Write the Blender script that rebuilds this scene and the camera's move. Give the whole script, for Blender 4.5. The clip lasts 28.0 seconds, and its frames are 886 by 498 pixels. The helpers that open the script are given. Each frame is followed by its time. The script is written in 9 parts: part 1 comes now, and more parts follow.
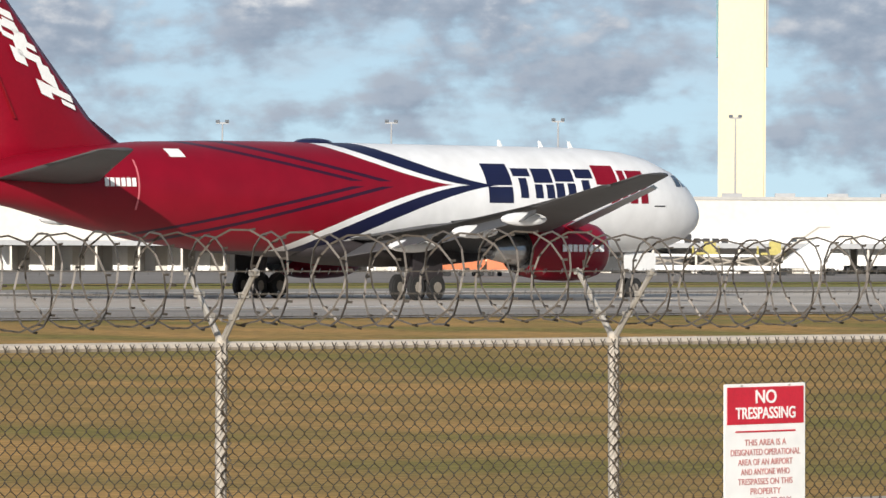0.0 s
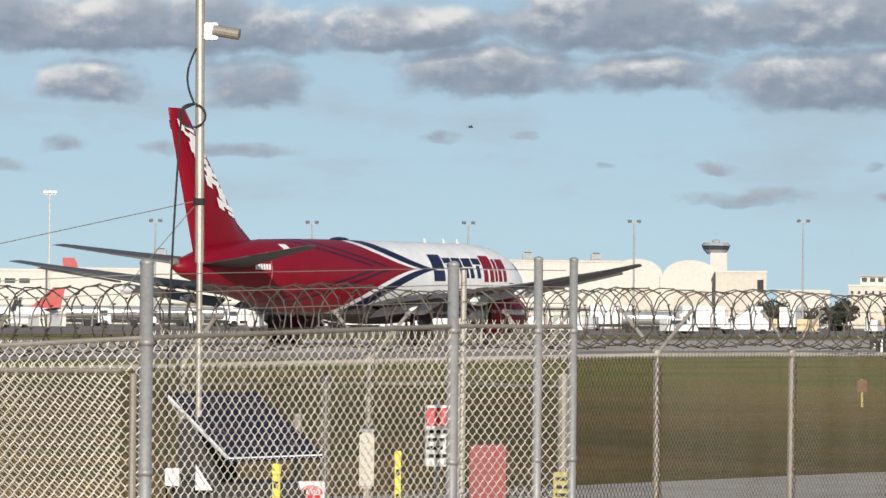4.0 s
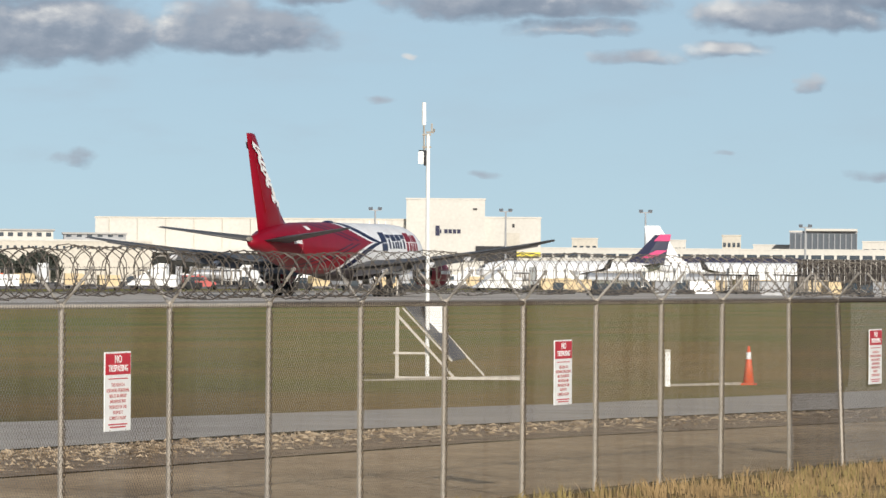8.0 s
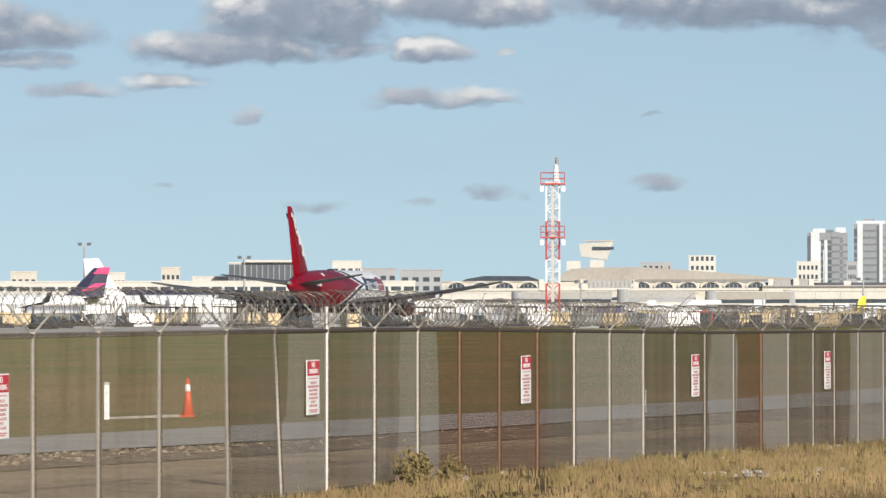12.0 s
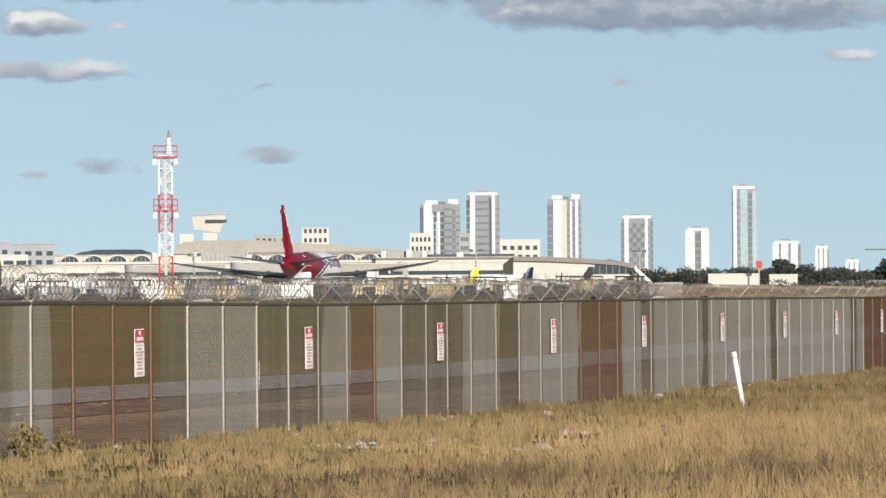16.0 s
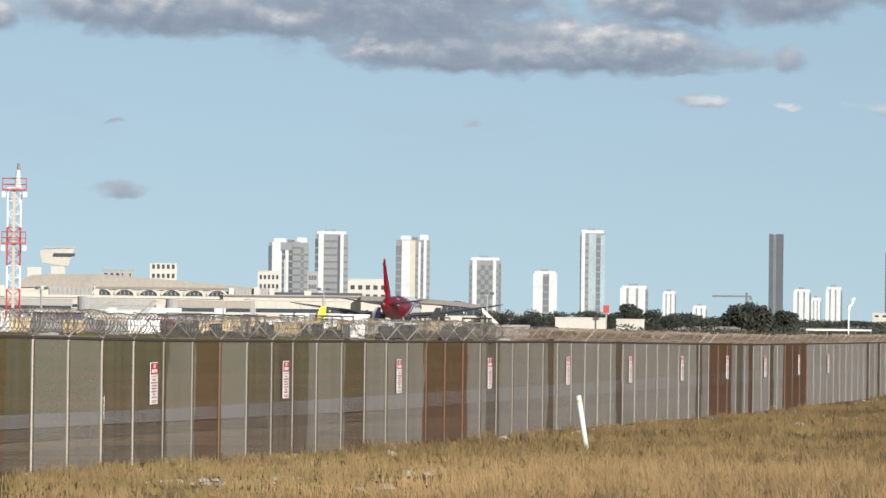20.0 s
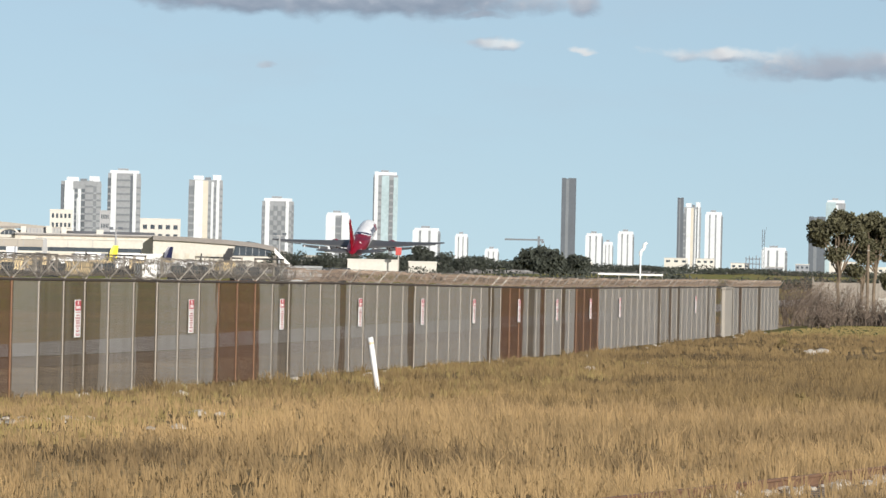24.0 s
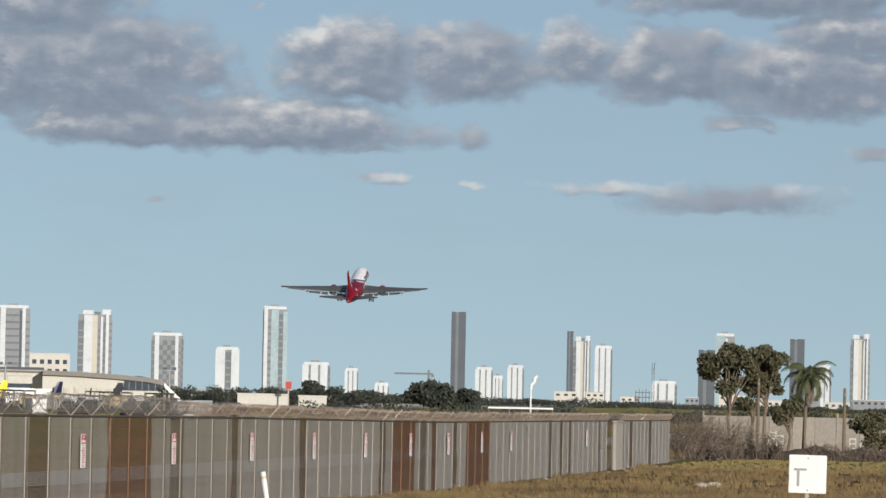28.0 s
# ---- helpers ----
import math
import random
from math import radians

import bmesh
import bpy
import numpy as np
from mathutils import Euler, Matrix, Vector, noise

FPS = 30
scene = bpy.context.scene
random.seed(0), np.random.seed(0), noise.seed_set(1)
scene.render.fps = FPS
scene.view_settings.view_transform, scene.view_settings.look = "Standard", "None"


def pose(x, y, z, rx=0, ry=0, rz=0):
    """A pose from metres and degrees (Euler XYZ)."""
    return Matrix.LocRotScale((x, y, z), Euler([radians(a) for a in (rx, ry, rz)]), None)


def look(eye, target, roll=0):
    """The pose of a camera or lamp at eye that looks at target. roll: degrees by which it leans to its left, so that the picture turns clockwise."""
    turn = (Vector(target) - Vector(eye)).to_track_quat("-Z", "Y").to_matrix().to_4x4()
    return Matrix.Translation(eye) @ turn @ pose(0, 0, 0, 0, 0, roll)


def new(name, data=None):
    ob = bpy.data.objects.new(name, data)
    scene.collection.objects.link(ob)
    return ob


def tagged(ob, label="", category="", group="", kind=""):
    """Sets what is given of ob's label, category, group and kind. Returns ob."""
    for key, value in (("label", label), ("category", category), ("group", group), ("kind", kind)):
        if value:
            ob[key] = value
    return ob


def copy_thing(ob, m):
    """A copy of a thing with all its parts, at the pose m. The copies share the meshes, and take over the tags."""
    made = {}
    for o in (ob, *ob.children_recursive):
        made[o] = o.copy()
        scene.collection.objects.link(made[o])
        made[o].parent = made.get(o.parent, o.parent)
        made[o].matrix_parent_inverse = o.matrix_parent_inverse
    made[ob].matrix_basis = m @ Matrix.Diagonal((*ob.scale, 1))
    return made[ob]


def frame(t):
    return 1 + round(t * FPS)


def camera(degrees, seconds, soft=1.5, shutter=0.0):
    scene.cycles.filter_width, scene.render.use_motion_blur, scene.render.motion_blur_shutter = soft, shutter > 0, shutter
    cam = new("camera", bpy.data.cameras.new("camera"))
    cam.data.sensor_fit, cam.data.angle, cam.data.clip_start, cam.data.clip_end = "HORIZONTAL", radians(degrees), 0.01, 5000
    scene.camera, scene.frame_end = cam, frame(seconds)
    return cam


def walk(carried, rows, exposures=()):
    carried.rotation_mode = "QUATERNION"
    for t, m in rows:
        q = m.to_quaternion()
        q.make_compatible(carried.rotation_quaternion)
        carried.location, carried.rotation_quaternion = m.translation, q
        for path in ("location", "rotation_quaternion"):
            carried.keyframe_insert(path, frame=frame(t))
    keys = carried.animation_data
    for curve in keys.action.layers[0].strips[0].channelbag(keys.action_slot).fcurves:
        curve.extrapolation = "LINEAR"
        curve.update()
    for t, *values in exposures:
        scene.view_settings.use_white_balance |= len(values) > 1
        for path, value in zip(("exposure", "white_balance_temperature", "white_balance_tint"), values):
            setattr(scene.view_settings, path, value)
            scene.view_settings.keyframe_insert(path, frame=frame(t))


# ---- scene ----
cam = camera(8.54, 28.0, soft=1.5)


def aim(x, y, z, bearing, tilt, roll):
    """A camera pose from the bearing (from +y towards +x), the tilt and the roll in degrees."""
    b, e = radians(bearing), radians(tilt)
    way = Vector((math.sin(b) * math.cos(e), math.cos(b) * math.cos(e), math.sin(e)))
    eye = Vector((x, y, z))
    return look(eye, eye + way * 100, roll)


PATH = [
    (0, -0.041, 0.381, 44.356, -0.065, 0.252),
    (0.5, 0.022, 0.348, 47.048, -0.021, 0.330),
    (1, 0.048, 0.265, 49.387, -0.006, 0.460),
    (1.5, 0.016, 0.219, 51.695, 0.036, 0.510),
    (2, -0.014, 0.175, 53.723, 0.030, 0.528),
    (2.5, -0.007, 0.111, 55.527, 0.064, 0.591),
    (3, -0.001, 0.059, 57.323, 0.206, 0.606),
    (3.5, 0.005, 0.014, 59.003, 0.348, 0.606),
    (4, -0.003, -0.001, 60.826, 0.570, 0.590),
    (4.5, -0.010, -0.007, 62.624, 0.690, 0.529),
    (6.5, -0.095, -0.048, 67.725, 0.350, 0.560),
    (7, -0.067, -0.043, 68.632, 0.272, 0.609),
    (7.5, -0.057, -0.038, 69.503, 0.211, 0.557),
    (8, -0.035, -0.033, 70.256, 0.204, 0.452),
    (8.5, -0.011, -0.033, 70.956, 0.187, 0.392),
    (9, 0.050, -0.033, 71.665, 0.173, 0.381),
    (9.5, 0.117, -0.022, 72.450, 0.289, 0.432),
    (10, 0.075, -0.026, 73.289, 0.351, 0.467),
    (10.5, 0.070, -0.026, 74.120, 0.536, 0.458),
    (11, 0.057, -0.024, 74.822, 0.603, 0.410),
    (11.5, 0.025, -0.055, 75.267, 0.598, 0.200),
    (13.5, 0.035, -0.053, 77.191, 0.207, -0.832),
    (14, 0.026, -0.048, 77.895, 0.196, -0.844),
    (14.5, 0.016, -0.059, 78.465, 0.223, -0.832),
    (15, 0.031, -0.061, 78.866, 0.282, -0.736),
    (15.5, 0.030, -0.059, 79.165, 0.284, -0.589),
    (16, 0.021, -0.062, 79.400, 0.252, -0.438),
    (16.5, 0.015, -0.064, 79.608, 0.219, -0.262),
    (17, 0.019, -0.064, 79.833, 0.148, -0.054),
    (17.5, 0.019, -0.063, 80.031, 0.130, 0.206),
    (18, 0.012, -0.053, 80.282, 0.218, 0.477),
    (18.5, 0.007, -0.058, 80.594, 0.330, 0.674),
    (19, 0.004, -0.083, 80.852, 0.465, 0.763),
    (19.5, -0.016, -0.082, 80.957, 0.587, 0.747),
    (20, -0.033, -0.089, 80.864, 0.638, 0.690),
    (20.5, -0.047, -0.096, 80.755, 0.608, 0.666),
    (21, -0.053, -0.116, 80.873, 0.654, 0.734),
    (21.5, -0.063, -0.126, 81.233, 0.542, 0.849),
    (22, -0.060, -0.153, 81.764, 0.480, 0.987),
    (22.5, -0.054, -0.139, 82.249, 0.325, 1.245),
    (24.5, -0.023, -0.058, 82.964, 0.129, 1.224),
    (25, -0.016, -0.042, 83.053, 0.230, 1.193),
    (25.5, -0.012, -0.030, 83.162, 0.544, 1.164),
    (26, -0.009, -0.022, 83.264, 0.955, 1.172),
    (26.5, -0.007, -0.016, 83.401, 1.415, 1.274),
    (27, -0.005, -0.012, 83.563, 1.641, 1.339),
    (27.5, -0.004, -0.009, 83.748, 1.633, 1.282),
    (28, -0.004, -0.007, 83.914, 1.423, 1.146),
]
walk(cam, [(t, aim(x, y, 3.0, b, e, r)) for t, x, y, b, e, r in PATH],
     exposures=[(0.0, 0.22), (1.0, 0.14), (2.0, 0.06), (4.0, -0.05), (8.0, -0.03), (12.0, 0.02), (16.0, 0.06), (20.0, 0.02), (22.0, 0.05), (24.5, 0.16), (26.0, 0.17), (27.0, -0.18), (28.0, -0.21)])

# ---- light ----
SUN_BEARING, SUN_HEIGHT = 236.0, 17.0
world = bpy.data.worlds.new("sky")
scene.world = world
world.use_nodes = True
wt = world.node_tree
wt.nodes.clear()


def wmath(op, a, b=None, c=None):
    n = wt.nodes.new("ShaderNodeMath")
    n.operation = op
    for i, v in enumerate((a, b, c)):
        if v is None:
            continue
        if isinstance(v, (int, float)):
            n.inputs[i].default_value = v
        else:
            wt.links.new(v, n.inputs[i])
    return n.outputs[0]


sky = wt.nodes.new("ShaderNodeTexSky")
sky.sky_type = "NISHITA"
sky.sun_disc = False
sky.sun_elevation = radians(SUN_HEIGHT)
sky.sun_rotation = radians(SUN_BEARING)
sky.air_density, sky.dust_density, sky.ozone_density = 1.0, 0.6, 1.5
coords = wt.nodes.new("ShaderNodeTexCoord")
lift_sky = wt.nodes.new("ShaderNodeVectorMath")
lift_sky.operation = "ADD"
lift_sky.inputs[1].default_value = (0, 0, 0.14)
wt.links.new(coords.outputs["Generated"], lift_sky.inputs[0])
unit_sky = wt.nodes.new("ShaderNodeVectorMath")
unit_sky.operation = "NORMALIZE"
wt.links.new(lift_sky.outputs[0], unit_sky.inputs[0])
wt.links.new(unit_sky.outputs[0], sky.inputs[0])
split = wt.nodes.new("ShaderNodeSeparateXYZ")
wt.links.new(coords.outputs["Generated"], split.inputs[0])
deg_side = wmath("MULTIPLY", wmath("ARCTAN2", split.outputs[0], split.outputs[1]), 57.2958)
deg_up = wmath("MULTIPLY", wmath("ARCSINE", split.outputs[2]), 57.2958)
flat = wt.nodes.new("ShaderNodeCombineXYZ")
wt.links.new(deg_side, flat.inputs[0])
wt.links.new(deg_up, flat.inputs[1])
# cumulus seen over the field, from west to east: bearing, height over the horizon, half width, half height in degrees, thickness
CLOUDS_A = [
    (53.82, 1.94, 0.79, 0.41, 0.8), (54.11, 2.57, 2.18, 0.22, 0.9), (57.38, 2.67, 2.45, 0.27, 1), (57.36, 2.13, 0.57, 0.20, 0.75), (60.95, 2.29, 0.62, 0.30, 0.7),
    (55.35, 1.89, 0.30, 0.31, 0.5), (57.15, 1.52, 0.35, 0.10, 0.45), (58.64, 1.50, 0.97, 0.09, 0.45), (56.36, 1.33, 0.60, 0.10, 0.35), (54.34, 1.36, 0.44, 0.12, 0.35),
    (60.72, 1.64, 0.22, 0.08, 0.4), (60.46, 2.69, 0.93, 0.22, 1), (62.53, 2.78, 1.25, 0.31, 1), (61.33, 2.29, 0.93, 0.27, 0.85), (62.83, 2.28, 0.74, 0.22, 0.8),
    (65.17, 2.22, 1.71, 0.30, 1), (65.22, 2.82, 1.66, 0.30, 1), (58.82, 2.67, 0.82, 0.27, 0.9), (58.99, 2.13, 0.65, 0.27, 0.7),
]
CLOUDS_B = [
    (60.74, 1.65, 0.22, 0.09, 0.5), (61.60, 1.65, 0.15, 0.06, 0.4), (63.40, 1.40, 0.31, 0.08, 0.45), (65.44, 1.74, 0.18, 0.06, 0.45), (65.01, 1.40, 0.15, 0.05, 0.35),
    (63.64, 1.08, 0.87, 0.11, 0.35), (65.22, 1.08, 0.38, 0.09, 0.35), (59.05, 1.50, 0.55, 0.08, 0.4), (62.38, 1.41, 0.16, 0.04, 0.35), (64.58, 2.23, 1.04, 0.30, 1),
    (66.59, 2.28, 0.98, 0.30, 1), (68.28, 2.32, 0.82, 0.25, 0.95), (65.06, 2.77, 2.18, 0.23, 1), (68.91, 2.68, 0.52, 0.14, 0.8), (70.84, 2.66, 1.14, 0.23, 1),
    (71.58, 2.34, 0.35, 0.12, 0.7), (65.43, 1.76, 0.16, 0.06, 0.45), (69.65, 1.64, 0.25, 0.07, 0.4), (66.69, 1.06, 0.30, 0.11, 0.35), (63.99, 1.12, 0.55, 0.10, 0.35),
]
CLOUDS_C = [
    (66.70, 2.28, 0.85, 0.29, 1), (68.28, 2.25, 0.85, 0.20, 0.9), (70.92, 2.62, 1.25, 0.21, 1), (71.55, 2.34, 0.68, 0.11, 0.65), (73.69, 2.49, 1.00, 0.20, 0.9),
    (72.17, 2.06, 0.45, 0.10, 0.6), (73.00, 2.14, 0.49, 0.10, 0.65), (69.96, 2.08, 0.12, 0.05, 0.45), (73.78, 1.82, 0.18, 0.09, 0.5), (66.66, 1.05, 0.30, 0.11, 0.3),
    (69.62, 1.63, 0.27, 0.07, 0.3), (70.66, 0.93, 0.19, 0.05, 0.3), (73.50, 2.47, 0.85, 0.17, 0.95), (74.24, 2.79, 0.87, 0.33, 1), (75.52, 2.44, 0.41, 0.13, 0.8),
    (76.26, 2.45, 0.19, 0.05, 0.5), (75.90, 2.87, 0.85, 0.20, 0.9),
]
CLOUDS_D = [
    (77.97, 2.96, 1.28, 0.23, 0.95), (73.77, 1.82, 0.18, 0.09, 0.5), (75.77, 1.99, 0.49, 0.12, 0.6), (76.25, 1.98, 0.26, 0.05, 0.4), (77.74, 1.16, 0.38, 0.09, 0.45),
    (76.20, 1.07, 0.40, 0.12, 0.35), (75.45, 0.97, 0.22, 0.08, 0.35), (74.47, 0.94, 0.33, 0.07, 0.35), (77.74, 1.81, 0.16, 0.03, 0.3), (73.00, 1.15, 0.11, 0.04, 0.3),
    (74.76, 2.46, 0.35, 0.11, 0.7), (75.33, 2.52, 0.22, 0.07, 0.45), (75.43, 1.99, 0.65, 0.11, 0.6), (81.84, 2.51, 2.05, 0.19, 0.9), (77.71, 1.80, 0.16, 0.04, 0.3),
    (83.34, 2.05, 0.23, 0.07, 0.5), (75.86, 2.01, 0.57, 0.08, 0.6), (75.73, 2.44, 0.16, 0.11, 0.6), (81.12, 1.85, 0.11, 0.04, 0.3),
]
CLOUDS_E = [
    (78.71, 2.88, 1.34, 0.25, 1), (80.38, 2.88, 1.20, 0.32, 0.95), (80.79, 2.55, 0.85, 0.22, 1), (82.18, 2.58, 1.25, 0.26, 1), (83.11, 2.37, 0.55, 0.06, 0.5),
    (84.17, 2.48, 0.25, 0.16, 0.5), (83.32, 2.07, 0.23, 0.07, 0.45), (84.27, 2.01, 0.15, 0.04, 0.4), (77.67, 1.80, 0.14, 0.04, 0.3), (80.28, 3.12, 1.50, 0.52, 1),
    (79.89, 3.70, 1.12, 0.37, 0.9), (83.04, 3.18, 0.71, 0.41, 1), (84.13, 3.19, 0.71, 0.37, 1), (85.17, 3.29, 0.49, 0.32, 0.8), (86.12, 3.20, 0.74, 0.37, 1),
]
CLOUDS_G = [
    (87.38, 3.12, 1.06, 0.39, 1), (87.01, 3.97, 1.53, 0.25, 1), (87.80, 3.56, 0.74, 0.23, 0.9), (86.75, 2.68, 0.50, 0.11, 0.5), (85.52, 2.04, 0.82, 0.09, 0.5),
    (86.61, 1.96, 1.20, 0.19, 0.55), (88.08, 2.38, 0.26, 0.10, 0.6), (84.12, 2.48, 0.25, 0.18, 0.45), (83.25, 2.08, 0.25, 0.07, 0.45), (84.21, 2.02, 0.16, 0.04, 0.4),
    (82.15, 3.73, 0.11, 0.06, 0.4), (89.14, 3.08, 0.82, 0.30, 0.9),
]


def cloud_field():
    """A node group: how deep in cloud a bearing and height lie; rounded heaps on flat bases."""
    g = bpy.data.node_groups.new("cloud_field", "ShaderNodeTree")
    g.interface.new_socket(name="Vector", in_out="INPUT", socket_type="NodeSocketVector")
    g.interface.new_socket(name="Depth", in_out="OUTPUT", socket_type="NodeSocketFloat")
    src = g.nodes.new("NodeGroupInput")

    def gm(op, a, b=None, c=None):
        n = g.nodes.new("ShaderNodeMath")
        n.operation = op
        for i, v in enumerate((a, b, c)):
            if v is None:
                continue
            if isinstance(v, (int, float)):
                n.inputs[i].default_value = v
            else:
                g.links.new(v, n.inputs[i])
        return n.outputs[0]

    def noise(vector, scale, stretch, detail, rough):
        mp = g.nodes.new("ShaderNodeMapping")
        mp.inputs["Scale"].default_value = (stretch * scale, scale, 1)
        g.links.new(vector, mp.inputs["Vector"])
        n = g.nodes.new("ShaderNodeTexNoise")
        n.inputs["Scale"].default_value = 1.0
        n.inputs["Detail"].default_value = detail
        n.inputs["Roughness"].default_value = rough
        g.links.new(mp.outputs[0], n.inputs["Vector"])
        return n

    # ragged outlines: the place looked up is pushed about
    push = g.nodes.new("ShaderNodeVectorMath")
    push.operation = "MULTIPLY_ADD"
    g.links.new(noise(src.outputs[0], 2.6, 0.6, 3, 0.55).outputs["Color"], push.inputs[0])
    push.inputs[1].default_value = (0.62, 0.24, 0)
    push.inputs[2].default_value = (-0.31, -0.12, 0)
    at = g.nodes.new("ShaderNodeVectorMath")
    at.operation = "ADD"
    g.links.new(src.outputs[0], at.inputs[0])
    g.links.new(push.outputs[0], at.inputs[1])
    xy = g.nodes.new("ShaderNodeSeparateXYZ")
    g.links.new(at.outputs[0], xy.inputs[0])
    # broken layer west of the tower, open towards the horizon
    side = g.nodes.new("ShaderNodeMapRange")
    g.links.new(xy.outputs[0], side.inputs[0])
    for i, v in zip((1, 2, 3, 4), (52.5, 58.0, 0.46, -1.6)):
        side.inputs[i].default_value = v
    rise = g.nodes.new("ShaderNodeMapRange")
    g.links.new(xy.outputs[1], rise.inputs[0])
    for i, v in zip((1, 2, 3, 4), (0.5, 1.7, -0.42, 0.0)):
        rise.inputs[i].default_value = v
    broad = gm("MULTIPLY_ADD", noise(src.outputs[0], 1.5, 0.42, 4, 0.5).outputs["Fac"], 3.2, -1.6)
    layer = gm("ADD", side.outputs[0], gm("ADD", rise.outputs[0], broad))
    depth = gm("MAXIMUM", gm("MINIMUM", layer, 0.9), -0.8)
    for az, up, w, h, k in CLOUDS_A + CLOUDS_B + CLOUDS_C + CLOUDS_D + CLOUDS_E + CLOUDS_G:
        w, h = w * 1.18, h * 1.25
        # each cloud is worked out after the one before it, so that few values are held at once
        qx = gm("MULTIPLY_ADD", gm("MULTIPLY_ADD", depth, 1e-7, xy.outputs[0]), 1 / w, -az / w)
        qy = gm("MULTIPLY_ADD", gm("MULTIPLY_ADD", depth, 1e-7, xy.outputs[1]), 1 / h, -up / h)
        dome = gm("SUBTRACT", 1.0, gm("MULTIPLY_ADD", qx, qx, gm("MULTIPLY", qy, qy)))
        base = gm("MULTIPLY_ADD", qy, 2.2, 1.75)
        body = gm("MULTIPLY_ADD", gm("MINIMUM", dome, base), 0.9, k * 0.9 - 0.75)
        depth = gm("MAXIMUM", depth, body)
    fine = noise(src.outputs[0], 4.2, 0.62, 7, 0.6).outputs["Fac"]
    lump = g.nodes.new("ShaderNodeTexVoronoi")
    lump.feature = "SMOOTH_F1"
    lump.inputs["Scale"].default_value = 4.6
    lump.inputs["Smoothness"].default_value = 0.7
    g.links.new(at.outputs[0], lump.inputs["Vector"])
    depth = gm("ADD", depth, gm("MULTIPLY_ADD", fine, 1.15, -0.58))
    depth = gm("ADD", depth, gm("MULTIPLY_ADD", lump.outputs["Distance"], -0.36, 0.16))
    out = g.nodes.new("NodeGroupOutput")
    g.links.new(depth, out.inputs[0])
    return g


field_group = cloud_field()


def cloud_depth(vector):
    n = wt.nodes.new("ShaderNodeGroup")
    n.node_tree = field_group
    wt.links.new(vector, n.inputs[0])
    return n.outputs[0]


def wmap(value, *limits):
    n = wt.nodes.new("ShaderNodeMapRange")
    n.interpolation_type = "SMOOTHSTEP"
    wt.links.new(value, n.inputs[0])
    for i, v in zip((1, 2, 3, 4), limits):
        n.inputs[i].default_value = v
    return n.outputs[0]


here = cloud_depth(flat.outputs[0])
lift = wt.nodes.new("ShaderNodeVectorMath")
lift.operation = "ADD"
lift.inputs[1].default_value = (-0.06, 0.11, 0.0)
wt.links.new(flat.outputs[0], lift.inputs[0])
above = cloud_depth(lift.outputs[0])
slope = wmath("SUBTRACT", here, above)
# grey bases, and sunlit heads on some of the higher heaps
patch = wt.nodes.new("ShaderNodeTexNoise")
patch.inputs["Scale"].default_value = 1.3
patch.inputs["Detail"].default_value = 3.0
wt.links.new(flat.outputs[0], patch.inputs["Vector"])
sunny = wmath("MULTIPLY", wmap(slope, -0.1, 0.85, 0.0, 1.0), wmath("MULTIPLY", wmap(patch.outputs["Fac"], 0.36, 0.60, 0.12, 1.0), wmap(deg_up, 1.6, 2.3, 0.12, 1.0)))
lit = wmath("ADD", wmath("ADD", wmap(slope, -0.6, 0.3, 0.0, 0.24), wmap(here, 0.3, 1.3, 0.05, 0.0)), wmath("MULTIPLY", sunny, 0.78))
shade = wt.nodes.new("ShaderNodeValToRGB")
stops = shade.color_ramp.elements
stops[0].position, stops[0].color = 0.0, (0.205, 0.255, 0.335, 1)
stops[1].position, stops[1].color = 1.0, (0.82, 0.81, 0.785, 1)
for at_, tint in ((0.25, (0.32, 0.365, 0.44, 1)), (0.55, (0.50, 0.52, 0.56, 1))):
    stop = stops.new(at_)
    stop.color = tint
wt.links.new(lit, shade.inputs[0])
glow = wt.nodes.new("ShaderNodeVectorMath")
glow.operation = "SCALE"
glow.inputs["Scale"].default_value = 10.0
wt.links.new(shade.outputs[0], glow.inputs[0])
deck = wt.nodes.new("ShaderNodeMixRGB")
wt.links.new(wmap(here, -0.06, 0.72, 0.0, 0.92), deck.inputs[0])
tone = wt.nodes.new("ShaderNodeMixRGB")
tone.blend_type = "MULTIPLY"
tone.inputs[0].default_value = 1.0
tone.inputs[2].default_value = (1.20, 1.12, 1.07, 1)
wt.links.new(sky.outputs[0], tone.inputs[1])
# thin grey veils between the heaps, fading towards the east
spread = wt.nodes.new("ShaderNodeMapping")
spread.inputs["Scale"].default_value = (0.55, 1.7, 1)
wt.links.new(flat.outputs[0], spread.inputs["Vector"])
wisp = wt.nodes.new("ShaderNodeTexNoise")
wisp.inputs["Scale"].default_value = 1.0
wisp.inputs["Detail"].default_value = 5.0
wisp.inputs["Roughness"].default_value = 0.55
wt.links.new(spread.outputs[0], wisp.inputs["Vector"])
veil = wt.nodes.new("ShaderNodeMixRGB")
wt.links.new(wmath("MULTIPLY", wmap(wisp.outputs["Fac"], 0.44, 0.70, 0.0, 0.62), wmath("MULTIPLY", wmap(deg_up, 0.7, 1.4, 0.25, 1.0), wmap(deg_side, 60.0, 72.0, 1.0, 0.22))), veil.inputs[0])
veil.inputs[2].default_value = (4.3, 4.95, 5.7, 1)
wt.links.new(tone.outputs[0], veil.inputs[1])
wt.links.new(veil.outputs[0], deck.inputs[1])
wt.links.new(glow.outputs[0], deck.inputs[2])
bg = wt.nodes.new("ShaderNodeBackground")
bg.inputs["Strength"].default_value = 0.1
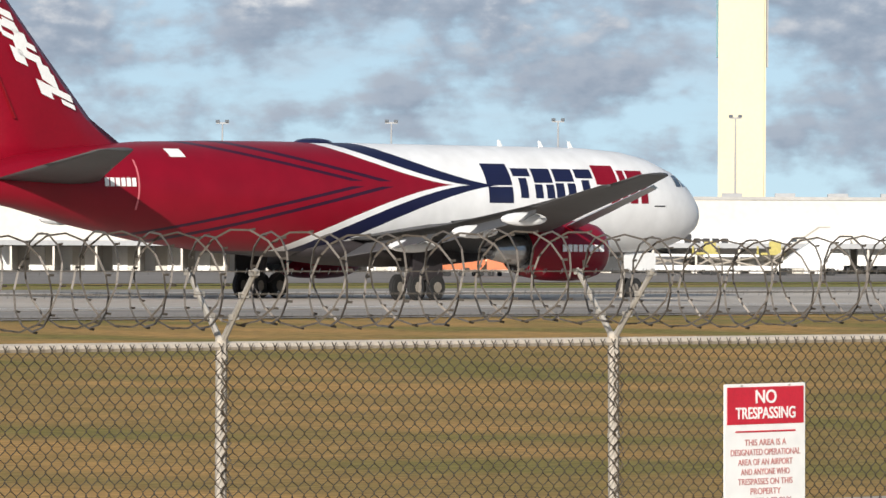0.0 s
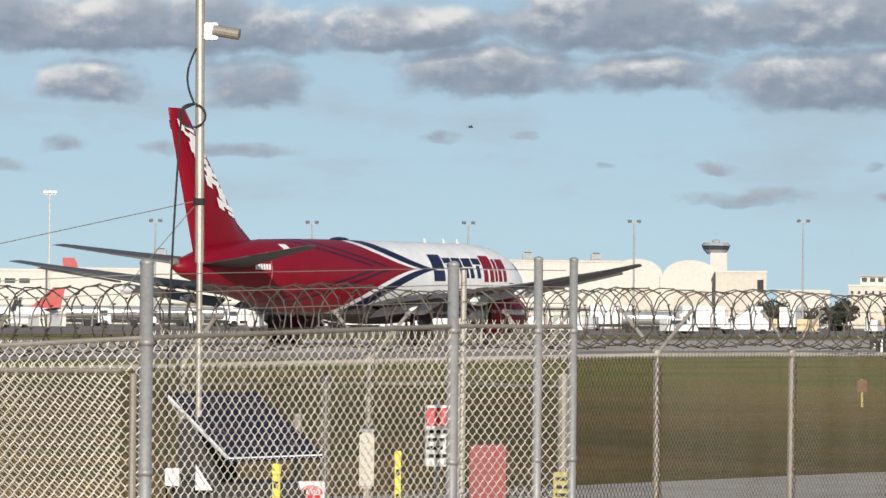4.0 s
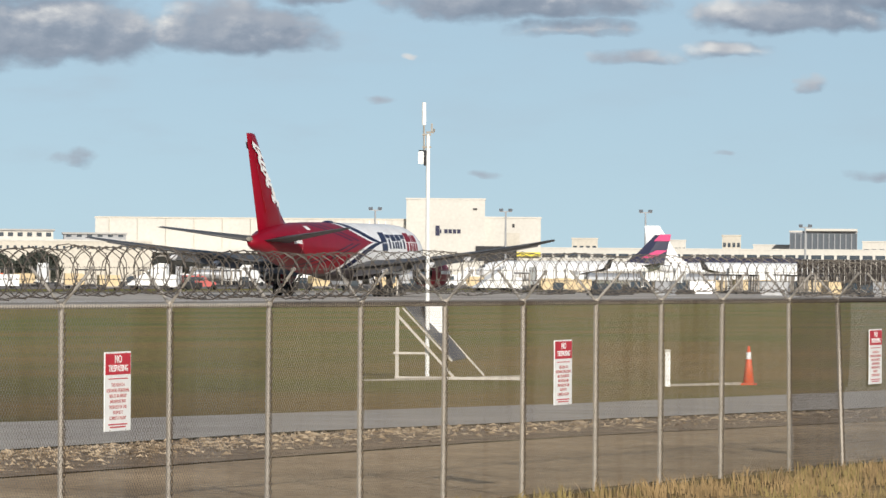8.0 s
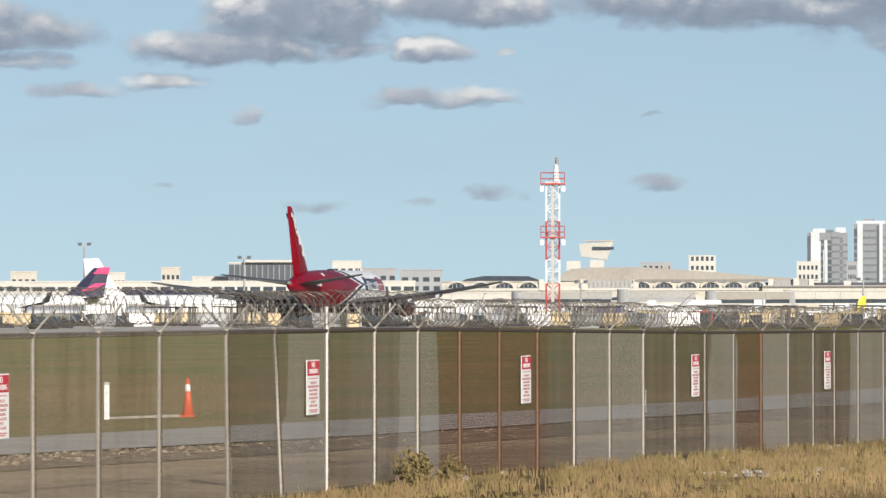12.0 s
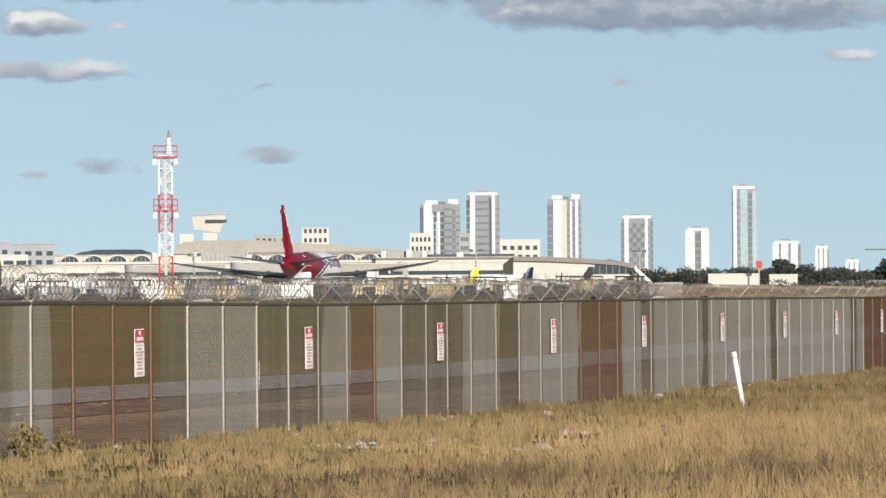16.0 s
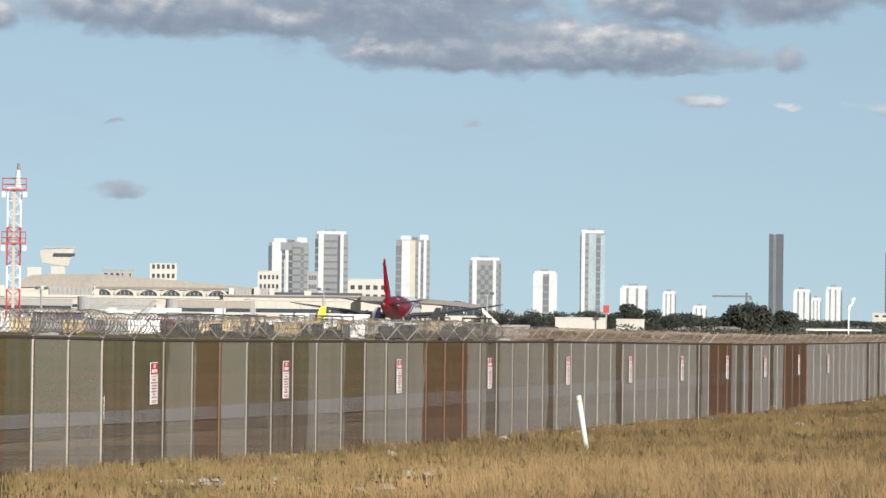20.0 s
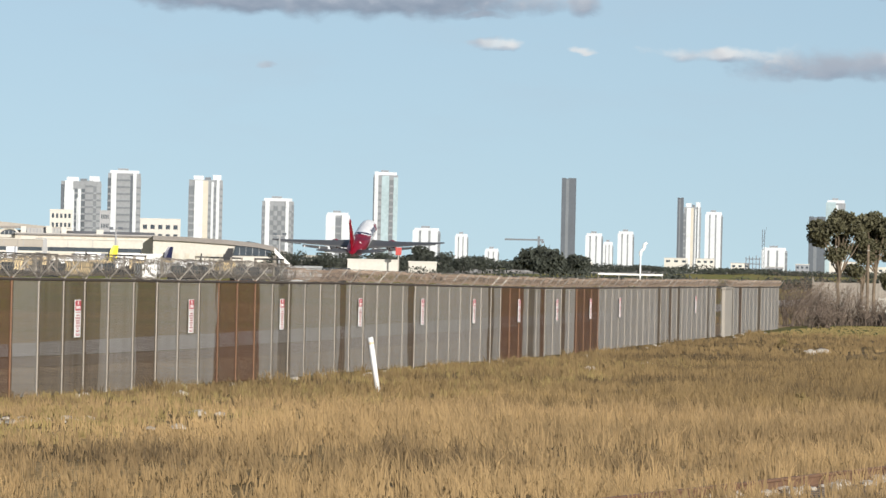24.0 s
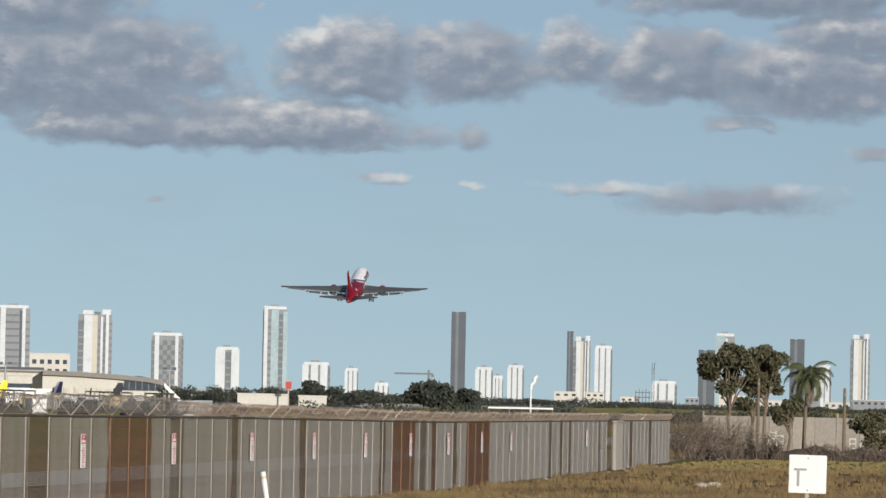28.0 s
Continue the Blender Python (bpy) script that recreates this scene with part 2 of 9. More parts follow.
wt.links.new(deck.outputs[0], bg.inputs["Color"])
wout = wt.nodes.new("ShaderNodeOutputWorld")
wt.links.new(bg.outputs[0], wout.inputs["Surface"])

sun_data = bpy.data.lights.new("sun", "SUN")
sun_data.energy = 5.0
sun_data.angle = radians(0.53)
sun_data.color = (1.0, 0.94, 0.86)
sun = new("sun", sun_data)
sb, se = radians(SUN_BEARING), radians(SUN_HEIGHT)
sun.matrix_world = look((math.sin(sb) * math.cos(se) * 100, math.cos(sb) * math.cos(se) * 100, math.sin(se) * 100), (0, 0, 0))
scene.view_settings.exposure = 0.0


# ---- materials ----
def mat(name, color, rough=0.6, metal=0.0, scale=2.0, vary=0.15, bump=0.0, fine=12.0, spec=0.5, each=0.0, clear=0.0):
    """A painted or natural surface: base colour with stains at a coarse and grain at a fine scale, in metres."""
    m = bpy.data.materials.new(name)
    m.use_nodes = True
    t = m.node_tree
    b = t.nodes["Principled BSDF"]
    b.inputs["Roughness"].default_value = rough
    b.inputs["Metallic"].default_value = metal
    b.inputs["Specular IOR Level"].default_value = spec
    b.inputs["Coat Weight"].default_value = clear
    tc = t.nodes.new("ShaderNodeTexCoord")
    n1 = t.nodes.new("ShaderNodeTexNoise")
    n1.inputs["Scale"].default_value = scale
    n1.inputs["Detail"].default_value = 4
    n2 = t.nodes.new("ShaderNodeTexNoise")
    n2.inputs["Scale"].default_value = scale * fine
    n2.inputs["Detail"].default_value = 3
    t.links.new(tc.outputs["Object"], n1.inputs["Vector"])
    t.links.new(tc.outputs["Object"], n2.inputs["Vector"])
    mix = t.nodes.new("ShaderNodeMath")
    mix.operation = "ADD"
    t.links.new(n1.outputs["Fac"], mix.inputs[0])
    t.links.new(n2.outputs["Fac"], mix.inputs[1])
    fac = mix.outputs[0]
    if each:
        info = t.nodes.new("ShaderNodeObjectInfo")
        m2 = t.nodes.new("ShaderNodeMath")
        m2.operation = "MULTIPLY_ADD"
        t.links.new(info.outputs["Random"], m2.inputs[0])
        m2.inputs[1].default_value = each
        t.links.new(fac, m2.inputs[2])
        fac = m2.outputs[0]
    ramp = t.nodes.new("ShaderNodeMapRange")
    t.links.new(fac, ramp.inputs[0])
    for i, v in zip((1, 2, 3, 4), (0.65, 1.35 + each, 1.0 - vary, 1.0 + vary)):
        ramp.inputs[i].default_value = v
    mul = t.nodes.new("ShaderNodeVectorMath")
    mul.operation = "SCALE"
    mul.inputs[0].default_value = color
    t.links.new(ramp.outputs[0], mul.inputs["Scale"])
    t.links.new(mul.outputs[0], b.inputs["Base Color"])
    if bump:
        bp = t.nodes.new("ShaderNodeBump")
        bp.inputs["Strength"].default_value = bump
        t.links.new(n2.outputs["Fac"], bp.inputs["Height"])
        t.links.new(bp.outputs[0], b.inputs["Normal"])
    return m


M = {
    "steel": mat("galvanised_steel", (0.40, 0.37, 0.325), 0.45, 0.3, 6, 0.25, each=0.3),
    "post_grey": mat("grey_post_zinc", (0.33, 0.33, 0.32), 0.5, 0.3, 6, 0.25, each=0.3),
    # dark for the shadow line along the far top rail
    "rail_dark": mat("shadow_line_rail", (0.075, 0.058, 0.045), 0.7, 0.2, 4, 0.3),
    "steel_old": mat("weathered_steel", (0.30, 0.27, 0.23), 0.65, 0.4, 5, 0.3, each=0.4),
    "rust": mat("rusted_steel", (0.22, 0.125, 0.075), 0.85, 0.2, 6, 0.35, each=0.3),
    "wire": mat("galvanised_wire", (0.46, 0.45, 0.43), 0.5, 0.5, 3, 0.2, each=0.5),
    "wire_dull": mat("dull_wire", (0.30, 0.27, 0.23), 0.6, 0.4, 3, 0.25, each=0.4),
    # darkened for coils that stand as silhouettes before bright walls
    "razor": mat("razor_wire", (0.17, 0.15, 0.125), 0.45, 0.3, 4, 0.3, each=0.4),
    "razor_tan": mat("tan_razor_wire", (0.34, 0.255, 0.19), 0.5, 0.2, 4, 0.3, each=0.4),
    # nearest coil coloured darker still, as a silhouette against the light
    "razor_dark": mat("silhouette_razor_wire", (0.11, 0.095, 0.08), 0.5, 0.3, 4, 0.3, each=0.4),
    "white": mat("white_paint", (0.80, 0.80, 0.78), 0.55, 0, 0.6, 0.08),
    "cream": mat("cream_paint", (0.64, 0.54, 0.37), 0.6, 0, 0.15, 0.07),
    "wall_white": mat("white_wall", (0.57, 0.545, 0.485), 0.7, 0, 0.12, 0.1),
    "wall_beige": mat("beige_wall", (0.54, 0.50, 0.42), 0.75, 0, 0.12, 0.12),
    "wall_grey": mat("grey_wall", (0.34, 0.345, 0.35), 0.75, 0, 0.12, 0.12),
    "roof_grey": mat("grey_roof", (0.38, 0.37, 0.35), 0.8, 0, 0.1, 0.15),
    "roof_dark": mat("dark_metal_roof", (0.22, 0.20, 0.18), 0.6, 0, 0.1, 0.15),
    "roof_tan": mat("tan_roof", (0.36, 0.33, 0.285), 0.8, 0, 0.1, 0.12),
    "glass": mat("dark_glass", (0.05, 0.065, 0.08), 0.12, 0, 0.05, 0.3, spec=0.8),
    "glass_blue": mat("blue_glass", (0.16, 0.30, 0.34), 0.15, 0.2, 0.05, 0.25, spec=0.8),
    # tower colours lean to blue for the haze of distance
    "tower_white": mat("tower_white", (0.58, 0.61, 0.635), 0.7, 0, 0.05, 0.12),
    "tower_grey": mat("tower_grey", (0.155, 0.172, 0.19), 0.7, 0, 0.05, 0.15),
    "sign_text": mat("sign_text_red", (0.45, 0.18, 0.17), 0.5, 0, 6, 0.1),
    "tower_glass": mat("tower_glass", (0.085, 0.10, 0.115), 0.3, 0, 0.05, 0.3),
    # near-black, also painted where openings lie in shade
    "dark": mat("dark_paint_and_shade", (0.03, 0.03, 0.032), 0.8, 0, 1, 0.3),
    "black": mat("black_rubber", (0.018, 0.018, 0.018), 0.75, 0, 5, 0.3),
    "red_sign": mat("red_enamel", (0.52, 0.02, 0.04), 0.4, 0, 6, 0.12),
    "red_box": mat("red_paint", (0.22, 0.006, 0.01), 0.4, 0, 4, 0.15),
    "navy": mat("navy_paint", (0.010, 0.012, 0.045), 0.3, 0, 1, 0.1),
    "plane_red": mat("red_gloss_paint", (0.215, 0.002, 0.013), 0.4, 0, 0.5, 0.08, spec=0.3, clear=0.05),
    "plane_white": mat("white_gloss_paint", (0.80, 0.80, 0.79), 0.25, 0, 0.5, 0.05, clear=0.4),
    # aircraft grey darkened so that wings carry their underside shade
    "plane_grey": mat("darkened_grey_paint", (0.085, 0.086, 0.088), 0.5, 0, 0.6, 0.15, spec=0.3),
    "bare_metal": mat("bare_metal", (0.5, 0.5, 0.5), 0.3, 0.9, 2, 0.15),
    "yellow": mat("yellow_plastic", (0.75, 0.62, 0.04), 0.5, 0, 4, 0.12),
    "faded_yellow": mat("faded_yellow_sign", (0.40, 0.34, 0.09), 0.6, 0, 5, 0.2),
    "orange": mat("orange_plastic", (0.62, 0.10, 0.035), 0.5, 0, 4, 0.12),
    "solar": mat("solar_cells", (0.010, 0.013, 0.03), 0.45, 0, 4, 0.3, spec=0.25),
    "asphalt": mat("asphalt", (0.30, 0.272, 0.24), 0.95, 0, 0.12, 0.3, bump=0.2, fine=40, spec=0.08),
    "road_grey": mat("worn_road_asphalt", (0.44, 0.40, 0.35), 0.95, 0, 0.3, 0.22, bump=0.2, fine=30, spec=0.08),
    "post_zinc": mat("stained_zinc_post", (0.40, 0.36, 0.305), 0.6, 0.2, 6, 0.3, each=0.4),
    "runway": mat("runway_asphalt", (0.49, 0.44, 0.38), 0.95, 0, 0.05, 0.25, fine=30, spec=0.08),
    "concrete": mat("concrete_apron", (0.25, 0.225, 0.20), 0.95, 0, 0.04, 0.15, fine=30, spec=0.08),
    "gravel": mat("gravel", (0.26, 0.19, 0.125), 0.95, 0, 0.9, 0.7, bump=0.6, fine=14, spec=0.08),
    "soil": mat("bare_soil", (0.41, 0.298, 0.182), 0.95, 0, 0.25, 0.45, bump=0.5, fine=16, spec=0.08),
    "chip": mat("pale_litter", (0.42, 0.325, 0.215), 0.9, 0, 0.8, 0.4),
    "leaf": mat("leaves", (0.085, 0.08, 0.040), 0.7, 0, 1.5, 0.45, fine=5),
    # far foliage greyed, distance haze put into its colour
    "leaf_far": mat("hazed_far_leaves", (0.046, 0.053, 0.040), 0.8, 0, 0.3, 0.4, fine=6),
    "palm_leaf": mat("palm_leaves", (0.075, 0.085, 0.03), 0.6, 0, 1.5, 0.4, fine=5),
    "bark": mat("bark", (0.17, 0.13, 0.09), 0.9, 0, 3, 0.35, bump=0.4),
    "dry_bush": mat("dry_twigs", (0.17, 0.13, 0.10), 0.9, 0, 3, 0.4),
    "blade": mat("dry_grass_blades", (0.165, 0.112, 0.047), 0.8, 0, 0.09, 0.85, fine=14),
    "blade_straw": mat("straw_grass_blades", (0.25, 0.17, 0.078), 0.8, 0, 0.09, 0.8, fine=14),
    "blade_green": mat("green_grass_blades", (0.23, 0.175, 0.065), 0.8, 0, 0.5, 0.35, fine=9),
    # further tower tones, tinted with the same haze blue
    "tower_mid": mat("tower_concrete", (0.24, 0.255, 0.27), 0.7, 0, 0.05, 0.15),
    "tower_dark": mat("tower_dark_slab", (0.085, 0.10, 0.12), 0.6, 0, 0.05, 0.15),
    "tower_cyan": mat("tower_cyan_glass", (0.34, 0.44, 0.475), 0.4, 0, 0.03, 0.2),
    "tie_wire": mat("zinc_edge_wire", (0.60, 0.53, 0.44), 0.5, 0.2, 5, 0.3, each=0.3),
    "stone": mat("pale_stone", (0.42, 0.38, 0.32), 0.9, 0, 3, 0.3),
}


def ground_material():
    """Mown field, brown and green in drifts, and straw-dry grass on the near side of the fence."""
    m = bpy.data.materials.new("field_grass")
    m.use_nodes = True
    t = m.node_tree
    b = t.nodes["Principled BSDF"]
    b.inputs["Roughness"].default_value = 0.95
    b.inputs["Specular IOR Level"].default_value = 0.1
    tc = t.nodes.new("ShaderNodeTexCoord")
    sep = t.nodes.new("ShaderNodeSeparateXYZ")
    t.links.new(tc.outputs["Object"], sep.inputs[0])

    def noise_at(sx, sy, detail):
        mp = t.nodes.new("ShaderNodeMapping")
        mp.inputs["Scale"].default_value = (sx, sy, 1)
        t.links.new(tc.outputs["Object"], mp.inputs["Vector"])
        n = t.nodes.new("ShaderNodeTexNoise")
        n.inputs["Scale"].default_value = 1
        n.inputs["Detail"].default_value = detail
        t.links.new(mp.outputs[0], n.inputs["Vector"])
        return n.outputs["Fac"]

    def ramp(fac, stops):
        r = t.nodes.new("ShaderNodeValToRGB")
        r.color_ramp.elements[0].position, r.color_ramp.elements[0].color = stops[0][0], (*stops[0][1], 1)
        r.color_ramp.elements[1].position, r.color_ramp.elements[1].color = stops[-1][0], (*stops[-1][1], 1)
        for p, c in stops[1:-1]:
            e = r.color_ramp.elements.new(p)
            e.color = (*c, 1)
        t.links.new(fac, r.inputs[0])
        return r.outputs[0]

    far = ramp(noise_at(0.02, 0.07, 6), [(0.35, (0.36, 0.24, 0.10)), (0.5, (0.29, 0.21, 0.083)), (0.63, (0.215, 0.192, 0.062))])
    near = ramp(noise_at(0.12, 0.25, 6), [(0.36, (0.075, 0.05, 0.021)), (0.5, (0.13, 0.089, 0.039)), (0.64, (0.25, 0.172, 0.08))])
    side = t.nodes.new("ShaderNodeMapRange")
    t.links.new(sep.outputs[1], side.inputs[0])
    for i, v in zip((1, 2, 3, 4), (24.0, 28.0, 0.0, 1.0)):
        side.inputs[i].default_value = v
    # browner grass west of the compound, dark olive grass behind it
    skew = t.nodes.new("ShaderNodeMath")
    skew.operation = "MULTIPLY_ADD"
    t.links.new(sep.outputs[1], skew.inputs[0])
    skew.inputs[1].default_value = -1.15
    t.links.new(sep.outputs[0], skew.inputs[2])

    def blend(lo, hi, c1, c2):
        r = t.nodes.new("ShaderNodeMapRange")
        t.links.new(skew.outputs[0], r.inputs[0])
        for i, v in zip((1, 2, 3, 4), (lo, hi, 0.0, 1.0)):
            r.inputs[i].default_value = v
        m_ = t.nodes.new("ShaderNodeMixRGB")
        t.links.new(r.outputs[0], m_.inputs[0])
        t.links.new(c1, m_.inputs[1])
        t.links.new(c2, m_.inputs[2])
        return m_.outputs[0]

    tan = ramp(noise_at(0.16, 0.10, 7), [(0.38, (0.45, 0.265, 0.092)), (0.5, (0.325, 0.212, 0.074)), (0.62, (0.235, 0.19, 0.057))])
    olive = ramp(noise_at(0.16, 0.10, 6), [(0.38, (0.15, 0.103, 0.034)), (0.5, (0.108, 0.086, 0.028)), (0.62, (0.08, 0.082, 0.025))])
    far = blend(40.0, 95.0, blend(12.0, 50.0, tan, olive), far)
    # greener drift along the runway's side of the field
    green = ramp(noise_at(0.05, 0.22, 6), [(0.38, (0.31, 0.225, 0.085)), (0.5, (0.245, 0.22, 0.07)), (0.62, (0.17, 0.20, 0.055))])
    band = t.nodes.new("ShaderNodeValToRGB")
    for e, (p, v) in zip([band.color_ramp.elements[0], band.color_ramp.elements[1]] + [band.color_ramp.elements.new(0.5) for k in range(2)], ((0.0, 0), (1.0, 0), (0.35, 0.75), (0.7, 0.75))):
        e.position, e.color = p, (v, v, v, 1)
    deep = t.nodes.new("ShaderNodeMapRange")
    t.links.new(sep.outputs[1], deep.inputs[0])
    for i, v in zip((1, 2, 3, 4), (76.0, 122.0, 0.0, 1.0)):
        deep.inputs[i].default_value = v
    t.links.new(deep.outputs[0], band.inputs[0])
    east = t.nodes.new("ShaderNodeMapRange")
    t.links.new(sep.outputs[0], east.inputs[0])
    for i, v in zip((1, 2, 3, 4), (170.0, 230.0, 0.0, 1.0)):
        east.inputs[i].default_value = v
    drift = t.nodes.new("ShaderNodeMath")
    drift.operation = "MULTIPLY"
    t.links.new(band.outputs[0], drift.inputs[0])
    t.links.new(east.outputs[0], drift.inputs[1])
    mg = t.nodes.new("ShaderNodeMixRGB")
    t.links.new(drift.outputs[0], mg.inputs[0])
    t.links.new(far, mg.inputs[1])
    t.links.new(green, mg.inputs[2])
    far = mg.outputs[0]
    mix = t.nodes.new("ShaderNodeMixRGB")
    t.links.new(side.outputs[0], mix.inputs[0])
    t.links.new(near, mix.inputs[1])
    t.links.new(far, mix.inputs[2])
    mown = ramp(noise_at(0.1, 0.3, 5), [(0.35, (0.10, 0.105, 0.034)), (0.65, (0.15, 0.15, 0.05))])
    end = t.nodes.new("ShaderNodeMapRange")
    t.links.new(sep.outputs[0], end.inputs[0])
    for i, v in zip((1, 2, 3, 4), (318.0, 350.0, 0.0, 1.0)):
        end.inputs[i].default_value = v
    mix2 = t.nodes.new("ShaderNodeMixRGB")
    t.links.new(end.outputs[0], mix2.inputs[0])
    t.links.new(near, mix2.inputs[1])
    t.links.new(mown, mix2.inputs[2])
    t.links.new(mix2.outputs[0], mix.inputs[1])
    grain = t.nodes.new("ShaderNodeMapRange")
    t.links.new(noise_at(2.2, 4.5, 5), grain.inputs[0])
    for i, v in zip((1, 2, 3, 4), (0.3, 0.7, 0.62, 1.38)):
        grain.inputs[i].default_value = v
    sc = t.nodes.new("ShaderNodeVectorMath")
    sc.operation = "SCALE"
    t.links.new(mix.outputs[0], sc.inputs[0])
    straw = t.nodes.new("ShaderNodeMapRange")
    t.links.new(sep.outputs[0], straw.inputs[0])
    for i, v in zip((1, 2, 3, 4), (115.0, 210.0, 1.5, 0.85)):
        straw.inputs[i].default_value = v
    paler = t.nodes.new("ShaderNodeMixRGB")
    t.links.new(side.outputs[0], paler.inputs[0])
    t.links.new(straw.outputs[0], paler.inputs[1])
    paler.inputs[2].default_value = (1, 1, 1, 1)
    both = t.nodes.new("ShaderNodeMath")
    both.operation = "MULTIPLY"
    t.links.new(grain.outputs[0], both.inputs[0])
    t.links.new(paler.outputs[0], both.inputs[1])
    t.links.new(both.outputs[0], sc.inputs["Scale"])
    t.links.new(sc.outputs[0], b.inputs["Base Color"])
    bp = t.nodes.new("ShaderNodeBump")
    bp.inputs["Strength"].default_value = 0.5
    bp.inputs["Distance"].default_value = 0.2
    t.links.new(noise_at(3, 6, 4), bp.inputs["Height"])
    t.links.new(bp.outputs[0], b.inputs["Normal"])
    return m


M["field"] = ground_material()


def wire_material(name, clean, brown, low, high_):
    """Fence wire, grey zinc giving way to rust in upright streaks."""
    m = mat(name, clean, 0.55, 0.15, 3, 0.2)
    t = m.node_tree
    b = t.nodes["Principled BSDF"]
    geo = t.nodes.new("ShaderNodeNewGeometry")
    mp = t.nodes.new("ShaderNodeMapping")
    mp.inputs["Scale"].default_value = (0.75, 0.75, 0.16)
    t.links.new(geo.outputs["Position"], mp.inputs["Vector"])
    n = t.nodes.new("ShaderNodeTexNoise")
    n.inputs["Scale"].default_value = 1.0
    n.inputs["Detail"].default_value = 4.0
    n.inputs["Roughness"].default_value = 0.65
    t.links.new(mp.outputs[0], n.inputs["Vector"])
    r = t.nodes.new("ShaderNodeMapRange")
    t.links.new(n.outputs["Fac"], r.inputs[0])
    for i, v in zip((1, 2, 3, 4), (low, high_, 0.0, 1.0)):
        r.inputs[i].default_value = v
    mix = t.nodes.new("ShaderNodeMixRGB")
    t.links.new(r.outputs[0], mix.inputs[0])
    t.links.new(b.inputs["Base Color"].links[0].from_socket, mix.inputs[1])
    mix.inputs[2].default_value = (*brown, 1)
    t.links.new(mix.outputs[0], b.inputs["Base Color"])
    return m


M["wire"] = wire_material("galvanised_wire_mesh", (0.37, 0.315, 0.235), (0.19, 0.14, 0.09), 0.52, 0.68)
M["wire_dull"] = wire_material("dull_wire_mesh", (0.25, 0.23, 0.20), (0.12, 0.085, 0.055), 0.44, 0.64)
M["wire_bright"] = wire_material("bright_wire_mesh", (0.72, 0.68, 0.60), (0.46, 0.40, 0.32), 0.52, 0.75)


# ---- builders ----
def part(name, bm, material, parent=None, label=""):
    """Links a bmesh as one mesh object under a thing or a part."""
    me = bpy.data.meshes.new(name)
    bm.to_mesh(me)
    bm.free()
    me.materials.append(material)
    ob = new(name, me)
    ob.parent = parent
    if label:
        ob["label"] = label
    return ob


def shared(name, me, parent, m):
    ob = new(name, me)
    ob.parent = parent
    ob.matrix_basis = m
    return ob


def thing(name, m, label, category, group="", kind=""):
    ob = new(name)
    ob.empty_display_size = 0.2
    ob.matrix_basis = m
    return tagged(ob, label, category, group, kind)


def box(bm, x0, x1, y0, y1, z0, z1, bevel=0.0):
    r = bmesh.ops.create_cube(bm, size=1, matrix=Matrix.Translation(((x0 + x1) / 2, (y0 + y1) / 2, (z0 + z1) / 2)) @ Matrix.Diagonal((x1 - x0, y1 - y0, z1 - z0, 1)))
    if bevel:
        es = list({e for v in r["verts"] for e in v.link_edges})
        bmesh.ops.bevel(bm, geom=es, offset=bevel, segments=2, affect="EDGES")
    return bm


def tube(bm, a, b, r, r2=None, seg=8, cap=True):
    a, b = Vector(a), Vector(b)
    d = b - a
    m = Matrix.Translation((a + b) / 2) @ d.to_track_quat("Z", "Y").to_matrix().to_4x4()
    bmesh.ops.create_cone(bm, cap_ends=cap, segments=seg, radius1=r, radius2=r if r2 is None else r2, depth=d.length, matrix=m)
    return bm


def ball(bm, c, sx, sy, sz, u=10, v=7):
    bmesh.ops.create_uvsphere(bm, u_segments=u, v_segments=v, radius=1, matrix=Matrix.Translation(c) @ Matrix.Diagonal((sx, sy, sz, 1)))
    return bm


def loft(bm, rings, closed=True, caps=True):
    """Skins rings of points, all of one count."""
    rows = [[bm.verts.new(p) for p in ring] for ring in rings]
    n = len(rows[0])
    for a, b in zip(rows, rows[1:]):
        for i in range(n if closed else n - 1):
            j = (i + 1) % n
            bm.faces.new((a[i], a[j], b[j], b[i]))
    if caps and closed:
        bm.faces.new(rows[0][::-1])
        bm.faces.new(rows[-1])
    bmesh.ops.recalc_face_normals(bm, faces=bm.faces[:])
    return bm


def smooth(ob):
    for p in ob.data.polygons:
        p.use_smooth = True
    return ob


def B():
    return bmesh.new()


def spot(bearing, r):
    b = radians(bearing)
    return math.sin(b) * r, math.cos(b) * r


def facing(bearing, r, z=0.0, turn=0.0):
    """A pose at that bearing and distance: local -y looks back at the stand, x runs to its right."""
    x, y = spot(bearing, r)
    return pose(x, y, z, 0, 0, -bearing + turn)


def wires(verts, faces, a, b, r):
    """A thin three-sided wire from a to b."""
    a, b = np.array(a, float), np.array(b, float)
    d = (b - a) / np.linalg.norm(b - a)
    u = np.cross(d, (0.31, 0.74, 0.59))
    u /= np.linalg.norm(u)
    w = np.cross(d, u)
    k = len(verts)
    for p in (a, b):
        for q in range(3):
            verts.append(tuple(p + r * (u * math.cos(q * 2.094) + w * math.sin(q * 2.094))))
    for q in range(3):
        n = (q + 1) % 3
        faces.append((k + q, k + n, k + 3 + n, k + 3 + q))


def mesh_of(name, verts, faces, material):
    me = bpy.data.meshes.new(name)
    me.from_pydata(verts, [], faces)
    me.materials.append(material)
    return me


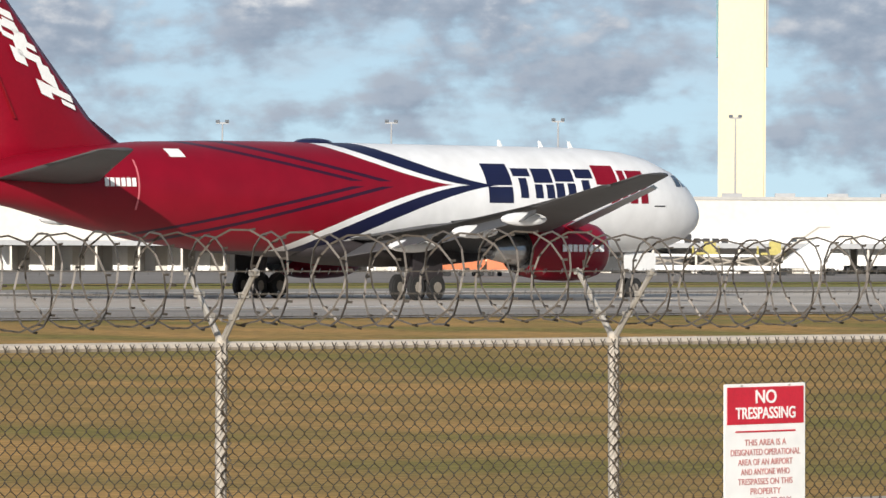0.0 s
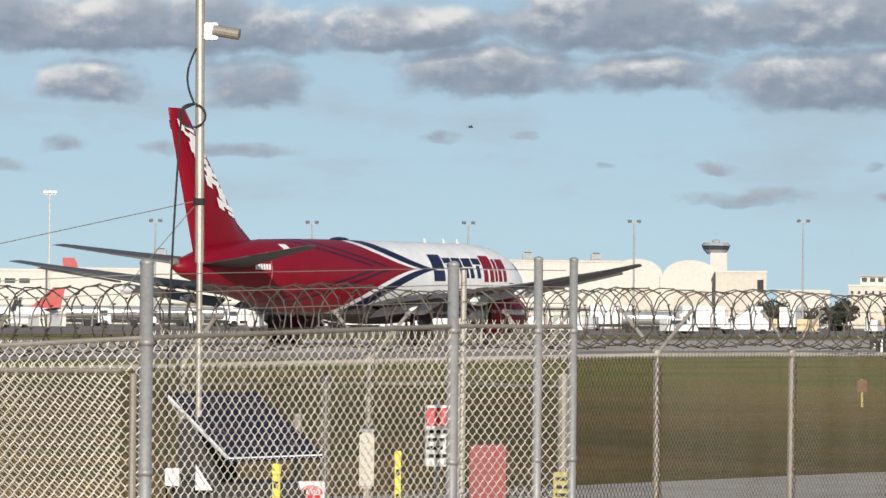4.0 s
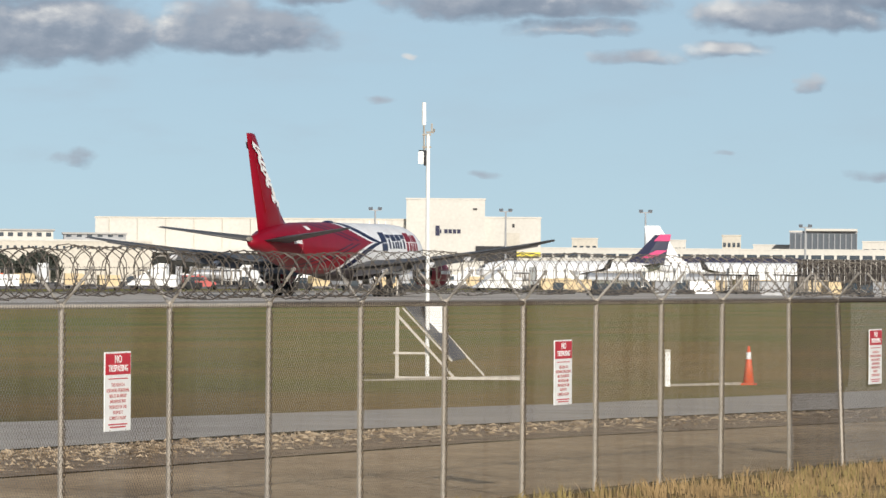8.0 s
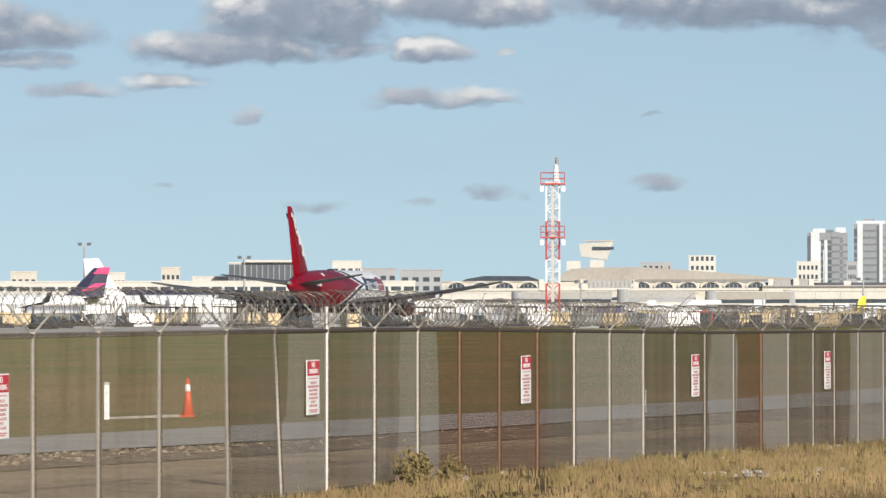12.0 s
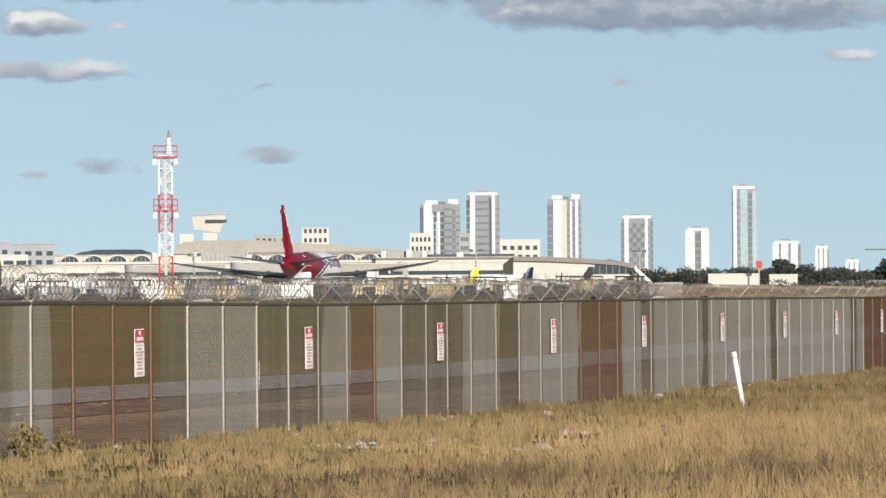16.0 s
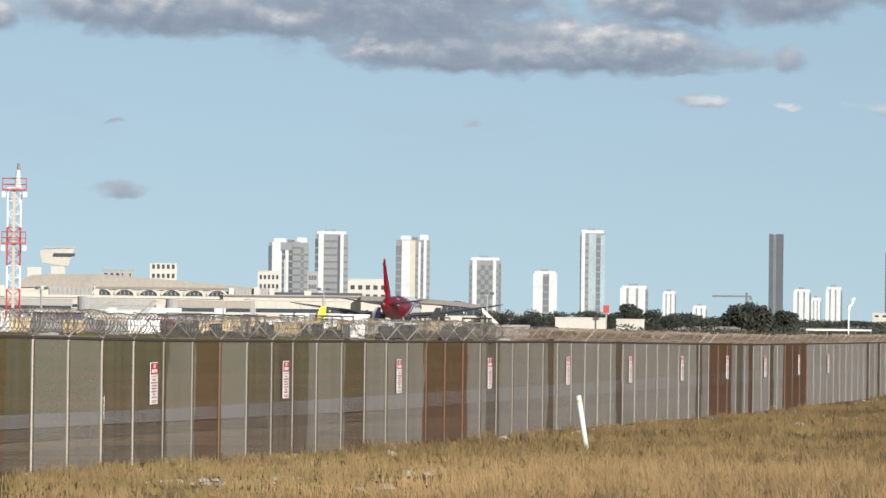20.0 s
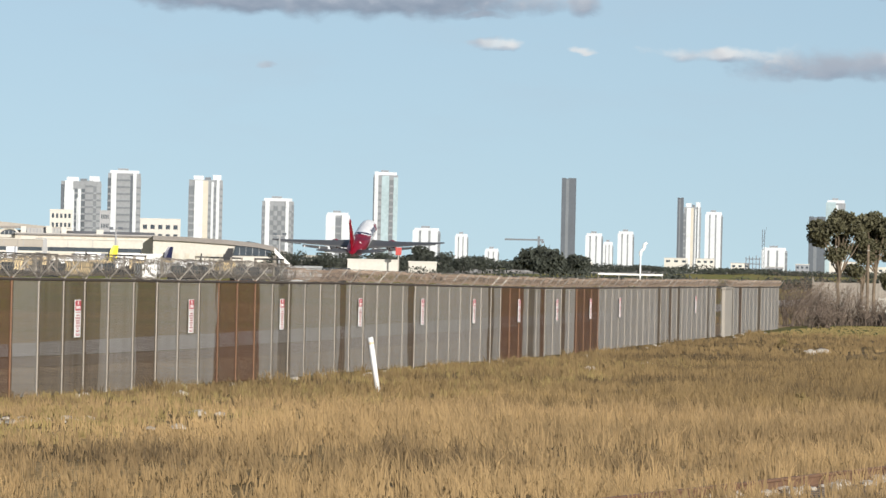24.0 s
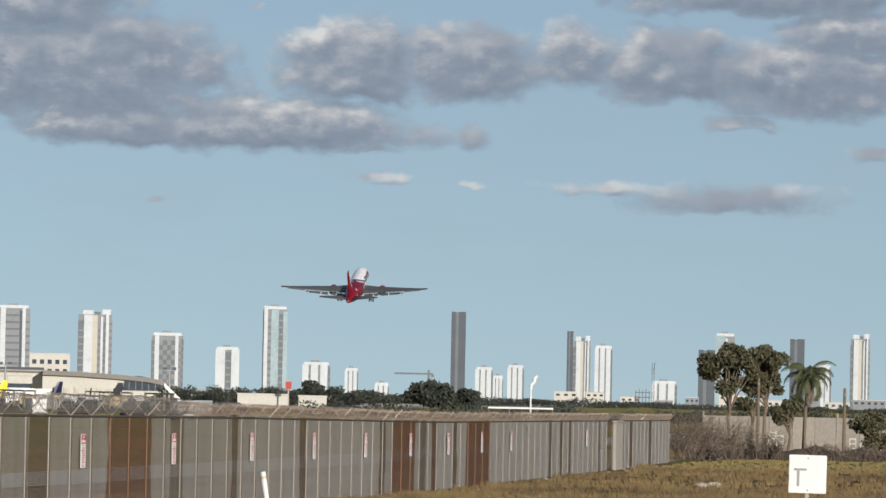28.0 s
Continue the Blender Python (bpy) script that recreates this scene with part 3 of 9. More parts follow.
def chain_link(name, width, height, material, cell=0.074, r=0.0026):
    """Diagonal wires of a chain-link panel in the local xz plane, for panels seen from afar."""
    verts, faces = [], []
    n = int((width + height) / cell) + 1
    for i in range(n):
        c = i * cell
        x0, z0 = (c, 0) if c <= width else (width, c - width)
        x1, z1 = (c - height, height) if c - height >= 0 else (0, c)
        if abs(x0 - x1) > 0.01:
            wires(verts, faces, (x0, 0.004, z0), (x1, 0.004, z1), r)
            wires(verts, faces, (width - x0, -0.004, z0), (width - x1, -0.004, z1), r)
    for z in (0.02, height - 0.02):
        wires(verts, faces, (0, 0, z), (width, 0, z), r)
    k = int(width / cell)
    for i in range(k):
        wires(verts, faces, (i * cell, 0.004, height - 0.02), (i * cell + 0.012, -0.004, height + 0.045), r)
    me = mesh_of(name, verts, faces, material)
    me.polygons.foreach_set("use_smooth", [True] * len(me.polygons))
    return me


def woven_link(name, width, height, material, cell, tall, r):
    """Chain-link woven of upright zigzag wires that hook into each other at the bends."""
    cell = cell / 2
    cols, rows = max(2, int(width / cell)), max(2, int(height / (tall / 2)))
    pts = []
    for j in range(rows + 1):
        z, s = j * height / rows, 1 if j % 2 else -1
        pts += [(s * 0.53, -0.004 * s, z - tall * 0.075), (s * 0.53, 0.004 * s, z + tall * 0.075)]
    pts.append((pts[-1][0] * 0.2, 0.0, height + tall * 0.35))
    pts = np.array(pts)
    pts[:, 2] = np.maximum(pts[:, 2], 0.0)
    ring = np.array([(math.cos(q * 2.0944), math.sin(q * 2.0944)) for q in range(3)])
    d = np.gradient(pts * np.array((cell, 1, 1)), axis=0)
    d /= np.linalg.norm(d, axis=1)[:, None]
    u = np.cross(d, (0, 1, 0))
    u /= np.linalg.norm(u, axis=1)[:, None]
    w = np.cross(d, u)
    skin = (u[:, None, :] * ring[None, :, :1] + w[:, None, :] * ring[None, :, 1:]) * r
    n = len(pts)
    verts, faces = [], []
    for i in range(cols):
        x0 = (i + 0.5) * width / cols
        flip = 1 if i % 2 else -1
        line = pts * np.array((cell * flip, flip, 1)) + np.array((x0, 0, 0))
        k = len(verts)
        verts += (line[:, None, :] + skin * np.array((flip, flip, 1))).reshape(-1, 3).tolist()
        for j in range(n - 1):
            for q in range(3):
                p = (q + 1) % 3
                faces.append((k + 3 * j + q, k + 3 * j + p, k + 3 * j + 3 + p, k + 3 * j + 3 + q))
    me = mesh_of(name, verts, faces, material)
    me.polygons.foreach_set("use_smooth", [True] * len(me.polygons))
    return me


# ---- ground ----
def fence_ground(x):
    return float(np.interp(x, [-400, 100, 140, 174, 225, 330, 5000], [0, 0, -0.32, -0.5, -0.78, -0.88, -0.88]))


def rail_height(x):
    return float(np.interp(x, [-50, 30, 49, 97, 122, 150, 181, 237, 330, 372], [2.44, 2.44, 2.61, 2.61, 2.43, 2.34, 2.25, 2.0, 1.87, 1.80]))


def ground_height(x, y):
    """The field dips along the fence; the near end of the runway is raised on a low bank to fit the view."""
    k = min(1, max(0, (y - 60) / 70))
    bank = 0.60 * min(1, max(0, (1000 - x) / 350)) * min(1, max(0, (310 - y) / 48))
    return fence_ground(x) * (1 - k) + (bank - 0.24) * k


def axis(marks):
    out = []
    for (a, b, n) in marks:
        out += list(np.linspace(a, b, n, endpoint=False))
    return out + [marks[-1][1]]


gx = axis([(-4800, -600, 10), (-600, -50, 12), (-50, 400, 60), (400, 1500, 20), (1500, 4900, 12)])
gy = axis([(-4800, -300, 10), (-300, 0, 10), (0, 60, 24), (60, 130, 8), (130, 262, 12), (262, 310, 8), (310, 1500, 16), (1500, 4900, 10)])
gv = [(x, y, ground_height(x, y)) for y in gy for x in gx]
gf = [(j * len(gx) + i, j * len(gx) + i + 1, (j + 1) * len(gx) + i + 1, (j + 1) * len(gx) + i) for j in range(len(gy) - 1) for i in range(len(gx) - 1)]
ground = tagged(new("ground", mesh_of("ground", gv, gf, M["field"])), "mown brown and green grass field, straw-dry before the fence", "ground", kind="structure")


def strip(name, y0, y1, x0, x1, lift, material, label, slope=0.0, kind="structure", n=90):
    """A paved strip along x that follows the ground; slope: metres of y per metre of x."""
    v, f = [], []
    for i in range(n + 1):
        x = x0 + (x1 - x0) * i / n
        for y in (y0, (y0 + y1) / 2, y1):
            yy = y + slope * x
            v.append((x, yy, ground_height(x, yy) + lift))
    for i in range(n):
        for k in (0, 1):
            f.append((3 * i + k, 3 * i + 3 + k, 3 * i + 4 + k, 3 * i + 1 + k))
    return tagged(new(name, mesh_of(name, v, f, material)), label, name.replace("_", " ").split()[-1], kind=kind)


RUN = math.tan(radians(1.14))
strip("service_road", 39.4, 46.8, -300, 900, 0.03, M["road_grey"], "narrow grey asphalt service road inside the fence")
strip("road_kerb", 38.95, 39.38, -300, 900, 0.05, M["stone"], "worn pale edge strip of the service road")
strip("litter_verge", 34.2, 38.9, -300, 400, 0.02, M["gravel"], "brown verge strewn with pale litter beside the road")
strip("worn_verge", 25.6, 34.0, -300, 400, 0.016, M["soil"], "bare grey-brown verge inside the fence")
strip("runway_shoulder", 146, 165, -1500, 4200, 0.03, M["asphalt"], "dark asphalt runway shoulder", RUN)
strip("runway", 165.2, 222, -1500, 4200, 0.034, M["runway"], "grey rubber-streaked runway surface", RUN)
strip("far_shoulder", 222.2, 236, -1500, 4200, 0.03, M["asphalt"], "dark far shoulder of the runway", RUN)
strip("taxiway", 270, 300, -1500, 4200, 0.07, M["runway"], "grey taxiway beyond a strip of grass", RUN)
strip("apron", 330, 1700, -1800, 3600, 0.04, M["concrete"], "pale concrete apron before the airport buildings", RUN)
strip("runway_edge_line", 169.0, 169.9, -1500, 4200, 0.05, M["white"], "white painted runway edge line", RUN)


# ---- perimeter fence ----
FENCE_Y, SPAN = 25.33, 3.05
post_x = [22.75 + SPAN * k for k in range(-7, 0)] + [22.6] + [22.75 + SPAN * k for k in range(1, 9)] + [49.5, 52.4] + [52.42 + SPAN * k for k in range(1, 9)]
post_x += [79.75, 82.68, 86.1, 88.75, 91.82, 94.77, 97.6, 100.5, 103.42, 106.35, 109.34, 112.38, 115.42, 118.4, 121.4, 124.4, 127.4, 130.5, 133.47, 136.1, 139.2, 142.6, 145.9, 149.1, 152.3]
post_x += [152.3 + 3.12 * k for k in range(1, 56)]
post_x = [x for x in post_x if x < 327] + [333.9 + 3.13 * k for k in range(14)]
# stretches of worn fabric: where each begins, and how brown it is
WORN_WEST = [(85, 0.05), (86.1, 0.5), (89, 0.05), (92, 0.45), (96.3, 0.1), (99, 1), (107.2, 0.5), (109.3, 0), (115.3, 0.5), (122, 0.1), (124.8, 0.95), (127.5, 0), (130.6, 0.5),
             (137.9, 0.1), (143.1, 0.65), (145.9, 0.05), (154.6, 1), (162.2, 0.05), (165.6, 0.45), (168.3, 0.05), (178.2, 0.6), (179.3, 0.0)]
WORN_EAST = [(185, 0), (194, 0.6), (195.3, 0), (216.5, 0.6), (218, 0.1), (220.7, 1), (228.2, 0.1), (230, 0.5), (232, 0.1), (234.5, 0.85), (236, 0), (242.7, 0.6), (243.7, 0), (247.7, 0.9), (258.4, 0.05),
             (287.4, 0.6), (289, 0.1), (293.7, 0.6), (295.4, 0.1), (298.7, 0.5), (300.4, 0.1), (318, 0.5), (319.3, 0.1), (324, 0.7), (327, 0.05), (335, 0.5), (336, 0.1), (341, 0.7), (343, 0.1), (356, 0.5), (359, 0.1)]


def worn_at(x):
    k = 0.0
    for x0, v in WORN_WEST + WORN_EAST:
        if x >= x0:
            k = v
    return k


def worn_fabric():
    """Weathered fence wire: grey zinc, brown and rusted stretches along the fence, with upright streaks."""
    m = bpy.data.materials.new("worn_fence_wire")
    m.use_nodes = True
    t = m.node_tree
    b = t.nodes["Principled BSDF"]
    b.inputs["Roughness"].default_value = 0.6
    b.inputs["Metallic"].default_value = 0.1
    geo = t.nodes.new("ShaderNodeNewGeometry")
    sep = t.nodes.new("ShaderNodeSeparateXYZ")
    t.links.new(geo.outputs["Position"], sep.inputs[0])

    def noise(sx, sz, detail):
        mp = t.nodes.new("ShaderNodeMapping")
        mp.inputs["Scale"].default_value = (sx, 1, sz)
        t.links.new(geo.outputs["Position"], mp.inputs["Vector"])
        n = t.nodes.new("ShaderNodeTexNoise")
        n.inputs["Scale"].default_value = 1.0
        n.inputs["Detail"].default_value = detail
        n.inputs["Roughness"].default_value = 0.6
        t.links.new(mp.outputs[0], n.inputs["Vector"])
        return n.outputs["Fac"]

    def mm(op, a, c):
        n = t.nodes.new("ShaderNodeMath")
        n.operation = op
        for i, v in enumerate((a, c)):
            if isinstance(v, (int, float)):
                n.inputs[i].default_value = v
            else:
                t.links.new(v, n.inputs[i])
        return n.outputs[0]

    # ragged edges between the stretches
    x = mm("ADD", sep.outputs[0], mm("MULTIPLY", mm("SUBTRACT", noise(0.9, 0.35, 3), 0.5), 1.6))

    def table(rows, lo, hi):
        r = t.nodes.new("ShaderNodeValToRGB")
        r.color_ramp.interpolation = "CONSTANT"
        el = r.color_ramp.elements
        el[0].position, el[0].color = 0.0, (rows[0][1],) * 3 + (1,)
        el[1].position, el[1].color = (rows[1][0] - lo) / (hi - lo), (rows[1][1],) * 3 + (1,)
        for x0, v in rows[2:]:
            e = el.new((x0 - lo) / (hi - lo))
            e.color = (v, v, v, 1)
        t.links.new(mm("DIVIDE", mm("SUBTRACT", x, lo), hi - lo), r.inputs[0])
        return r.outputs[0]

    pick = t.nodes.new("ShaderNodeMixRGB")
    t.links.new(mm("GREATER_THAN", x, 185.0), pick.inputs[0])
    t.links.new(table(WORN_WEST, 85.0, 185.0), pick.inputs[1])
    t.links.new(table(WORN_EAST, 185.0, 385.0), pick.inputs[2])
    worn = mm("ADD", pick.outputs[0], mm("MULTIPLY", mm("SUBTRACT", noise(1.3, 0.12, 4), 0.5), 0.55))
    ramp = t.nodes.new("ShaderNodeValToRGB")
    el = ramp.color_ramp.elements
    el[0].position, el[0].color = 0.0, (0.33, 0.31, 0.28, 1)
    el[1].position, el[1].color = 1.0, (0.135, 0.062, 0.029, 1)
    for p, c in ((0.25, (0.245, 0.225, 0.195, 1)), (0.55, (0.115, 0.088, 0.058, 1)), (0.8, (0.115, 0.062, 0.033, 1))):
        e = el.new(p)
        e.color = c
    t.links.new(worn, ramp.inputs[0])
    t.links.new(ramp.outputs[0], b.inputs["Base Color"])
    return m


M["wire_worn"] = worn_fabric()
M["wire_near"] = wire_material("dark_wire_mesh", (0.06, 0.048, 0.036), (0.04, 0.028, 0.018), 0.4, 0.7)
M["wire_edge"] = wire_material("dark_edge_wire", (0.10, 0.076, 0.05), (0.06, 0.04, 0.022), 0.4, 0.7)
fence = thing("perimeter_fence", pose(0, FENCE_Y, 0), "galvanised chain-link perimeter fence with rust-stained spans and razor wire", "fence", kind="structure")
fabric_near = woven_link("fabric", SPAN, 2.71, M["wire_near"], 0.088, 0.088, 0.0032)
fabric_mid = chain_link("fabric", SPAN, 2.73, M["wire"], 0.074, 0.0022)
fabric_dull = chain_link("fabric", SPAN, 2.73, M["wire_dull"], 0.074, 0.0022)
fabric_far = chain_link("fabric", SPAN, 2.73, M["wire_worn"], 0.074, 0.0032)


def post_mesh(name, h, r, material):
    bm = B()
    tube(bm, (0, 0, -0.3), (0, 0, h), r, seg=8)
    ball(bm, (0, 0, h), r * 1.15, r * 1.15, r * 0.8, 8, 5)
    for z in (0.35, 0.9, 1.45, 2.0, h - 0.12):
        tube(bm, (0, 0, z), (0, 0, z + 0.03), r * 1.14, seg=8)
    me = bpy.data.meshes.new(name)
    bm.to_mesh(me)
    bm.free()
    me.materials.append(material)
    return me


def arm_mesh():
    bm = B()
    for s in (-1, 1):
        tube(bm, (0, 0, 0), (0, s * 0.36, 0.42), 0.020, 0.016, seg=6)
        for q in (0.35, 0.65, 0.95):
            box(bm, -0.03, 0.03, s * 0.36 * q - 0.012, s * 0.36 * q + 0.012, 0.42 * q - 0.012, 0.42 * q + 0.02)
    me = bpy.data.meshes.new("arm")
    bm.to_mesh(me)
    bm.free()
    me.materials.append(M["steel"])
    return me


def coil_mesh(turns=7, thick=0.005, paint="razor", size=0.27):
    """Two opposite helices of razor wire over one span, with barbs."""
    verts, faces = [], []
    for hand, shift in ((1, 0.0), (-1, 0.22)):
        seg = 14
        last = None
        for i in range(turns * seg + 1):
            a = hand * i / seg * 2 * math.pi + shift
            wob = 1 + 0.06 * math.sin(i * 0.37 + shift * 9)
            p = (i / (turns * seg) * SPAN, size * math.cos(a) * wob, size * math.sin(a) * wob)
            if last is not None:
                wires(verts, faces, last, p, thick)
                if i % 2 == 0:
                    q = (p[0] + 0.02, p[1] * 1.05, p[2] * 1.05)
                    wires(verts, faces, p, (p[0] + 0.035, p[1] * 1.02, p[2] * 1.02), thick * 1.2)
            last = p
    return mesh_of("razor_coil", verts, faces, M[paint])


def strand_mesh():
    verts, faces = [], []
    for y, z in ((0.12, 0.15), (0.24, 0.28), (0.35, 0.41), (-0.12, 0.15), (-0.24, 0.28), (-0.35, 0.41)):
        wires(verts, faces, (0, y, z), (SPAN, y, z), 0.0022)
        for k in range(22):
            x = 0.07 + k * 0.138
            wires(verts, faces, (x - 0.02, y - 0.015, z - 0.015), (x + 0.02, y + 0.015, z + 0.015), 0.0022)
    return mesh_of("barbed_strands", verts, faces, M["razor"])


post_me, thick_me, rust_me = post_mesh("post", 2.62, 0.034, M["post_zinc"]), post_mesh("end_post", 2.95, 0.042, M["steel"]), post_mesh("post", 2.62, 0.03, M["rust"])
dull_me = post_mesh("post", 2.62, 0.03, M["steel_old"])
arm_me, coil_me, strand_me = arm_mesh(), coil_mesh(), strand_mesh()
coil_far, coil_low, coil_near = coil_mesh(9, 0.006, size=0.235), coil_mesh(9, 0.0075, "razor_tan", size=0.165), coil_mesh(7, 0.007, "razor_dark")


def edge_mesh():
    """The strip of woven wire that lies over a post."""
    verts, faces = [], []
    n = 26
    for k in range(n):
        z0, z1 = 2.5 * k / n + 0.02, 2.5 * (k + 1) / n + 0.02
        for s in (-1, 1):
            wires(verts, faces, (s * 0.037, -0.036, z0), (-s * 0.037, -0.044, z1), 0.0052)
    return mesh_of("edge_wire", verts, faces, M["wire_edge"])


edge_me = edge_mesh()
rail_bm = B()
tube(rail_bm, (0, 0, 0), (SPAN, 0, 0), 0.026, seg=7, cap=False)
rail_me = bpy.data.meshes.new("top_rail")
rail_bm.to_mesh(rail_me)
rail_bm.free()
rail_me.materials.append(M["tie_wire"])
# far rail made thicker and dark, painting the shadow line below the coils
rail_far = rail_me.copy()
rail_far.transform(Matrix.Diagonal((1, 1.3, 1.3, 1)))
rail_far.materials.clear()
rail_far.materials.append(M["rail_dark"])
rng = random.Random(4)
for i, x in enumerate(post_x):
    z = rail_height(x) - 2.62
    lean = -8.5 if abs(x - 88.75) < 0.1 else (-2.5 if abs(x - 85.97) < 0.2 else rng.uniform(-0.5, 0.5))
    me = thick_me if abs(x - 91.82) < 0.01 else rust_me if x > 93 and worn_at(x - 0.4) > 0.8 else post_me if x < 120 else dull_me
    p = shared("post", me, fence, pose(x, 0, z + 2.62) @ pose(0, 0, 0, 0, lean, 0) @ pose(0, 0, -2.62))
    if x < 185:
        shared("edge_wire", edge_me, p, pose(0, 0, 0))
    shared("arm", arm_me, p, pose(0, 0, 2.6, 0, rng.uniform(-6, 6), rng.uniform(-14, 14)))
    if i + 1 < len(post_x):
        w = post_x[i + 1] - x
        z1 = rail_height(post_x[i + 1])
        tilt = math.degrees(math.atan2(rail_height(x) - z1, w))
        k = Matrix.Diagonal((w / SPAN, 1, 1, 1))
        shared("fabric", fabric_near if x < 48 else fabric_dull if x < 64 else fabric_mid if x < 85 else fabric_far, fence, pose(x, -0.045 if x < 88 else 0.0, z - 0.14) @ k)
        shared("top_rail", rail_far if x > 62 else rail_me, fence, pose(x, 0, z + 2.585, 0, tilt, 0) @ k)
        shared("razor_coil", coil_low if x > 165 else coil_far if x > 95 else coil_me if x > 66 else coil_near, fence, pose(x, rng.uniform(-0.05, 0.05), z + 2.62 + (0.20 if x > 165 else 0.28 if x > 95 else 0.33) + rng.uniform(-0.03, 0.03), rng.uniform(0, 40), tilt, 0) @ k)
        shared("barbed_strands", strand_me, fence, pose(x, 0, z + 2.6, 0, tilt, 0) @ k)


# ---- warning signs on the fence ----
def bars(bm, x0, x1, z, h, y, count, rnd):
    """Writing that cannot be read: short bars on one line."""
    w = (x1 - x0) / count
    for k in range(count):
        a = x0 + k * w
        box(bm, a, a + w * rnd.uniform(0.55, 0.86), y - 0.004, y, z - h / 2, z + h / 2)


def words(text, size, x, z, y, material, parent, width=None, bold=0.018):
    """Raised lettering, facing local -y, centred at x."""
    cu = bpy.data.curves.new("lettering", "FONT")
    cu.body, cu.size, cu.align_x, cu.align_y, cu.extrude, cu.offset = text, size, "CENTER", "CENTER", 0.0015, size * bold
    tmp = bpy.data.objects.new("lettering", cu)
    dg = bpy.context.evaluated_depsgraph_get()
    scene.collection.objects.link(tmp)
    dg.update()
    me = bpy.data.meshes.new_from_object(tmp.evaluated_get(dg))
    bpy.data.objects.remove(tmp)
    bpy.data.curves.remove(cu)
    xs = [v.co.x for v in me.vertices]
    k = 1.0 if not width else width / (max(xs) - min(xs))
    me.transform(pose(x, y, z, 90, 0, 0) @ Matrix.Diagonal((k, 1, 1, 1)))
    me.materials.clear()
    me.materials.append(material)
    ob = new("lettering", me)
    ob.parent = parent
    return ob


def warning_sign():
    w, h = 0.68, 0.87
    sg = thing("warning_sign", pose(0, 0, 0), "white metal no-trespassing sign with a red head on the fence", "sign", "signs along the fence")
    part("plate", box(B(), -w / 2, w / 2, -0.006, 0.006, -h, 0, 0.004), M["white"], sg)
    part("red_band", box(B(), -w / 2 + 0.02, w / 2 - 0.02, -0.010, -0.007, -0.25, -0.02), M["red_sign"], sg, "red enamel band")
    words("NO", 0.115, 0, -0.085, -0.012, M["white"], sg)
    words("TRESPASSING", 0.10, 0, -0.185, -0.012, M["white"], sg, 0.50)
    lines = ["THIS AREA IS A", "DESIGNATED OPERATIONAL", "AREA OF AN AIRPORT", "AND ANYONE WHO", "TRESPASSES ON THIS", "PROPERTY", "COMMITS A FELONY"]
    wide = [0.36, 0.60, 0.47, 0.42, 0.47, 0.26, 0.44]
    for k, (s, ww) in enumerate(zip(lines, wide)):
        words(s, 0.055, 0, -0.365 - k * 0.0605, -0.008, M["sign_text"], sg, ww * 0.97, 0.004)
    for z, h_, ww in ((-0.295, 0.010, 0.25), (-0.795, 0.014, 0.24), (-0.825, 0.014, 0.2)):
        part("fine_print", box(B(), -ww, ww, -0.0105, -0.007, z - h_ / 2, z + h_ / 2), M["red_sign"], sg, "small red line of print")
    for sx in (-1, 1):
        for z in (-0.012, -h + 0.012):
            part("bolt", tube(B(), (sx * 0.2, -0.012, z), (sx * 0.2, 0.02, z), 0.006), M["steel"], sg)
    return sg


SIGN_X = [27.07, 59.9, 75.2, 90.72, 105.17, 120.13, 134.9, 150.7, 166.2, 182.3, 197.5, 212.1, 226.7, 240.6, 254.4, 267.8, 309.9]
first_sign = warning_sign()
for i, x in enumerate(SIGN_X):
    z = rail_height(x) - (0.305 if i == 0 else 0.49 + (0.04 if x < 80 else 0))
    m = pose(x, FENCE_Y - 0.075, z, 0, rng.uniform(-1.0, 1.0), 0)
    if i == 0:
        first_sign.matrix_basis = m @ Matrix.Diagonal((1.09, 1, 1, 1))
    else:
        copy_thing(first_sign, m)


# ---- fenced compound in front of the fence ----
comp = thing("compound_fence", pose(0, 0, 0), "tall chain-link compound fence of thick steel posts with a gate", "fence", kind="structure")
CP = [(51.55, 22.0, 2.80), (54.40, 22.0, 2.815), (56.23, 22.3, 2.865), (57.97, 22.6, 2.905), (60.93, 24.6, 2.955), (61.75, 25.1, 2.955), (62.09, 25.3, 2.955)]
corners = [(*spot(a, r), z) for a, r, z in CP]
tops = [3.04, 0, 3.06, 3.16, 3.18, 3.21, 3.21]
radii = [0.021, 0.014, 0.02, 0.026, 0.024, 0.019, 0.018]


def compound_span(p, q, z0, name="fabric", cell=0.04, r=0.003, material="wire_bright"):
    w = math.hypot(q[0] - p[0], q[1] - p[1])
    h = min(p[2], q[2]) - z0 - 0.02
    a = math.degrees(math.atan2(q[1] - p[1], q[0] - p[0]))
    me = woven_link(name, w, h, M[material], cell, 0.049, r)
    shared(name, me, comp, pose(p[0], p[1], z0, 0, 0, a))
    part("top_rail", tube(B(), (p[0], p[1], p[2] - 0.03), (q[0], q[1], q[2] - 0.03), 0.010), M["steel_old"], comp)


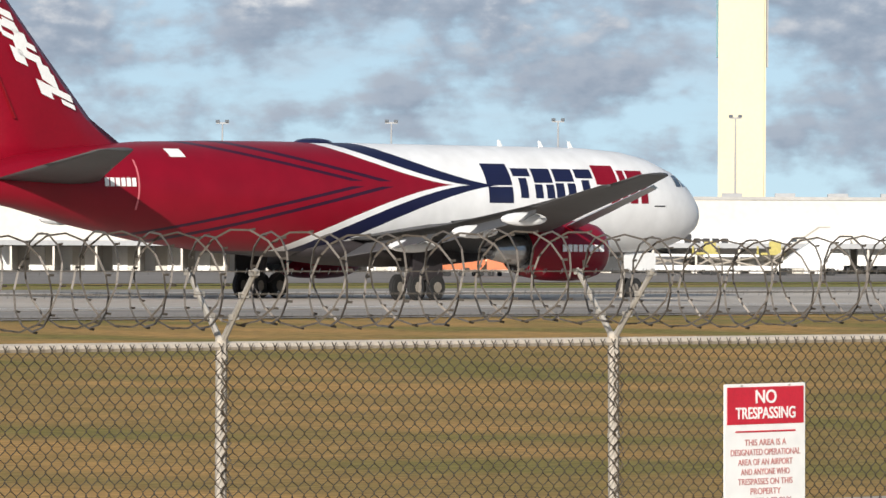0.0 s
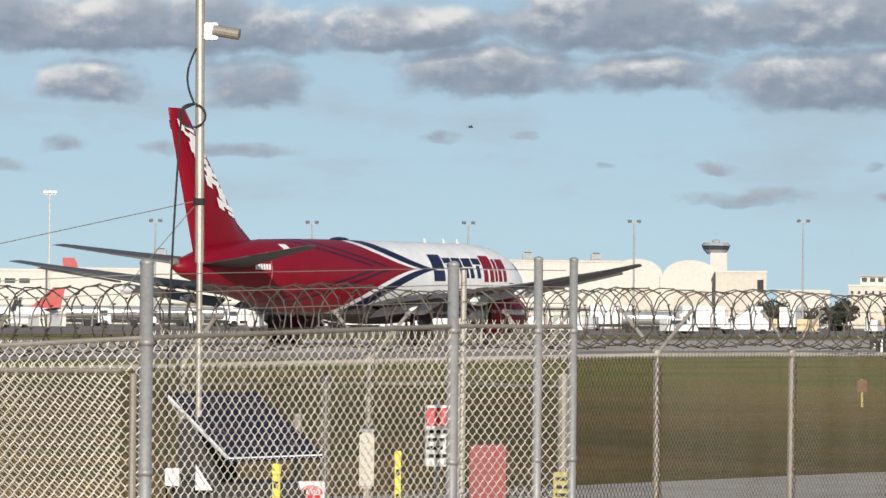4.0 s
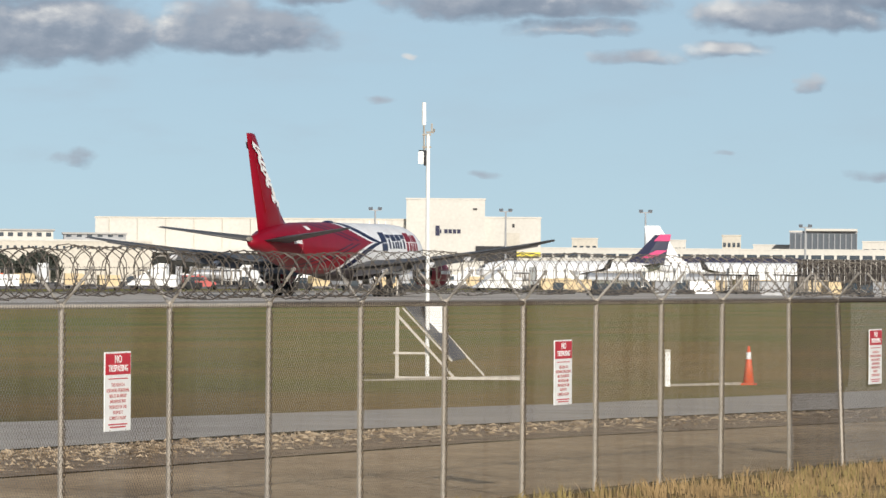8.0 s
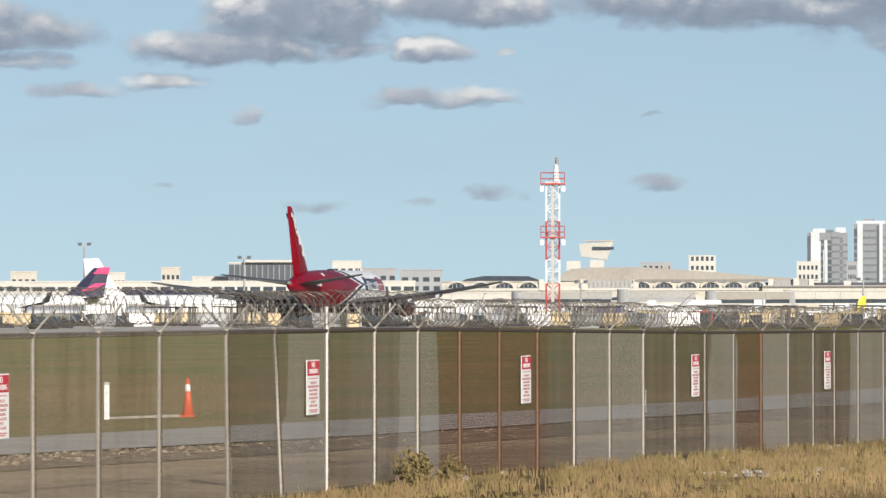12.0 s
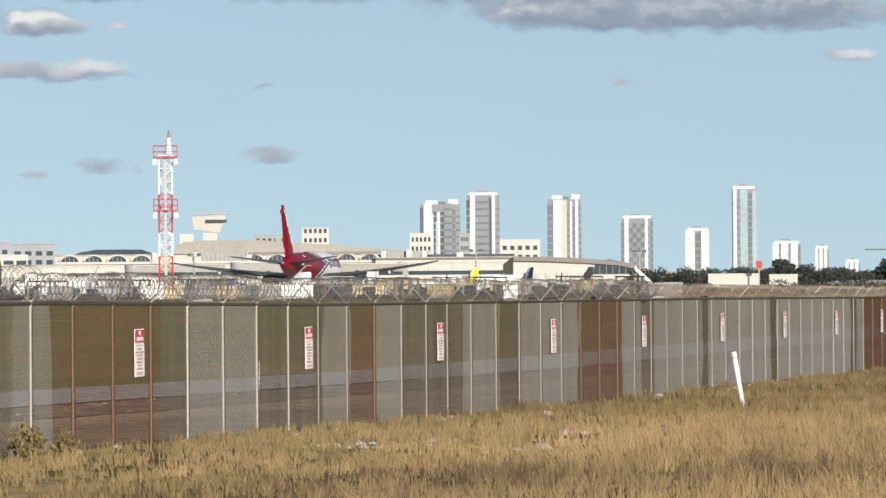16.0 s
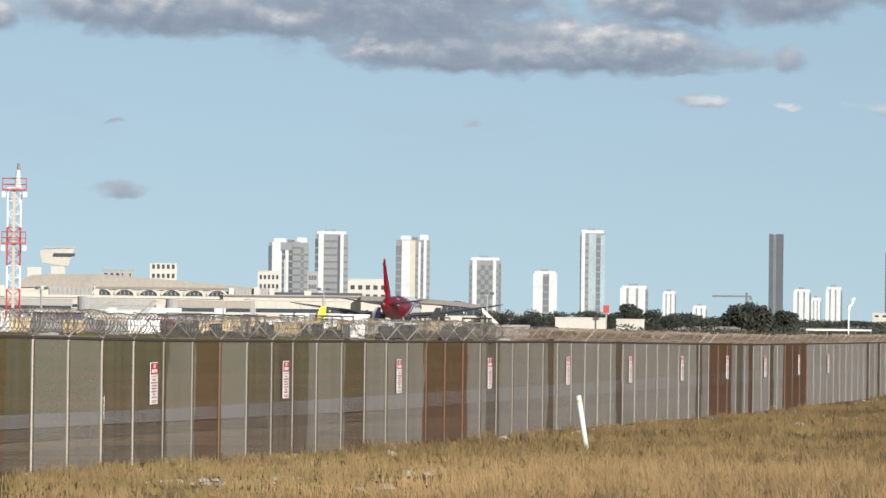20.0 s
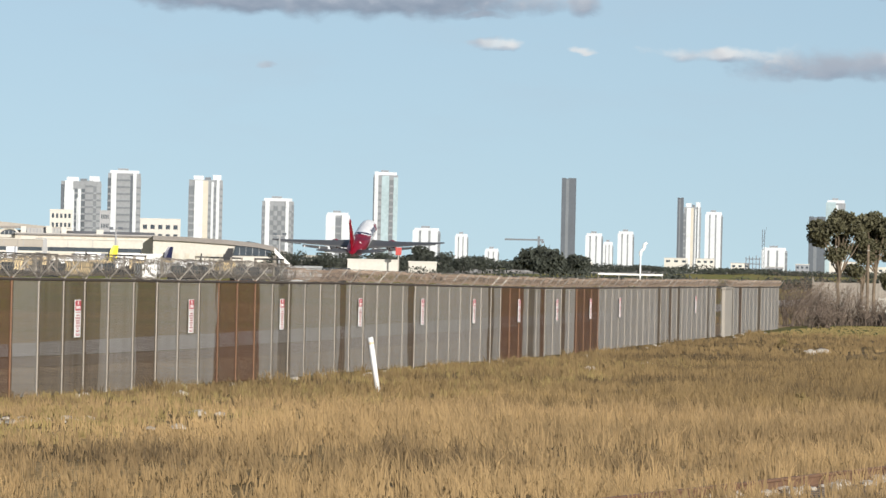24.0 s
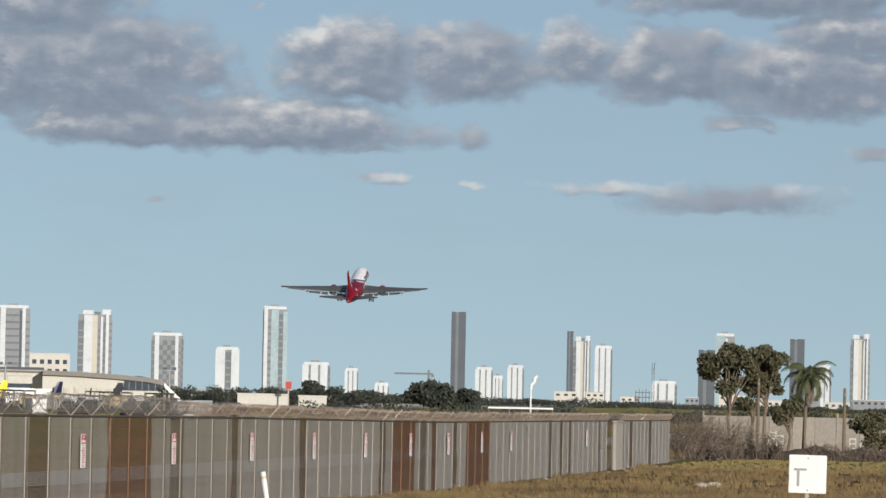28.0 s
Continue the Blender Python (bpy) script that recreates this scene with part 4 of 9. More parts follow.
for i, (c, top, r) in enumerate(zip(corners, tops, radii)):
    top = top or c[2] + 0.02
    bm = B()
    tube(bm, (c[0], c[1], -0.2), (c[0], c[1], top), r, seg=12)
    ball(bm, (c[0], c[1], top), r * 1.12, r * 1.12, r * 0.7, 10, 6)
    for z in (0.6, 1.2, 1.8, 2.35, c[2] - 0.06):
        tube(bm, (c[0], c[1], z), (c[0], c[1], z + 0.025), r * 1.18, seg=12)
    smooth(part("compound_post", bm, M["post_grey"], comp))
for k, (p, q) in enumerate(zip(corners, corners[1:])):
    compound_span(p, q, 0.05, r=0.0026 if k < 3 else 0.0022, cell=0.04 if k < 3 else 0.056)
# a second pipe strapped to the corner post
x2, y2 = spot(61.03, 24.95)
part("conduit", tube(B(), (x2, y2, 0), (x2, y2, 3.16), 0.013, seg=8), M["steel"], comp, "thin pale conduit")
# the gate leaf between the third and the fourth post
g0, g1 = Vector((*spot(56.36, 22.25), 0)), Vector((*spot(57.85, 22.5), 0))
for g in (g0, g1):
    part("gate_stile", tube(B(), g + Vector((0, 0, 0.15)), g + Vector((0, 0, 2.74)), 0.014), M["steel_old"], comp, "dull welded gate stile")
for z in (0.15, 1.9):
    part("gate_bar", tube(B(), g0 + Vector((0, 0, z)), g1 + Vector((0, 0, z)), 0.012), M["steel_old"], comp, "dull gate bar")
compound_span((g0.x, g0.y + 0.06, 2.78), (g1.x, g1.y + 0.06, 2.78), 0.15)
for k, z in enumerate((2.28, 1.35)):
    bm = B()
    box(bm, g0.x - 0.05, g0.x + 0.05, g0.y - 0.05, g0.y + 0.02, z, z + 0.035, 0.006)
    part("hinge", bm, M["bare_metal"], comp, "shiny gate hinge")
# the far side of the compound, seen through the near one
back = [(*spot(58.35, 31.0), 2.62), (*spot(59.7, 31.6), 2.62), (*spot(61.0, 32.2), 2.62), (*spot(62.0, 31.2), 2.62)]
for p, q in zip(back, back[1:]):
    compound_span(p, q, 0.05, material="wire_near", cell=0.06, r=0.0022)
for p in back:
    part("compound_post", tube(B(), (p[0], p[1], 0), (p[0], p[1], 2.66), 0.03, seg=10), M["steel_old"], comp)
# barbed strands on the compound
for p, q in zip(corners, corners[1:]):
    for h, dy in ((0.10, 0.0), (0.2, 0.02), (0.3, 0.04)):
        v, f = [], []
        wires(v, f, (p[0], p[1] + dy, p[2] + h * 0.7), (q[0], q[1] + dy, q[2] + h * 0.7), 0.002)
        strand = new("barbed_strand", mesh_of("barbed_strand", v, f, M["steel_old"]))
        strand.parent = comp


# ---- things in the compound ----
def solar_trailer():
    """Solar panel on a dark trailer box, with a tall steel mast, camera and cable."""
    th = thing("solar_trailer", facing(58.9, 27.6, 0), "dark solar-powered camera trailer with a tall steel mast", "trailer")
    bm = B()
    # local x right, y away, z up; the panel leans back
    c = [(-0.35, 0.30, 2.555), (0.065, 0.30, 2.565), (0.37, -0.30, 2.30), (-0.06, -0.30, 2.28)]
    up = Vector((0.0, 0.02, 0.03))
    loft(bm, [[Vector(p) for p in c], [Vector(p) + up for p in c]])
    part("solar_panel", bm, M["solar"], th, "dark blue solar panel")
    bm = B()
    for a, b in ((0, 1), (1, 2), (2, 3), (3, 0)):
        tube(bm, Vector(c[a]) + up * 0.6, Vector(c[b]) + up * 0.6, 0.010 if a == 3 else 0.004, seg=6)
    part("panel_frame", bm, M["white"], th, "pale aluminium frame")
    for k in range(1, 5):
        a = Vector(c[0]).lerp(Vector(c[1]), k / 5) + up * 1.03
        b = Vector(c[3]).lerp(Vector(c[2]), k / 5) + up * 1.03
        part("cell_line", tube(B(), a, b, 0.002, seg=4), M["wire_dull"], th, "thin silver grid line")
    for k in range(1, 8):
        a = Vector(c[0]).lerp(Vector(c[3]), k / 8) + up * 1.03
        b = Vector(c[1]).lerp(Vector(c[2]), k / 8) + up * 1.03
        part("cell_line", tube(B(), a, b, 0.0014, seg=4), M["wire_dull"], th, "thin silver grid line")
    part("battery_cabinet", box(B(), -0.30, -0.02, 0.06, 0.5, 2.18, 2.47, 0.02), M["black"], th, "black battery cabinet under the panel")
    part("trailer_box", box(B(), -0.32, 0.30, -0.2, 0.5, 0.5, 2.18, 0.03), M["black"], th, "dark trailer body")
    for sx in (-0.28, 0.26):
        part("stand_leg", tube(B(), (sx, 0.1, 0), (sx, 0.1, 2.5), 0.02), M["steel_old"], th)
    for sx in (-0.3, 0.3):
        part("wheel", tube(B(), (sx - 0.06, 0.2, 0.3), (sx + 0.06, 0.2, 0.3), 0.3, seg=18), M["black"], th)
    # mast
    bm = B()
    tube(bm, (-0.17, 0.1, 1.9), (-0.175, 0.1, 3.35), 0.014, seg=10)
    tube(bm, (-0.175, 0.1, 3.2), (-0.185, 0.1, 4.5), 0.021, seg=10)
    part("mast", bm, M["steel"], th, "bright telescopic steel mast")
    part("mast_collar", tube(B(), (-0.18, 0.1, 3.47), (-0.18, 0.1, 3.5), 0.03, seg=10), M["black"], th)
    part("camera_bracket", box(B(), -0.165, -0.10, 0.07, 0.12, 4.24, 4.32, 0.005), M["white"], th)
    part("camera_housing", tube(B(), (-0.12, 0.08, 4.285), (0.0, 0.05, 4.265), 0.026, seg=12), M["steel_old"], th, "dark camera housing")
    bm = B()
    pts = []
    for k in range(0, 60):
        u = k / 59
        if u < 0.25:
            pts.append((-0.20 - 0.04 * math.sin(u * 4 * math.pi), 0.08, 4.20 - u * 1.1))
        elif u < 0.55:
            a = (u - 0.25) / 0.30 * 2 * math.pi + 2.6
            pts.append((-0.215 + 0.062 * math.cos(a), 0.07, 3.885 + 0.055 * math.sin(a)))
        else:
            q = (u - 0.55) / 0.45
            pts.append((-0.27 - 0.05 * math.sin(q * 2.2), 0.08, 3.85 - q * 1.95))
    for a, b in zip(pts, pts[1:]):
        tube(bm, a, b, 0.005, seg=6)
    part("cable", bm, M["black"], th, "black cable looped round the mast")
    for dx, dy, dz in ((-1.93, 0.0, -0.44), (-0.42, 0.2, -0.50)):
        v, f = [], []
        wires(v, f, (-0.18, 0.1, 3.49), (-0.18 + dx, 0.1 + dy, 3.49 + dz), 0.0025)
        gw = new("guy_wire", mesh_of("guy_wire", v, f, M["steel_old"]))
        gw.parent = th
    part("notice", box(B(), -0.35, -0.285, -0.27, -0.262, 2.17, 2.25), M["white"], th, "small white notice")
    bm = B()
    loft(bm, [[(-0.21, -0.27, 2.15), (-0.13, -0.27, 2.15), (-0.21, -0.27, 2.27)], [(-0.21, -0.25, 2.15), (-0.13, -0.25, 2.15), (-0.21, -0.25, 2.27)]])
    part("triangle_plate", bm, M["white"], th)
    for ob in th.children:
        if ob.name.split(".")[0] in ("mast", "mast_collar", "camera_bracket", "camera_housing", "cable", "guy_wire"):
            ob.location.x = -0.03
    return th


solar_trailer()


def marker_post(bearing, r, top, w=0.066, blue=True):
    th = thing("marker_post", facing(bearing, r, 0, rng.uniform(-8, 8)), "yellow plastic utility marker post" + (" with a blue cap" if blue else " without a cap"), "marker post", "utility marker posts")
    part("post", box(B(), -w / 2, w / 2, -0.01, 0.01, 0, top - 0.05, 0.004), M["yellow"], th)
    part("cap", box(B(), -w / 2 - 0.002, w / 2 + 0.002, -0.013, 0.013, top - 0.05, top, 0.004), M["navy" if blue else "yellow"], th, "blue cap" if blue else "")
    bm = B()
    for k in range(int(top / 0.12)):
        box(bm, -w * 0.3, w * 0.3, -0.014, -0.0105, k * 0.12 + 0.02, k * 0.12 + 0.05)
    part("print", bm, M["dark"], th, "dark bars of print")


marker_post(52.99, 26.5, 2.14, 0.05)
marker_post(55.99, 25.0, 2.29, 0.068)
marker_post(59.24, 26.8, 2.29, 0.035, False)
marker_post(60.41, 29.0, 2.30, 0.03, False)


def compound_box(name, bearing, r, w, z0, z1, d, material, label, category):
    th = thing(name, facing(bearing, r, 0), label, category)
    part("body", box(B(), -w / 2, w / 2, -d / 2, d / 2, z0, z1, 0.012), material, th)
    return th


rb = compound_box("red_cabinet", 61.28, 29.2, 0.18, 2.04, 2.33, 0.2, M["red_box"], "red steel equipment cabinet on a stand behind the mesh", "cabinet")
part("stand", box(B(), -0.05, 0.05, -0.05, 0.05, 0, 2.04), M["steel_old"], rb)
part("door", box(B(), -0.09, 0.09, -0.112, -0.103, 2.06, 2.31, 0.004), M["red_box"], rb)
gb = compound_box("grey_cabinet", 60.11, 30.0, 0.075, 2.085, 2.37, 0.08, M["wall_beige"], "narrow beige utility pedestal in the compound", "cabinet")
part("lid", box(B(), -0.042, 0.042, -0.045, 0.045, 2.37, 2.385, 0.006), M["wall_grey"], gb)
part("stand", box(B(), -0.015, 0.015, -0.02, 0.02, 0, 2.085), M["steel_old"], gb)
ws = thing("compound_sign", facing(60.785, 26.2, 0), "white and red warning board tied inside the mesh", "sign")
part("plate", box(B(), -0.054, 0.054, -0.004, 0.004, 2.30, 2.57, 0.003), M["white"], ws)
part("head", box(B(), -0.05, 0.05, -0.008, -0.0045, 2.48, 2.56), M["red_sign"], ws, "red head")
for k in range(4):
    part("print_line", box(B(), -0.044 * (1 - 0.12 * (k % 2)), 0.044 * (1 - 0.2 * (k % 3)), -0.009, -0.005, 2.455 - k * 0.036 - 0.016 / 2, 2.455 - k * 0.036 + 0.016 / 2), M["dark"], ws, "dark line of print")
part("tie_rail", tube(B(), (0, 0.01, 0.0), (0, 0.01, 2.6), 0.01), M["steel"], ws)
dg = thing("danger_sign", facing(59.58, 27.6, 0), "small danger sign with a red oval, behind the mesh", "sign")
part("plate", box(B(), -0.062, 0.062, -0.004, 0.004, 1.98, 2.19, 0.004), M["white"], dg)
part("oval", ball(B(), (0, -0.006, 2.135), 0.055, 0.004, 0.036, 14, 8), M["red_sign"], dg, "red oval")
words("DANGER", 0.03, 0, 2.135, -0.011, M["white"], dg, 0.085)
for k in range(2):
    part("print_line", box(B(), -0.05 * (1 - 0.12 * (k % 2)), 0.05 * (1 - 0.2 * (k % 3)), -0.009, -0.005, 2.07 - k * 0.05 - 0.028 / 2, 2.07 - k * 0.05 + 0.028 / 2), M["dark"], dg, "dark line of print")
part("stake", tube(B(), (0, 0.012, 0), (0, 0.012, 2.15), 0.012), M["orange"], dg)
ys = thing("yellow_notice", facing(62.02, 26.6, 0), "yellow notice with dark bars of print tied to the mesh", "sign")
part("plate", box(B(), -0.05, 0.05, -0.004, 0.004, 2.1, 2.27, 0.003), M["faded_yellow"], ys)
for k in range(4):
    part("print_line", box(B(), -0.04 * (1 - 0.12 * (k % 2)), 0.04 * (1 - 0.2 * (k % 3)), -0.009, -0.005, 2.24 - k * 0.036 - 0.014 / 2, 2.24 - k * 0.036 + 0.014 / 2), M["dark"], ys, "dark line of print")
part("tie", tube(B(), (0, 0.01, 0), (0, 0.01, 2.27), 0.006), M["steel"], ys)
cs = thing("caution_notice", facing(56.62, 22.1, 0), "black and yellow caution notice low on the gate", "sign")
part("plate", box(B(), -0.085, 0.085, -0.03, -0.022, 1.78, 1.95, 0.003), M["yellow"], cs)
part("head", box(B(), -0.08, 0.08, -0.034, -0.031, 1.90, 1.945), M["dark"], cs, "black head")
words("CAUTION", 0.032, 0, 1.922, -0.036, M["yellow"], cs, 0.13)
part("tie", tube(B(), (0, -0.018, 0.1), (0, -0.018, 1.95), 0.004), M["steel"], cs)


# the compound is drawn small round the eye's stand; set out at full size it stands by the perimeter fence
FULL = pose(0, 0, 3.0) @ Matrix.Diagonal((1.6, 1.6, 1.6, 1)) @ pose(0, 0, -3.0)
for ob in list(scene.collection.all_objects):
    if ob.parent is None and ob.name.split(".")[0] in ("compound_fence", "solar_trailer", "marker_post", "red_cabinet", "grey_cabinet", "compound_sign", "danger_sign", "yellow_notice", "caution_notice"):
        ob.matrix_basis = FULL @ ob.matrix_basis

# pale slab for a cleaner fence panel, sized to the view, where the last stretch begins
gp = thing("wall_pier", pose(330.6, FENCE_Y - 0.1, ground_height(330, 25)), "pale slab standing for a cleaner panel of the perimeter fence", "pier")
part("shaft", box(B(), -2.6, 2.6, -0.12, 0.08, -0.2, 2.62, 0.03), M["roof_tan"], gp)
part("cap", box(B(), -2.7, 2.7, -0.16, 0.12, 2.62, 2.72, 0.02), M["roof_tan"], gp)



# ---- the freighter ----
def livery():
    """Red tail that runs forward to a point, edged in white and navy, on white."""
    m = bpy.data.materials.new("freighter_livery")
    m.use_nodes = True
    t = m.node_tree
    b = t.nodes["Principled BSDF"]
    b.inputs["Roughness"].default_value = 0.42
    b.inputs["Specular IOR Level"].default_value = 0.3
    b.inputs["Coat Weight"].default_value = 0.05
    tc = t.nodes.new("ShaderNodeTexCoord")
    sep = t.nodes.new("ShaderNodeSeparateXYZ")
    t.links.new(tc.outputs["Object"], sep.inputs[0])

    def mm(op, a, b_=None, c=None):
        n = t.nodes.new("ShaderNodeMath")
        n.operation = op
        for i, v in enumerate((a, b_, c)):
            if v is None:
                continue
            if isinstance(v, (int, float)):
                n.inputs[i].default_value = v
            else:
                t.links.new(v, n.inputs[i])
        return n.outputs[0]

    x, z = sep.outputs[0], sep.outputs[2]
    v = mm("ABSOLUTE", mm("SUBTRACT", z, 5.68))
    edge = mm("SUBTRACT", 2.8, mm("MULTIPLY", mm("POWER", v, 0.68), 4.95))
    d = mm("SUBTRACT", x, edge)

    def mix(fac, c1, c2):
        n = t.nodes.new("ShaderNodeMixRGB")
        t.links.new(fac, n.inputs[0])
        for i, c in ((1, c1), (2, c2)):
            if isinstance(c, tuple):
                n.inputs[i].default_value = (*c, 1)
            else:
                t.links.new(c, n.inputs[i])
        return n.outputs[0]

    red, white, navy, wine = (0.215, 0.002, 0.013), (0.80, 0.80, 0.79), (0.010, 0.012, 0.045), (0.03, 0.006, 0.022)
    col = mix(mm("GREATER_THAN", d, 0.0), red, white)
    col = mix(mm("MULTIPLY", mm("GREATER_THAN", d, 1.0), mm("LESS_THAN", d, 2.9)), col, navy)
    for shift, slope in ((-1.0, 5.2), (-2.8, 5.6)):
        e = mm("SUBTRACT", shift, mm("MULTIPLY", v, slope))
        line = mm("LESS_THAN", mm("ABSOLUTE", mm("SUBTRACT", x, e)), 0.40)
        col = mix(mm("MULTIPLY", line, mm("GREATER_THAN", v, 0.12)), col, wine)
    # grey belly, darkened below 2.62 m to carry the underside's shade
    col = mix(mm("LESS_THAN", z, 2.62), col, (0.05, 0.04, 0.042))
    grain = t.nodes.new("ShaderNodeTexNoise")
    grain.inputs["Scale"].default_value = 0.8
    grain.inputs["Detail"].default_value = 5
    t.links.new(tc.outputs["Object"], grain.inputs["Vector"])
    r = t.nodes.new("ShaderNodeMapRange")
    t.links.new(grain.outputs["Fac"], r.inputs[0])
    for i, q in zip((1, 2, 3, 4), (0.3, 0.7, 0.9, 1.06)):
        r.inputs[i].default_value = q
    sc = t.nodes.new("ShaderNodeVectorMath")
    sc.operation = "SCALE"
    t.links.new(col, sc.inputs[0])
    t.links.new(r.outputs[0], sc.inputs["Scale"])
    t.links.new(sc.outputs[0], b.inputs["Base Color"])
    return m


M["livery"] = livery()
# fairing and gear coloured dark for the shade beneath the jet
M["belly_dark"] = mat("shaded_belly_paint", (0.035, 0.03, 0.032), 0.5, 0, 0.6, 0.2, spec=0.3)
HULL = [(0, .28, 6.08, 5.52), (1.5, .72, 6.5, 5.05), (4, 1.2, 6.98, 4.5), (8, 1.75, 7.42, 3.75), (12, 2.2, 7.68, 3.1), (16, 2.45, 7.78, 2.62), (20, 2.51, 7.81, 2.41),
        (24, 2.515, 7.81, 2.4), (30, 2.515, 7.81, 2.4), (36, 2.515, 7.81, 2.4), (42, 2.515, 7.81, 2.4), (45.5, 2.5, 7.80, 2.42), (47.8, 2.4, 7.68, 2.46), (49.6, 2.18, 7.40, 2.6),
        (51.2, 1.82, 6.88, 2.85), (52.3, 1.42, 6.28, 3.15), (53.1, .95, 5.62, 3.55), (53.55, .5, 5.05, 3.95), (53.7, .12, 4.6, 4.4)]
AFT = 25.5


def short(x):
    """Stations of the long-body drawing moved to the short-body hull."""
    return float(np.interp(x, [-2, 0, 10.6, 19, 25.5, 36.2, 45.5, 53.7], [-2, 0, 9.2, 18, 23.0, 33.3, 39.0, 47.2]))


HULL = [(short(x), w, top - (0.3 if x < 3 else 0.25), low - (0.25 if x < 3 else 0.06)) for x, w, top, low in HULL]


def hull_at(x):
    xs = [h[0] for h in HULL]
    return [float(np.interp(x, xs, [h[k] for h in HULL])) for k in (1, 2, 3)]


def side_patch(bm, x0, x1, z0, z1, slant=0.0, side=-1, lift=0.012, n=6):
    """A patch of paint on the hull's side."""
    rows = []
    for i in range(n + 1):
        z = z0 + (z1 - z0) * i / n
        row = []
        for x in (x0, (x0 + x1) / 2, x1):
            xx = x + slant * (z - z0)
            w, top, low = hull_at(xx)
            c, h = (top + low) / 2, (top - low) / 2
            y = w * math.sqrt(max(0.02, 1 - ((z - c) / h) ** 2)) + lift
            row.append(bm.verts.new((xx - AFT, side * y, z)))
        rows.append(row)
    for a, b in zip(rows, rows[1:]):
        for k in (0, 1):
            bm.faces.new((a[k], a[k + 1], b[k + 1], b[k]))
    return bm


def wing_ring(xl, xt, y, z, thick):
    c = xl - xt
    pts = []
    prof = [(1.0, 0.0), (0.965, 0.32), (0.87, 0.48), (0.7, 0.55), (0.45, 0.46), (0.2, 0.22), (0.0, 0.02), (0.2, -0.14), (0.45, -0.30), (0.7, -0.42), (0.87, -0.38), (0.965, -0.25)]
    for u, w in prof:
        pts.append((xt + c * u - AFT, y, z + thick * w))
    return pts


def freighter():
    a = thing("cargo_jet", pose(0, 0, 0), "red and white twin-engine cargo jet on its take-off run", "airplane")
    bm = B()
    rings = []
    for x, w, top, low in HULL:
        c, h = (top + low) / 2, (top - low) / 2
        rings.append([(x - AFT, w * math.cos(k * math.pi / 14), c + h * math.sin(k * math.pi / 14)) for k in range(28)])
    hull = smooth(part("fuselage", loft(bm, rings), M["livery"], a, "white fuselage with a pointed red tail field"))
    # block marks on the side, where the titles are
    x = 30.35
    for k, w in enumerate((1.75, 1.2, 1.3, 1.35, 1.2, 1.55, 0.5, 1.3)):
        low, top = (4.88, 6.7) if k in (0, 5) else ((4.92, 6.48) if k > 5 else (5.12, 6.5))
        bm = B()
        mid = low + (top - low) * (0.4, 0.66, 0.45, 0.5, 0.62, 0.45, 0.5, 0.5)[k]
        side_patch(bm, x + 0.02, x + w * 0.98, mid + 0.1, top)
        side_patch(bm, x + w * (0.05, 0.28, 0.0, 0.0, 0.28, 0.0, 0.1, 0.0)[k], x + w * (0.98, 0.72, 0.4, 0.42, 0.72, 0.42, 0.9, 0.42)[k], low, mid + 0.02)
        if k in (2, 3, 5, 7):
            side_patch(bm, x + w * 0.6, x + w, low, mid + 0.02)
        part("title_mark", bm, M["navy" if k < 5 else "plane_red"], hull, "navy block mark" if k < 5 else "red block mark")
        x += w + 0.13
    for k in range(6):
        part("registration_bar", side_patch(B(), 7.2 + k * 0.29, 7.2 + k * 0.29 + 0.22, 5.42, 5.80, 0, -1, 0.03), M["white"], hull, "small white bar")
    bm = B()
    side_patch(bm, 11.2, 12.1, 6.75, 7.12, -0.1, -1, 0.02)
    part("flag_panel", bm, M["white"], hull, "small white and red flag panel")
    bm = B()
    side_patch(bm, 8.95, 9.05, 4.4, 6.6, 0.02, -1, 0.02)
    part("door_outline", bm, mat("pink_outline", (0.55, 0.14, 0.16), 0.5), hull, "pale door outline")
    for s in (-1, 1):
        for x0 in (44.1, 44.75):
            part("cockpit_window", side_patch(B(), x0, x0 + 0.55, 5.75, 6.3, 0, s, 0.01), M["glass"], hull, "dark cockpit window")
    bm = B()
    side_patch(bm, 41.9, 42.8, 4.78, 4.84, 0, -1, 0.01)
    part("door_line", bm, M["dark"], hull)
    for xx in (36.7, 41.2, 44.5):
        part("antenna", loft(B(), [[(xx - AFT, -0.03, 7.5), (xx - AFT + 0.5, -0.03, 7.5), (xx - AFT + 0.5, 0.03, 7.5), (xx - AFT, 0.03, 7.5)],
                                   [(xx - AFT - 0.1, -0.02, 7.85), (xx - AFT + 0.1, -0.02, 7.85), (xx - AFT + 0.1, 0.02, 7.85), (xx - AFT - 0.1, 0.02, 7.85)]]), M["white"], hull)
    part("satcom_hump", ball(B(), (23.6 - AFT, 0, 7.53), 1.5, 0.5, 0.22), M["navy"], hull, "low dark dorsal hump")
    part("exhaust_cone", tube(B(), (0.1 - AFT, 0, 5.8), (-0.35 - AFT, 0, 5.82), 0.27, 0.2, seg=14), M["steel_old"], hull, "bare metal tail exhaust")
    # belly fairing
    bm = B()
    ball(bm, (28.5 - AFT, 0, 2.75), 8.5, 2.35, 0.85, 20, 12)
    smooth(part("belly_fairing", bm, M["belly_dark"], a, "wing-to-body fairing painted dark for shade"))
    # wings
    for s, nm in ((-1, "right"), (1, "left")):
        bm = B()
